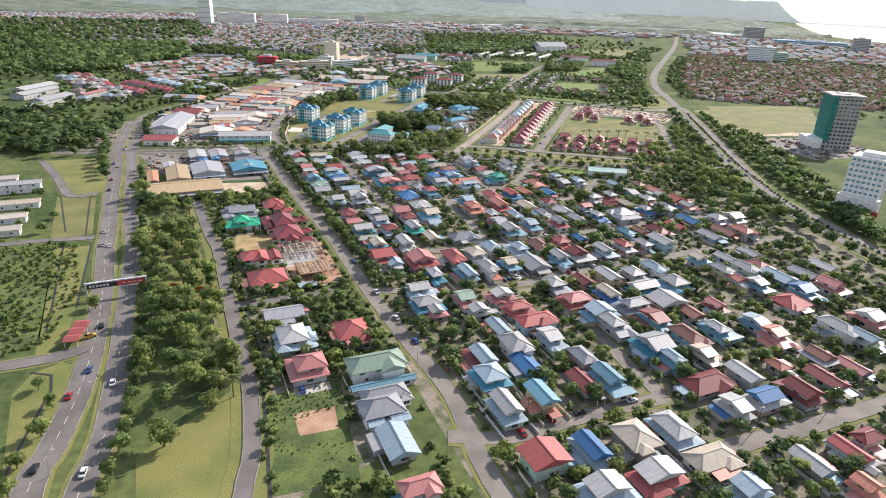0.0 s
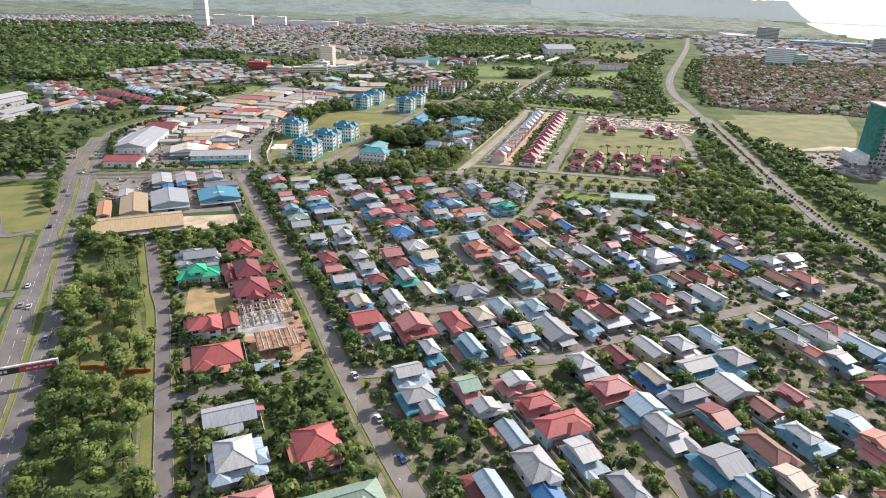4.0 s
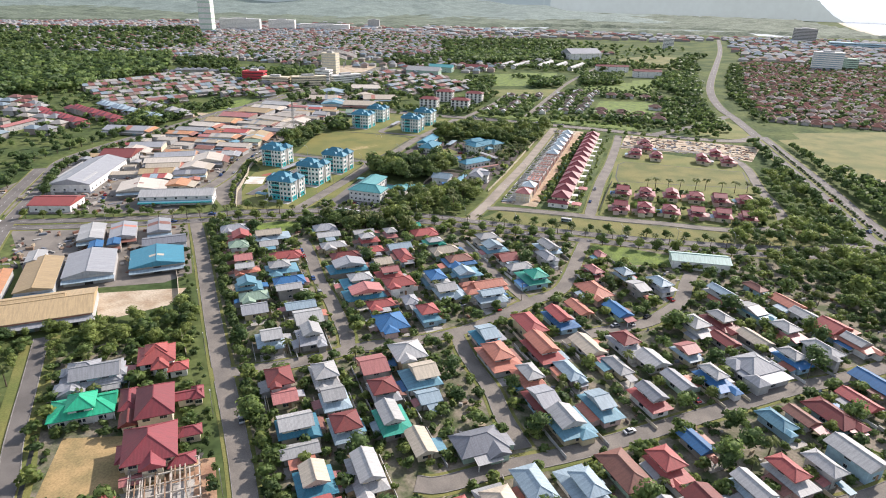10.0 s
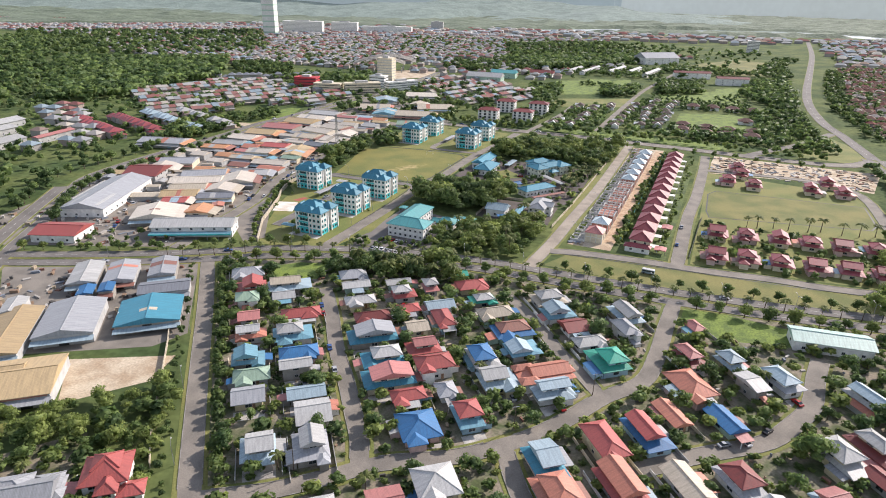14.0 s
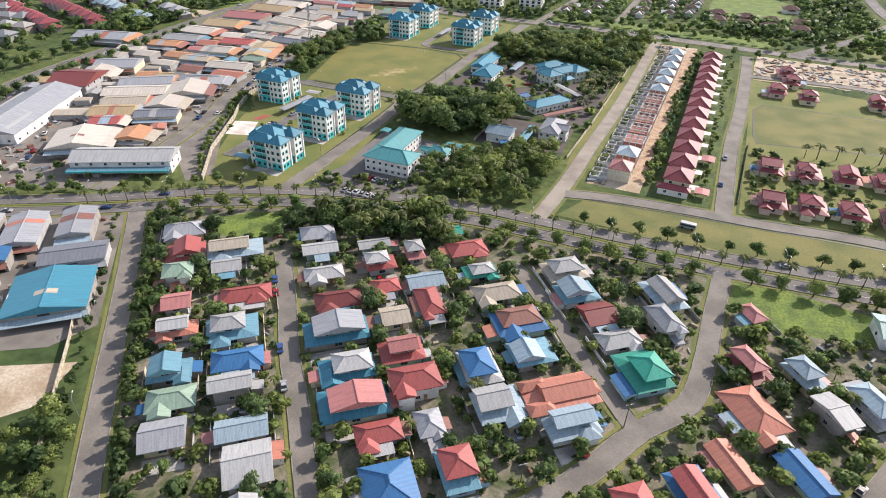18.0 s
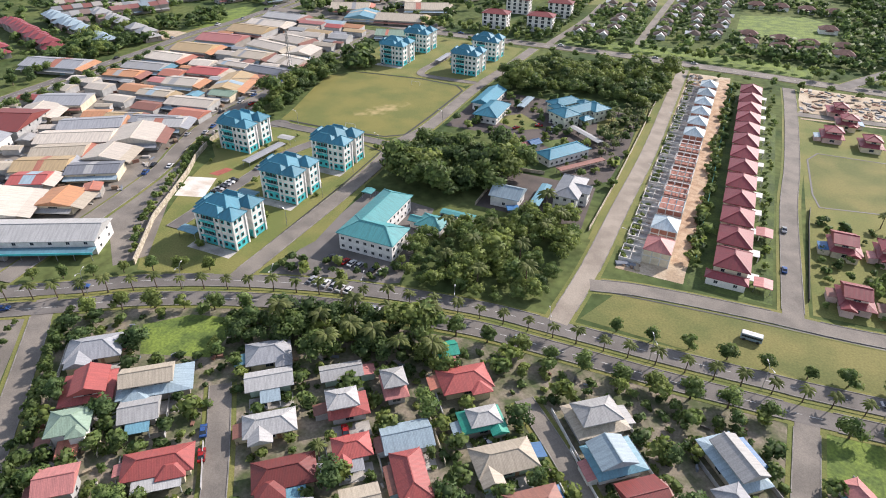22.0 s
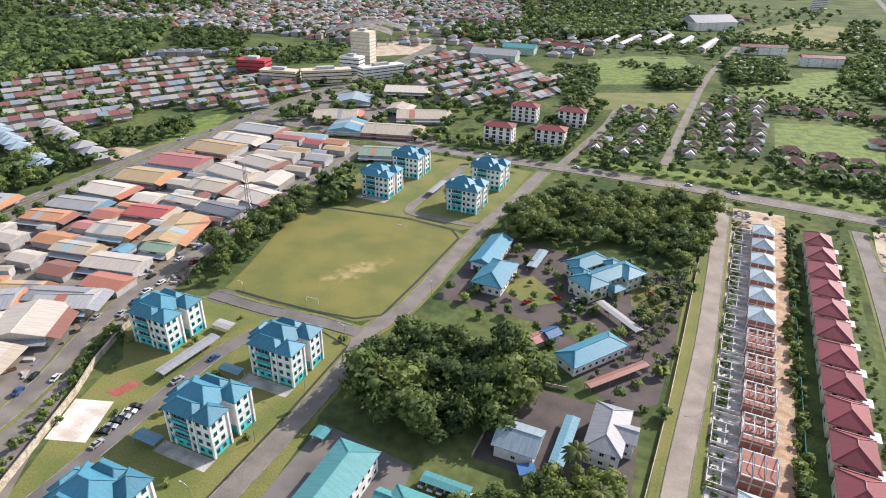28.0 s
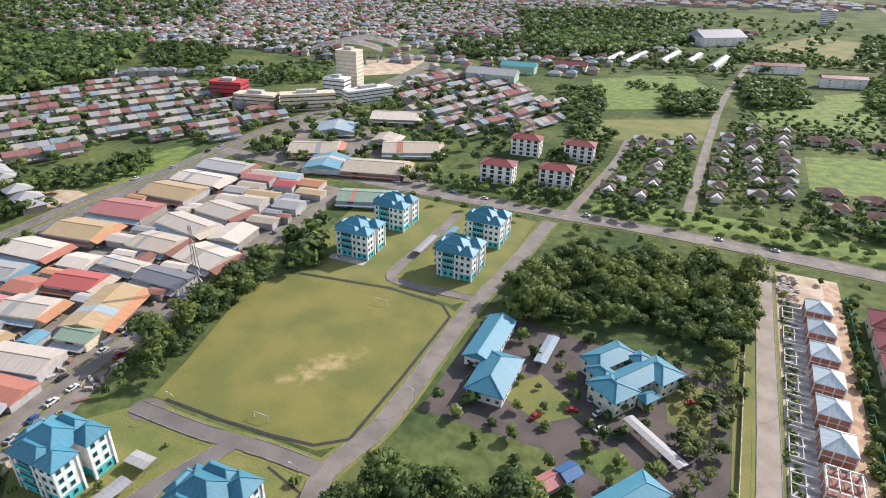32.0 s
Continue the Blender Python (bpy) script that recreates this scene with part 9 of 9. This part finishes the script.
clutter("yard_clutter", [[(-300, 455), (-420, 405), (-440, 500), (-450, 640), (-450, 800), (-345, 790), (-332, 640), (-318, 585), (-312, 528)]], 420, 0.5, 2.4, "crates, scrap and machinery in the yards", 2, 1.6)
clutter("yard_clutter", [[(-345, 400), (-290, 445), (-240, 395), (-270, 365), (-330, 360)]], 90, 0.5, 2.2, "scrap and timber beside the sheds", 3, 1.5)
clutter("building_debris", [[(-165, 262), (-148, 284), (-112, 244), (-124, 230)]], 160, 0.4, 2.0, "planks and rubble on the building site", 4, 0.6)
clutter("building_debris", [[(150, 690), (205, 715), (240, 690), (228, 640), (180, 610), (158, 640)]], 110, 0.8, 3.4, "huts, stacks and rubble round the unfinished tower", 6, 2.0)
clutter("garden_clutter", [ESTATE], 420, 0.3, 1.3, "sheds, pots and odds and ends in the gardens", 5, 1.3)
# football goals
for gx, gy in ((-264, 615), (-263, 691)):
    g_ = empty("football_goal", pose(gx, gy, 0.05), "white football goal on the pitch", "goal", "football goals")
    for s in (-2.8, 2.8):
        b = bmesh.new()
        beam(b, (s, 0, 0), (s, 0, 2.3), 0.07)
        part("post", b, FRAME, g_)
    b = bmesh.new()
    beam(b, (-2.8, 0, 2.3), (2.8, 0, 2.3), 0.07)
    part("crossbar", b, FRAME, g_)
# bus on the grass
bus = empty("bus", pose(-70.4, 523.7, 0.05, 0, 0, -4), "pale blue bus parked on the field", "bus")
block("body", bus, -3, -1.1, 0.5, 3, 1.1, 2.4, ROOF["l"])
block("roof", bus, -2.9, -1.0, 2.4, 2.9, 1.0, 2.55, FRAME)
block("window_band", bus, -2.8, -1.13, 1.4, 2.8, 1.13, 2.1, GLASS)
for wx in (-1.9, 1.9):
    for wy in (-1.05, 1.05):
        place("wheel", WHEEL, bus, "", pose(wx, wy, 0.5) @ Matrix.Scale(1.5, 4))
# gantry sign over the highway
sg = empty("gantry_sign", pose(-198.6, 196.8, 0, 0, 0, 39.7), "long banner gantry across the highway", "sign")
block("banner", sg, -11.5, -0.3, 5.0, 11.5, 0.3, 7.4, DARK, "black banner panel")
block("banner_panel", sg, 0.5, -0.36, 5.2, 11.2, -0.31, 7.2, WALL["red"], "dark red banner panel")
block("banner_frame", sg, -12.2, -0.5, 7.4, 12.2, 0.5, 7.9, FRAME)
for k in range(6):
    block("letter_bar", sg, -10.6 + 1.35 * k, -0.37, 5.7, -9.7 + 1.35 * k, -0.31, 6.7, FRAME, "plain white bar in place of lettering")
for k in range(4):
    block("letter_bar", sg, 2.6 + 2.0 * k, -0.42, 5.9, 4.0 + 2.0 * k, -0.37, 6.4, FRAME, "plain white bar in place of lettering")
for s in (-11.8, 11.8):
    block("post", sg, s - 0.3, -0.3, 0, s + 0.3, 0.3, 7.4, FRAME)
# shelter with a red roof beside the highway
sh = empty("bus_shelter", pose(-188, 163.5, 0, 0, 0, 27), "long shelter with red roof beside the highway", "shelter")
for k in range(3):
    roof_part(sh, (-2.6, -8.4 + 5.6 * k, 2.6, -3.0 + 5.6 * k), 3.0, 0.9, "gx", "r", caps=False)
    for s in (-2.2, 2.2):
        block("post", sh, s - 0.1, -8.0 + 5.6 * k, 0, s + 0.1, -7.8 + 5.6 * k, 2.9, FRAME)
car(-183.5, 164.5, 60, "yellow", True)
SITE = material("raw_concrete", (0.52, 0.47, 0.40), 0.9, 0, 0.2, 0.4, 3.0, 0.01, (0.34, 0.28, 0.22))
# timber formwork and columns of the building site by the main road
st = empty("building_frame", pose(-129.5, 247, 0, 0, 0, 39), "brown timber formwork deck on props", "building site")
block("deck", st, -8, -7, 3.0, 8, 7, 3.3, TIMBER)
for i in range(5):
    for j in range(5):
        block("prop", st, -7.6 + 3.8 * i - 0.1, -6.6 + 3.3 * j - 0.1, 0, -7.6 + 3.8 * i + 0.1, -6.6 + 3.3 * j + 0.1, 3.0, TIMBER)
for k in range(9):
    block("plank", st, -7.5 + 1.8 * k, -6.5, 3.3, -7.2 + 1.8 * k, 6.5, 3.5, SITE if k % 3 else TIMBER)
foot(-129.5, 247, 18, 16, 39)
patch("site_slab", [(-159, 263), (-143, 275), (-131, 257), (-147, 247)], CONCRETE, 0.06, "pale concrete ground slab of the unfinished house", "slab")
st = empty("column_grid", pose(-147, 268, 0, 0, 0, 39), "raw concrete columns and beams of an unfinished house", "building site")
for i in range(6):
    for j in range(5):
        block("column", st, -9 + 3.6 * i - 0.15, -8 + 4 * j - 0.15, 0, -9 + 3.6 * i + 0.15, -8 + 4 * j + 0.15, 3.6, SITE)
for j in range(5):
    block("beam", st, -9.2, -8.15 + 4 * j, 3.2, 9.2, -7.85 + 4 * j, 3.6, SITE)
for i in range(6):
    block("beam", st, -9.15 + 3.6 * i, -8.2, 3.22, -8.85 + 3.6 * i, 8.2, 3.58, SITE)
for k in range(14):
    block("plank", st, -8.6 + 1.25 * k, rng.uniform(-7, 0), 3.6, -8.3 + 1.25 * k, rng.uniform(1, 7), 3.68, TIMBER if k % 2 else SITE)
b = bmesh.new()
box(b, -4.2, -2.4, 2.2, 4.2, 2.4, 2.4)
for s in (-4, 4):
    for q in (-2.2, 2.2):
        box(b, s - 0.08, q - 0.08, 0, s + 0.08, q + 0.08, 2.2)
tagged(part("site_shelter", b, ROOF["l"], where=pose(-124.3, 230.4, 0, 0, 0, 39)), "pale blue sheet shelter by the building site", "shelter")
# lattice mast among the sheds
ms = empty("lattice_mast", pose(-338, 668, 0), "grey lattice mast among the sheds", "mast")
for sx in (-1, 1):
    for sy in (-1, 1):
        b = bmesh.new()
        beam(b, (sx * 1.2, sy * 1.2, 0), (sx * 0.35, sy * 0.35, 30), 0.12)
        part("leg", b, STEEL, ms)
for k in range(10):
    f = 1.2 - 0.85 * k / 10
    b = bmesh.new()
    beam(b, (-f, -f, 3 * k), (f, -f + 0.1, 3 * k + 3), 0.07)
    beam(b, (f, f, 3 * k), (-f, f, 3 * k + 3), 0.07)
    part("brace", b, STEEL, ms)
# leaning timber utility poles with a cross-arm along the estate streets
def utility_pole(x, y, turn):
    b = bmesh.new()
    tube(b, [(0, 0, 0), (0.08, 0.03, 4.5), (0.15, 0.05, 9.0)], [0.16, 0.13, 0.10])
    ob = part("utility_pole", b, TRUNK, where=pose(x, y, 0, 0, 0, turn))
    tagged(ob, "grey timber utility pole with a cross-arm", "utility pole", "utility poles")
    b = bmesh.new()
    box(b, -1.0, -0.06, 8.3, 1.3, 0.10, 8.45)
    part("crossarm", b, STEEL, ob)


for line in ([(-44, 264), (-14, 287), (15, 313), (53, 341), (99, 377)], [(-77, 295), (-46, 318), (-12, 346), (46, 392)], [(-150, 332), (-127, 354), (-98, 375), (-81, 398), (-62, 428)], [(-17, 158), (31, 195)], [(56, 179), (106, 216)]):
    for x, y in along(line, 34, 4.4, 8):
        if free((x, y), 0.3, False):
            utility_pole(x, y, 39)
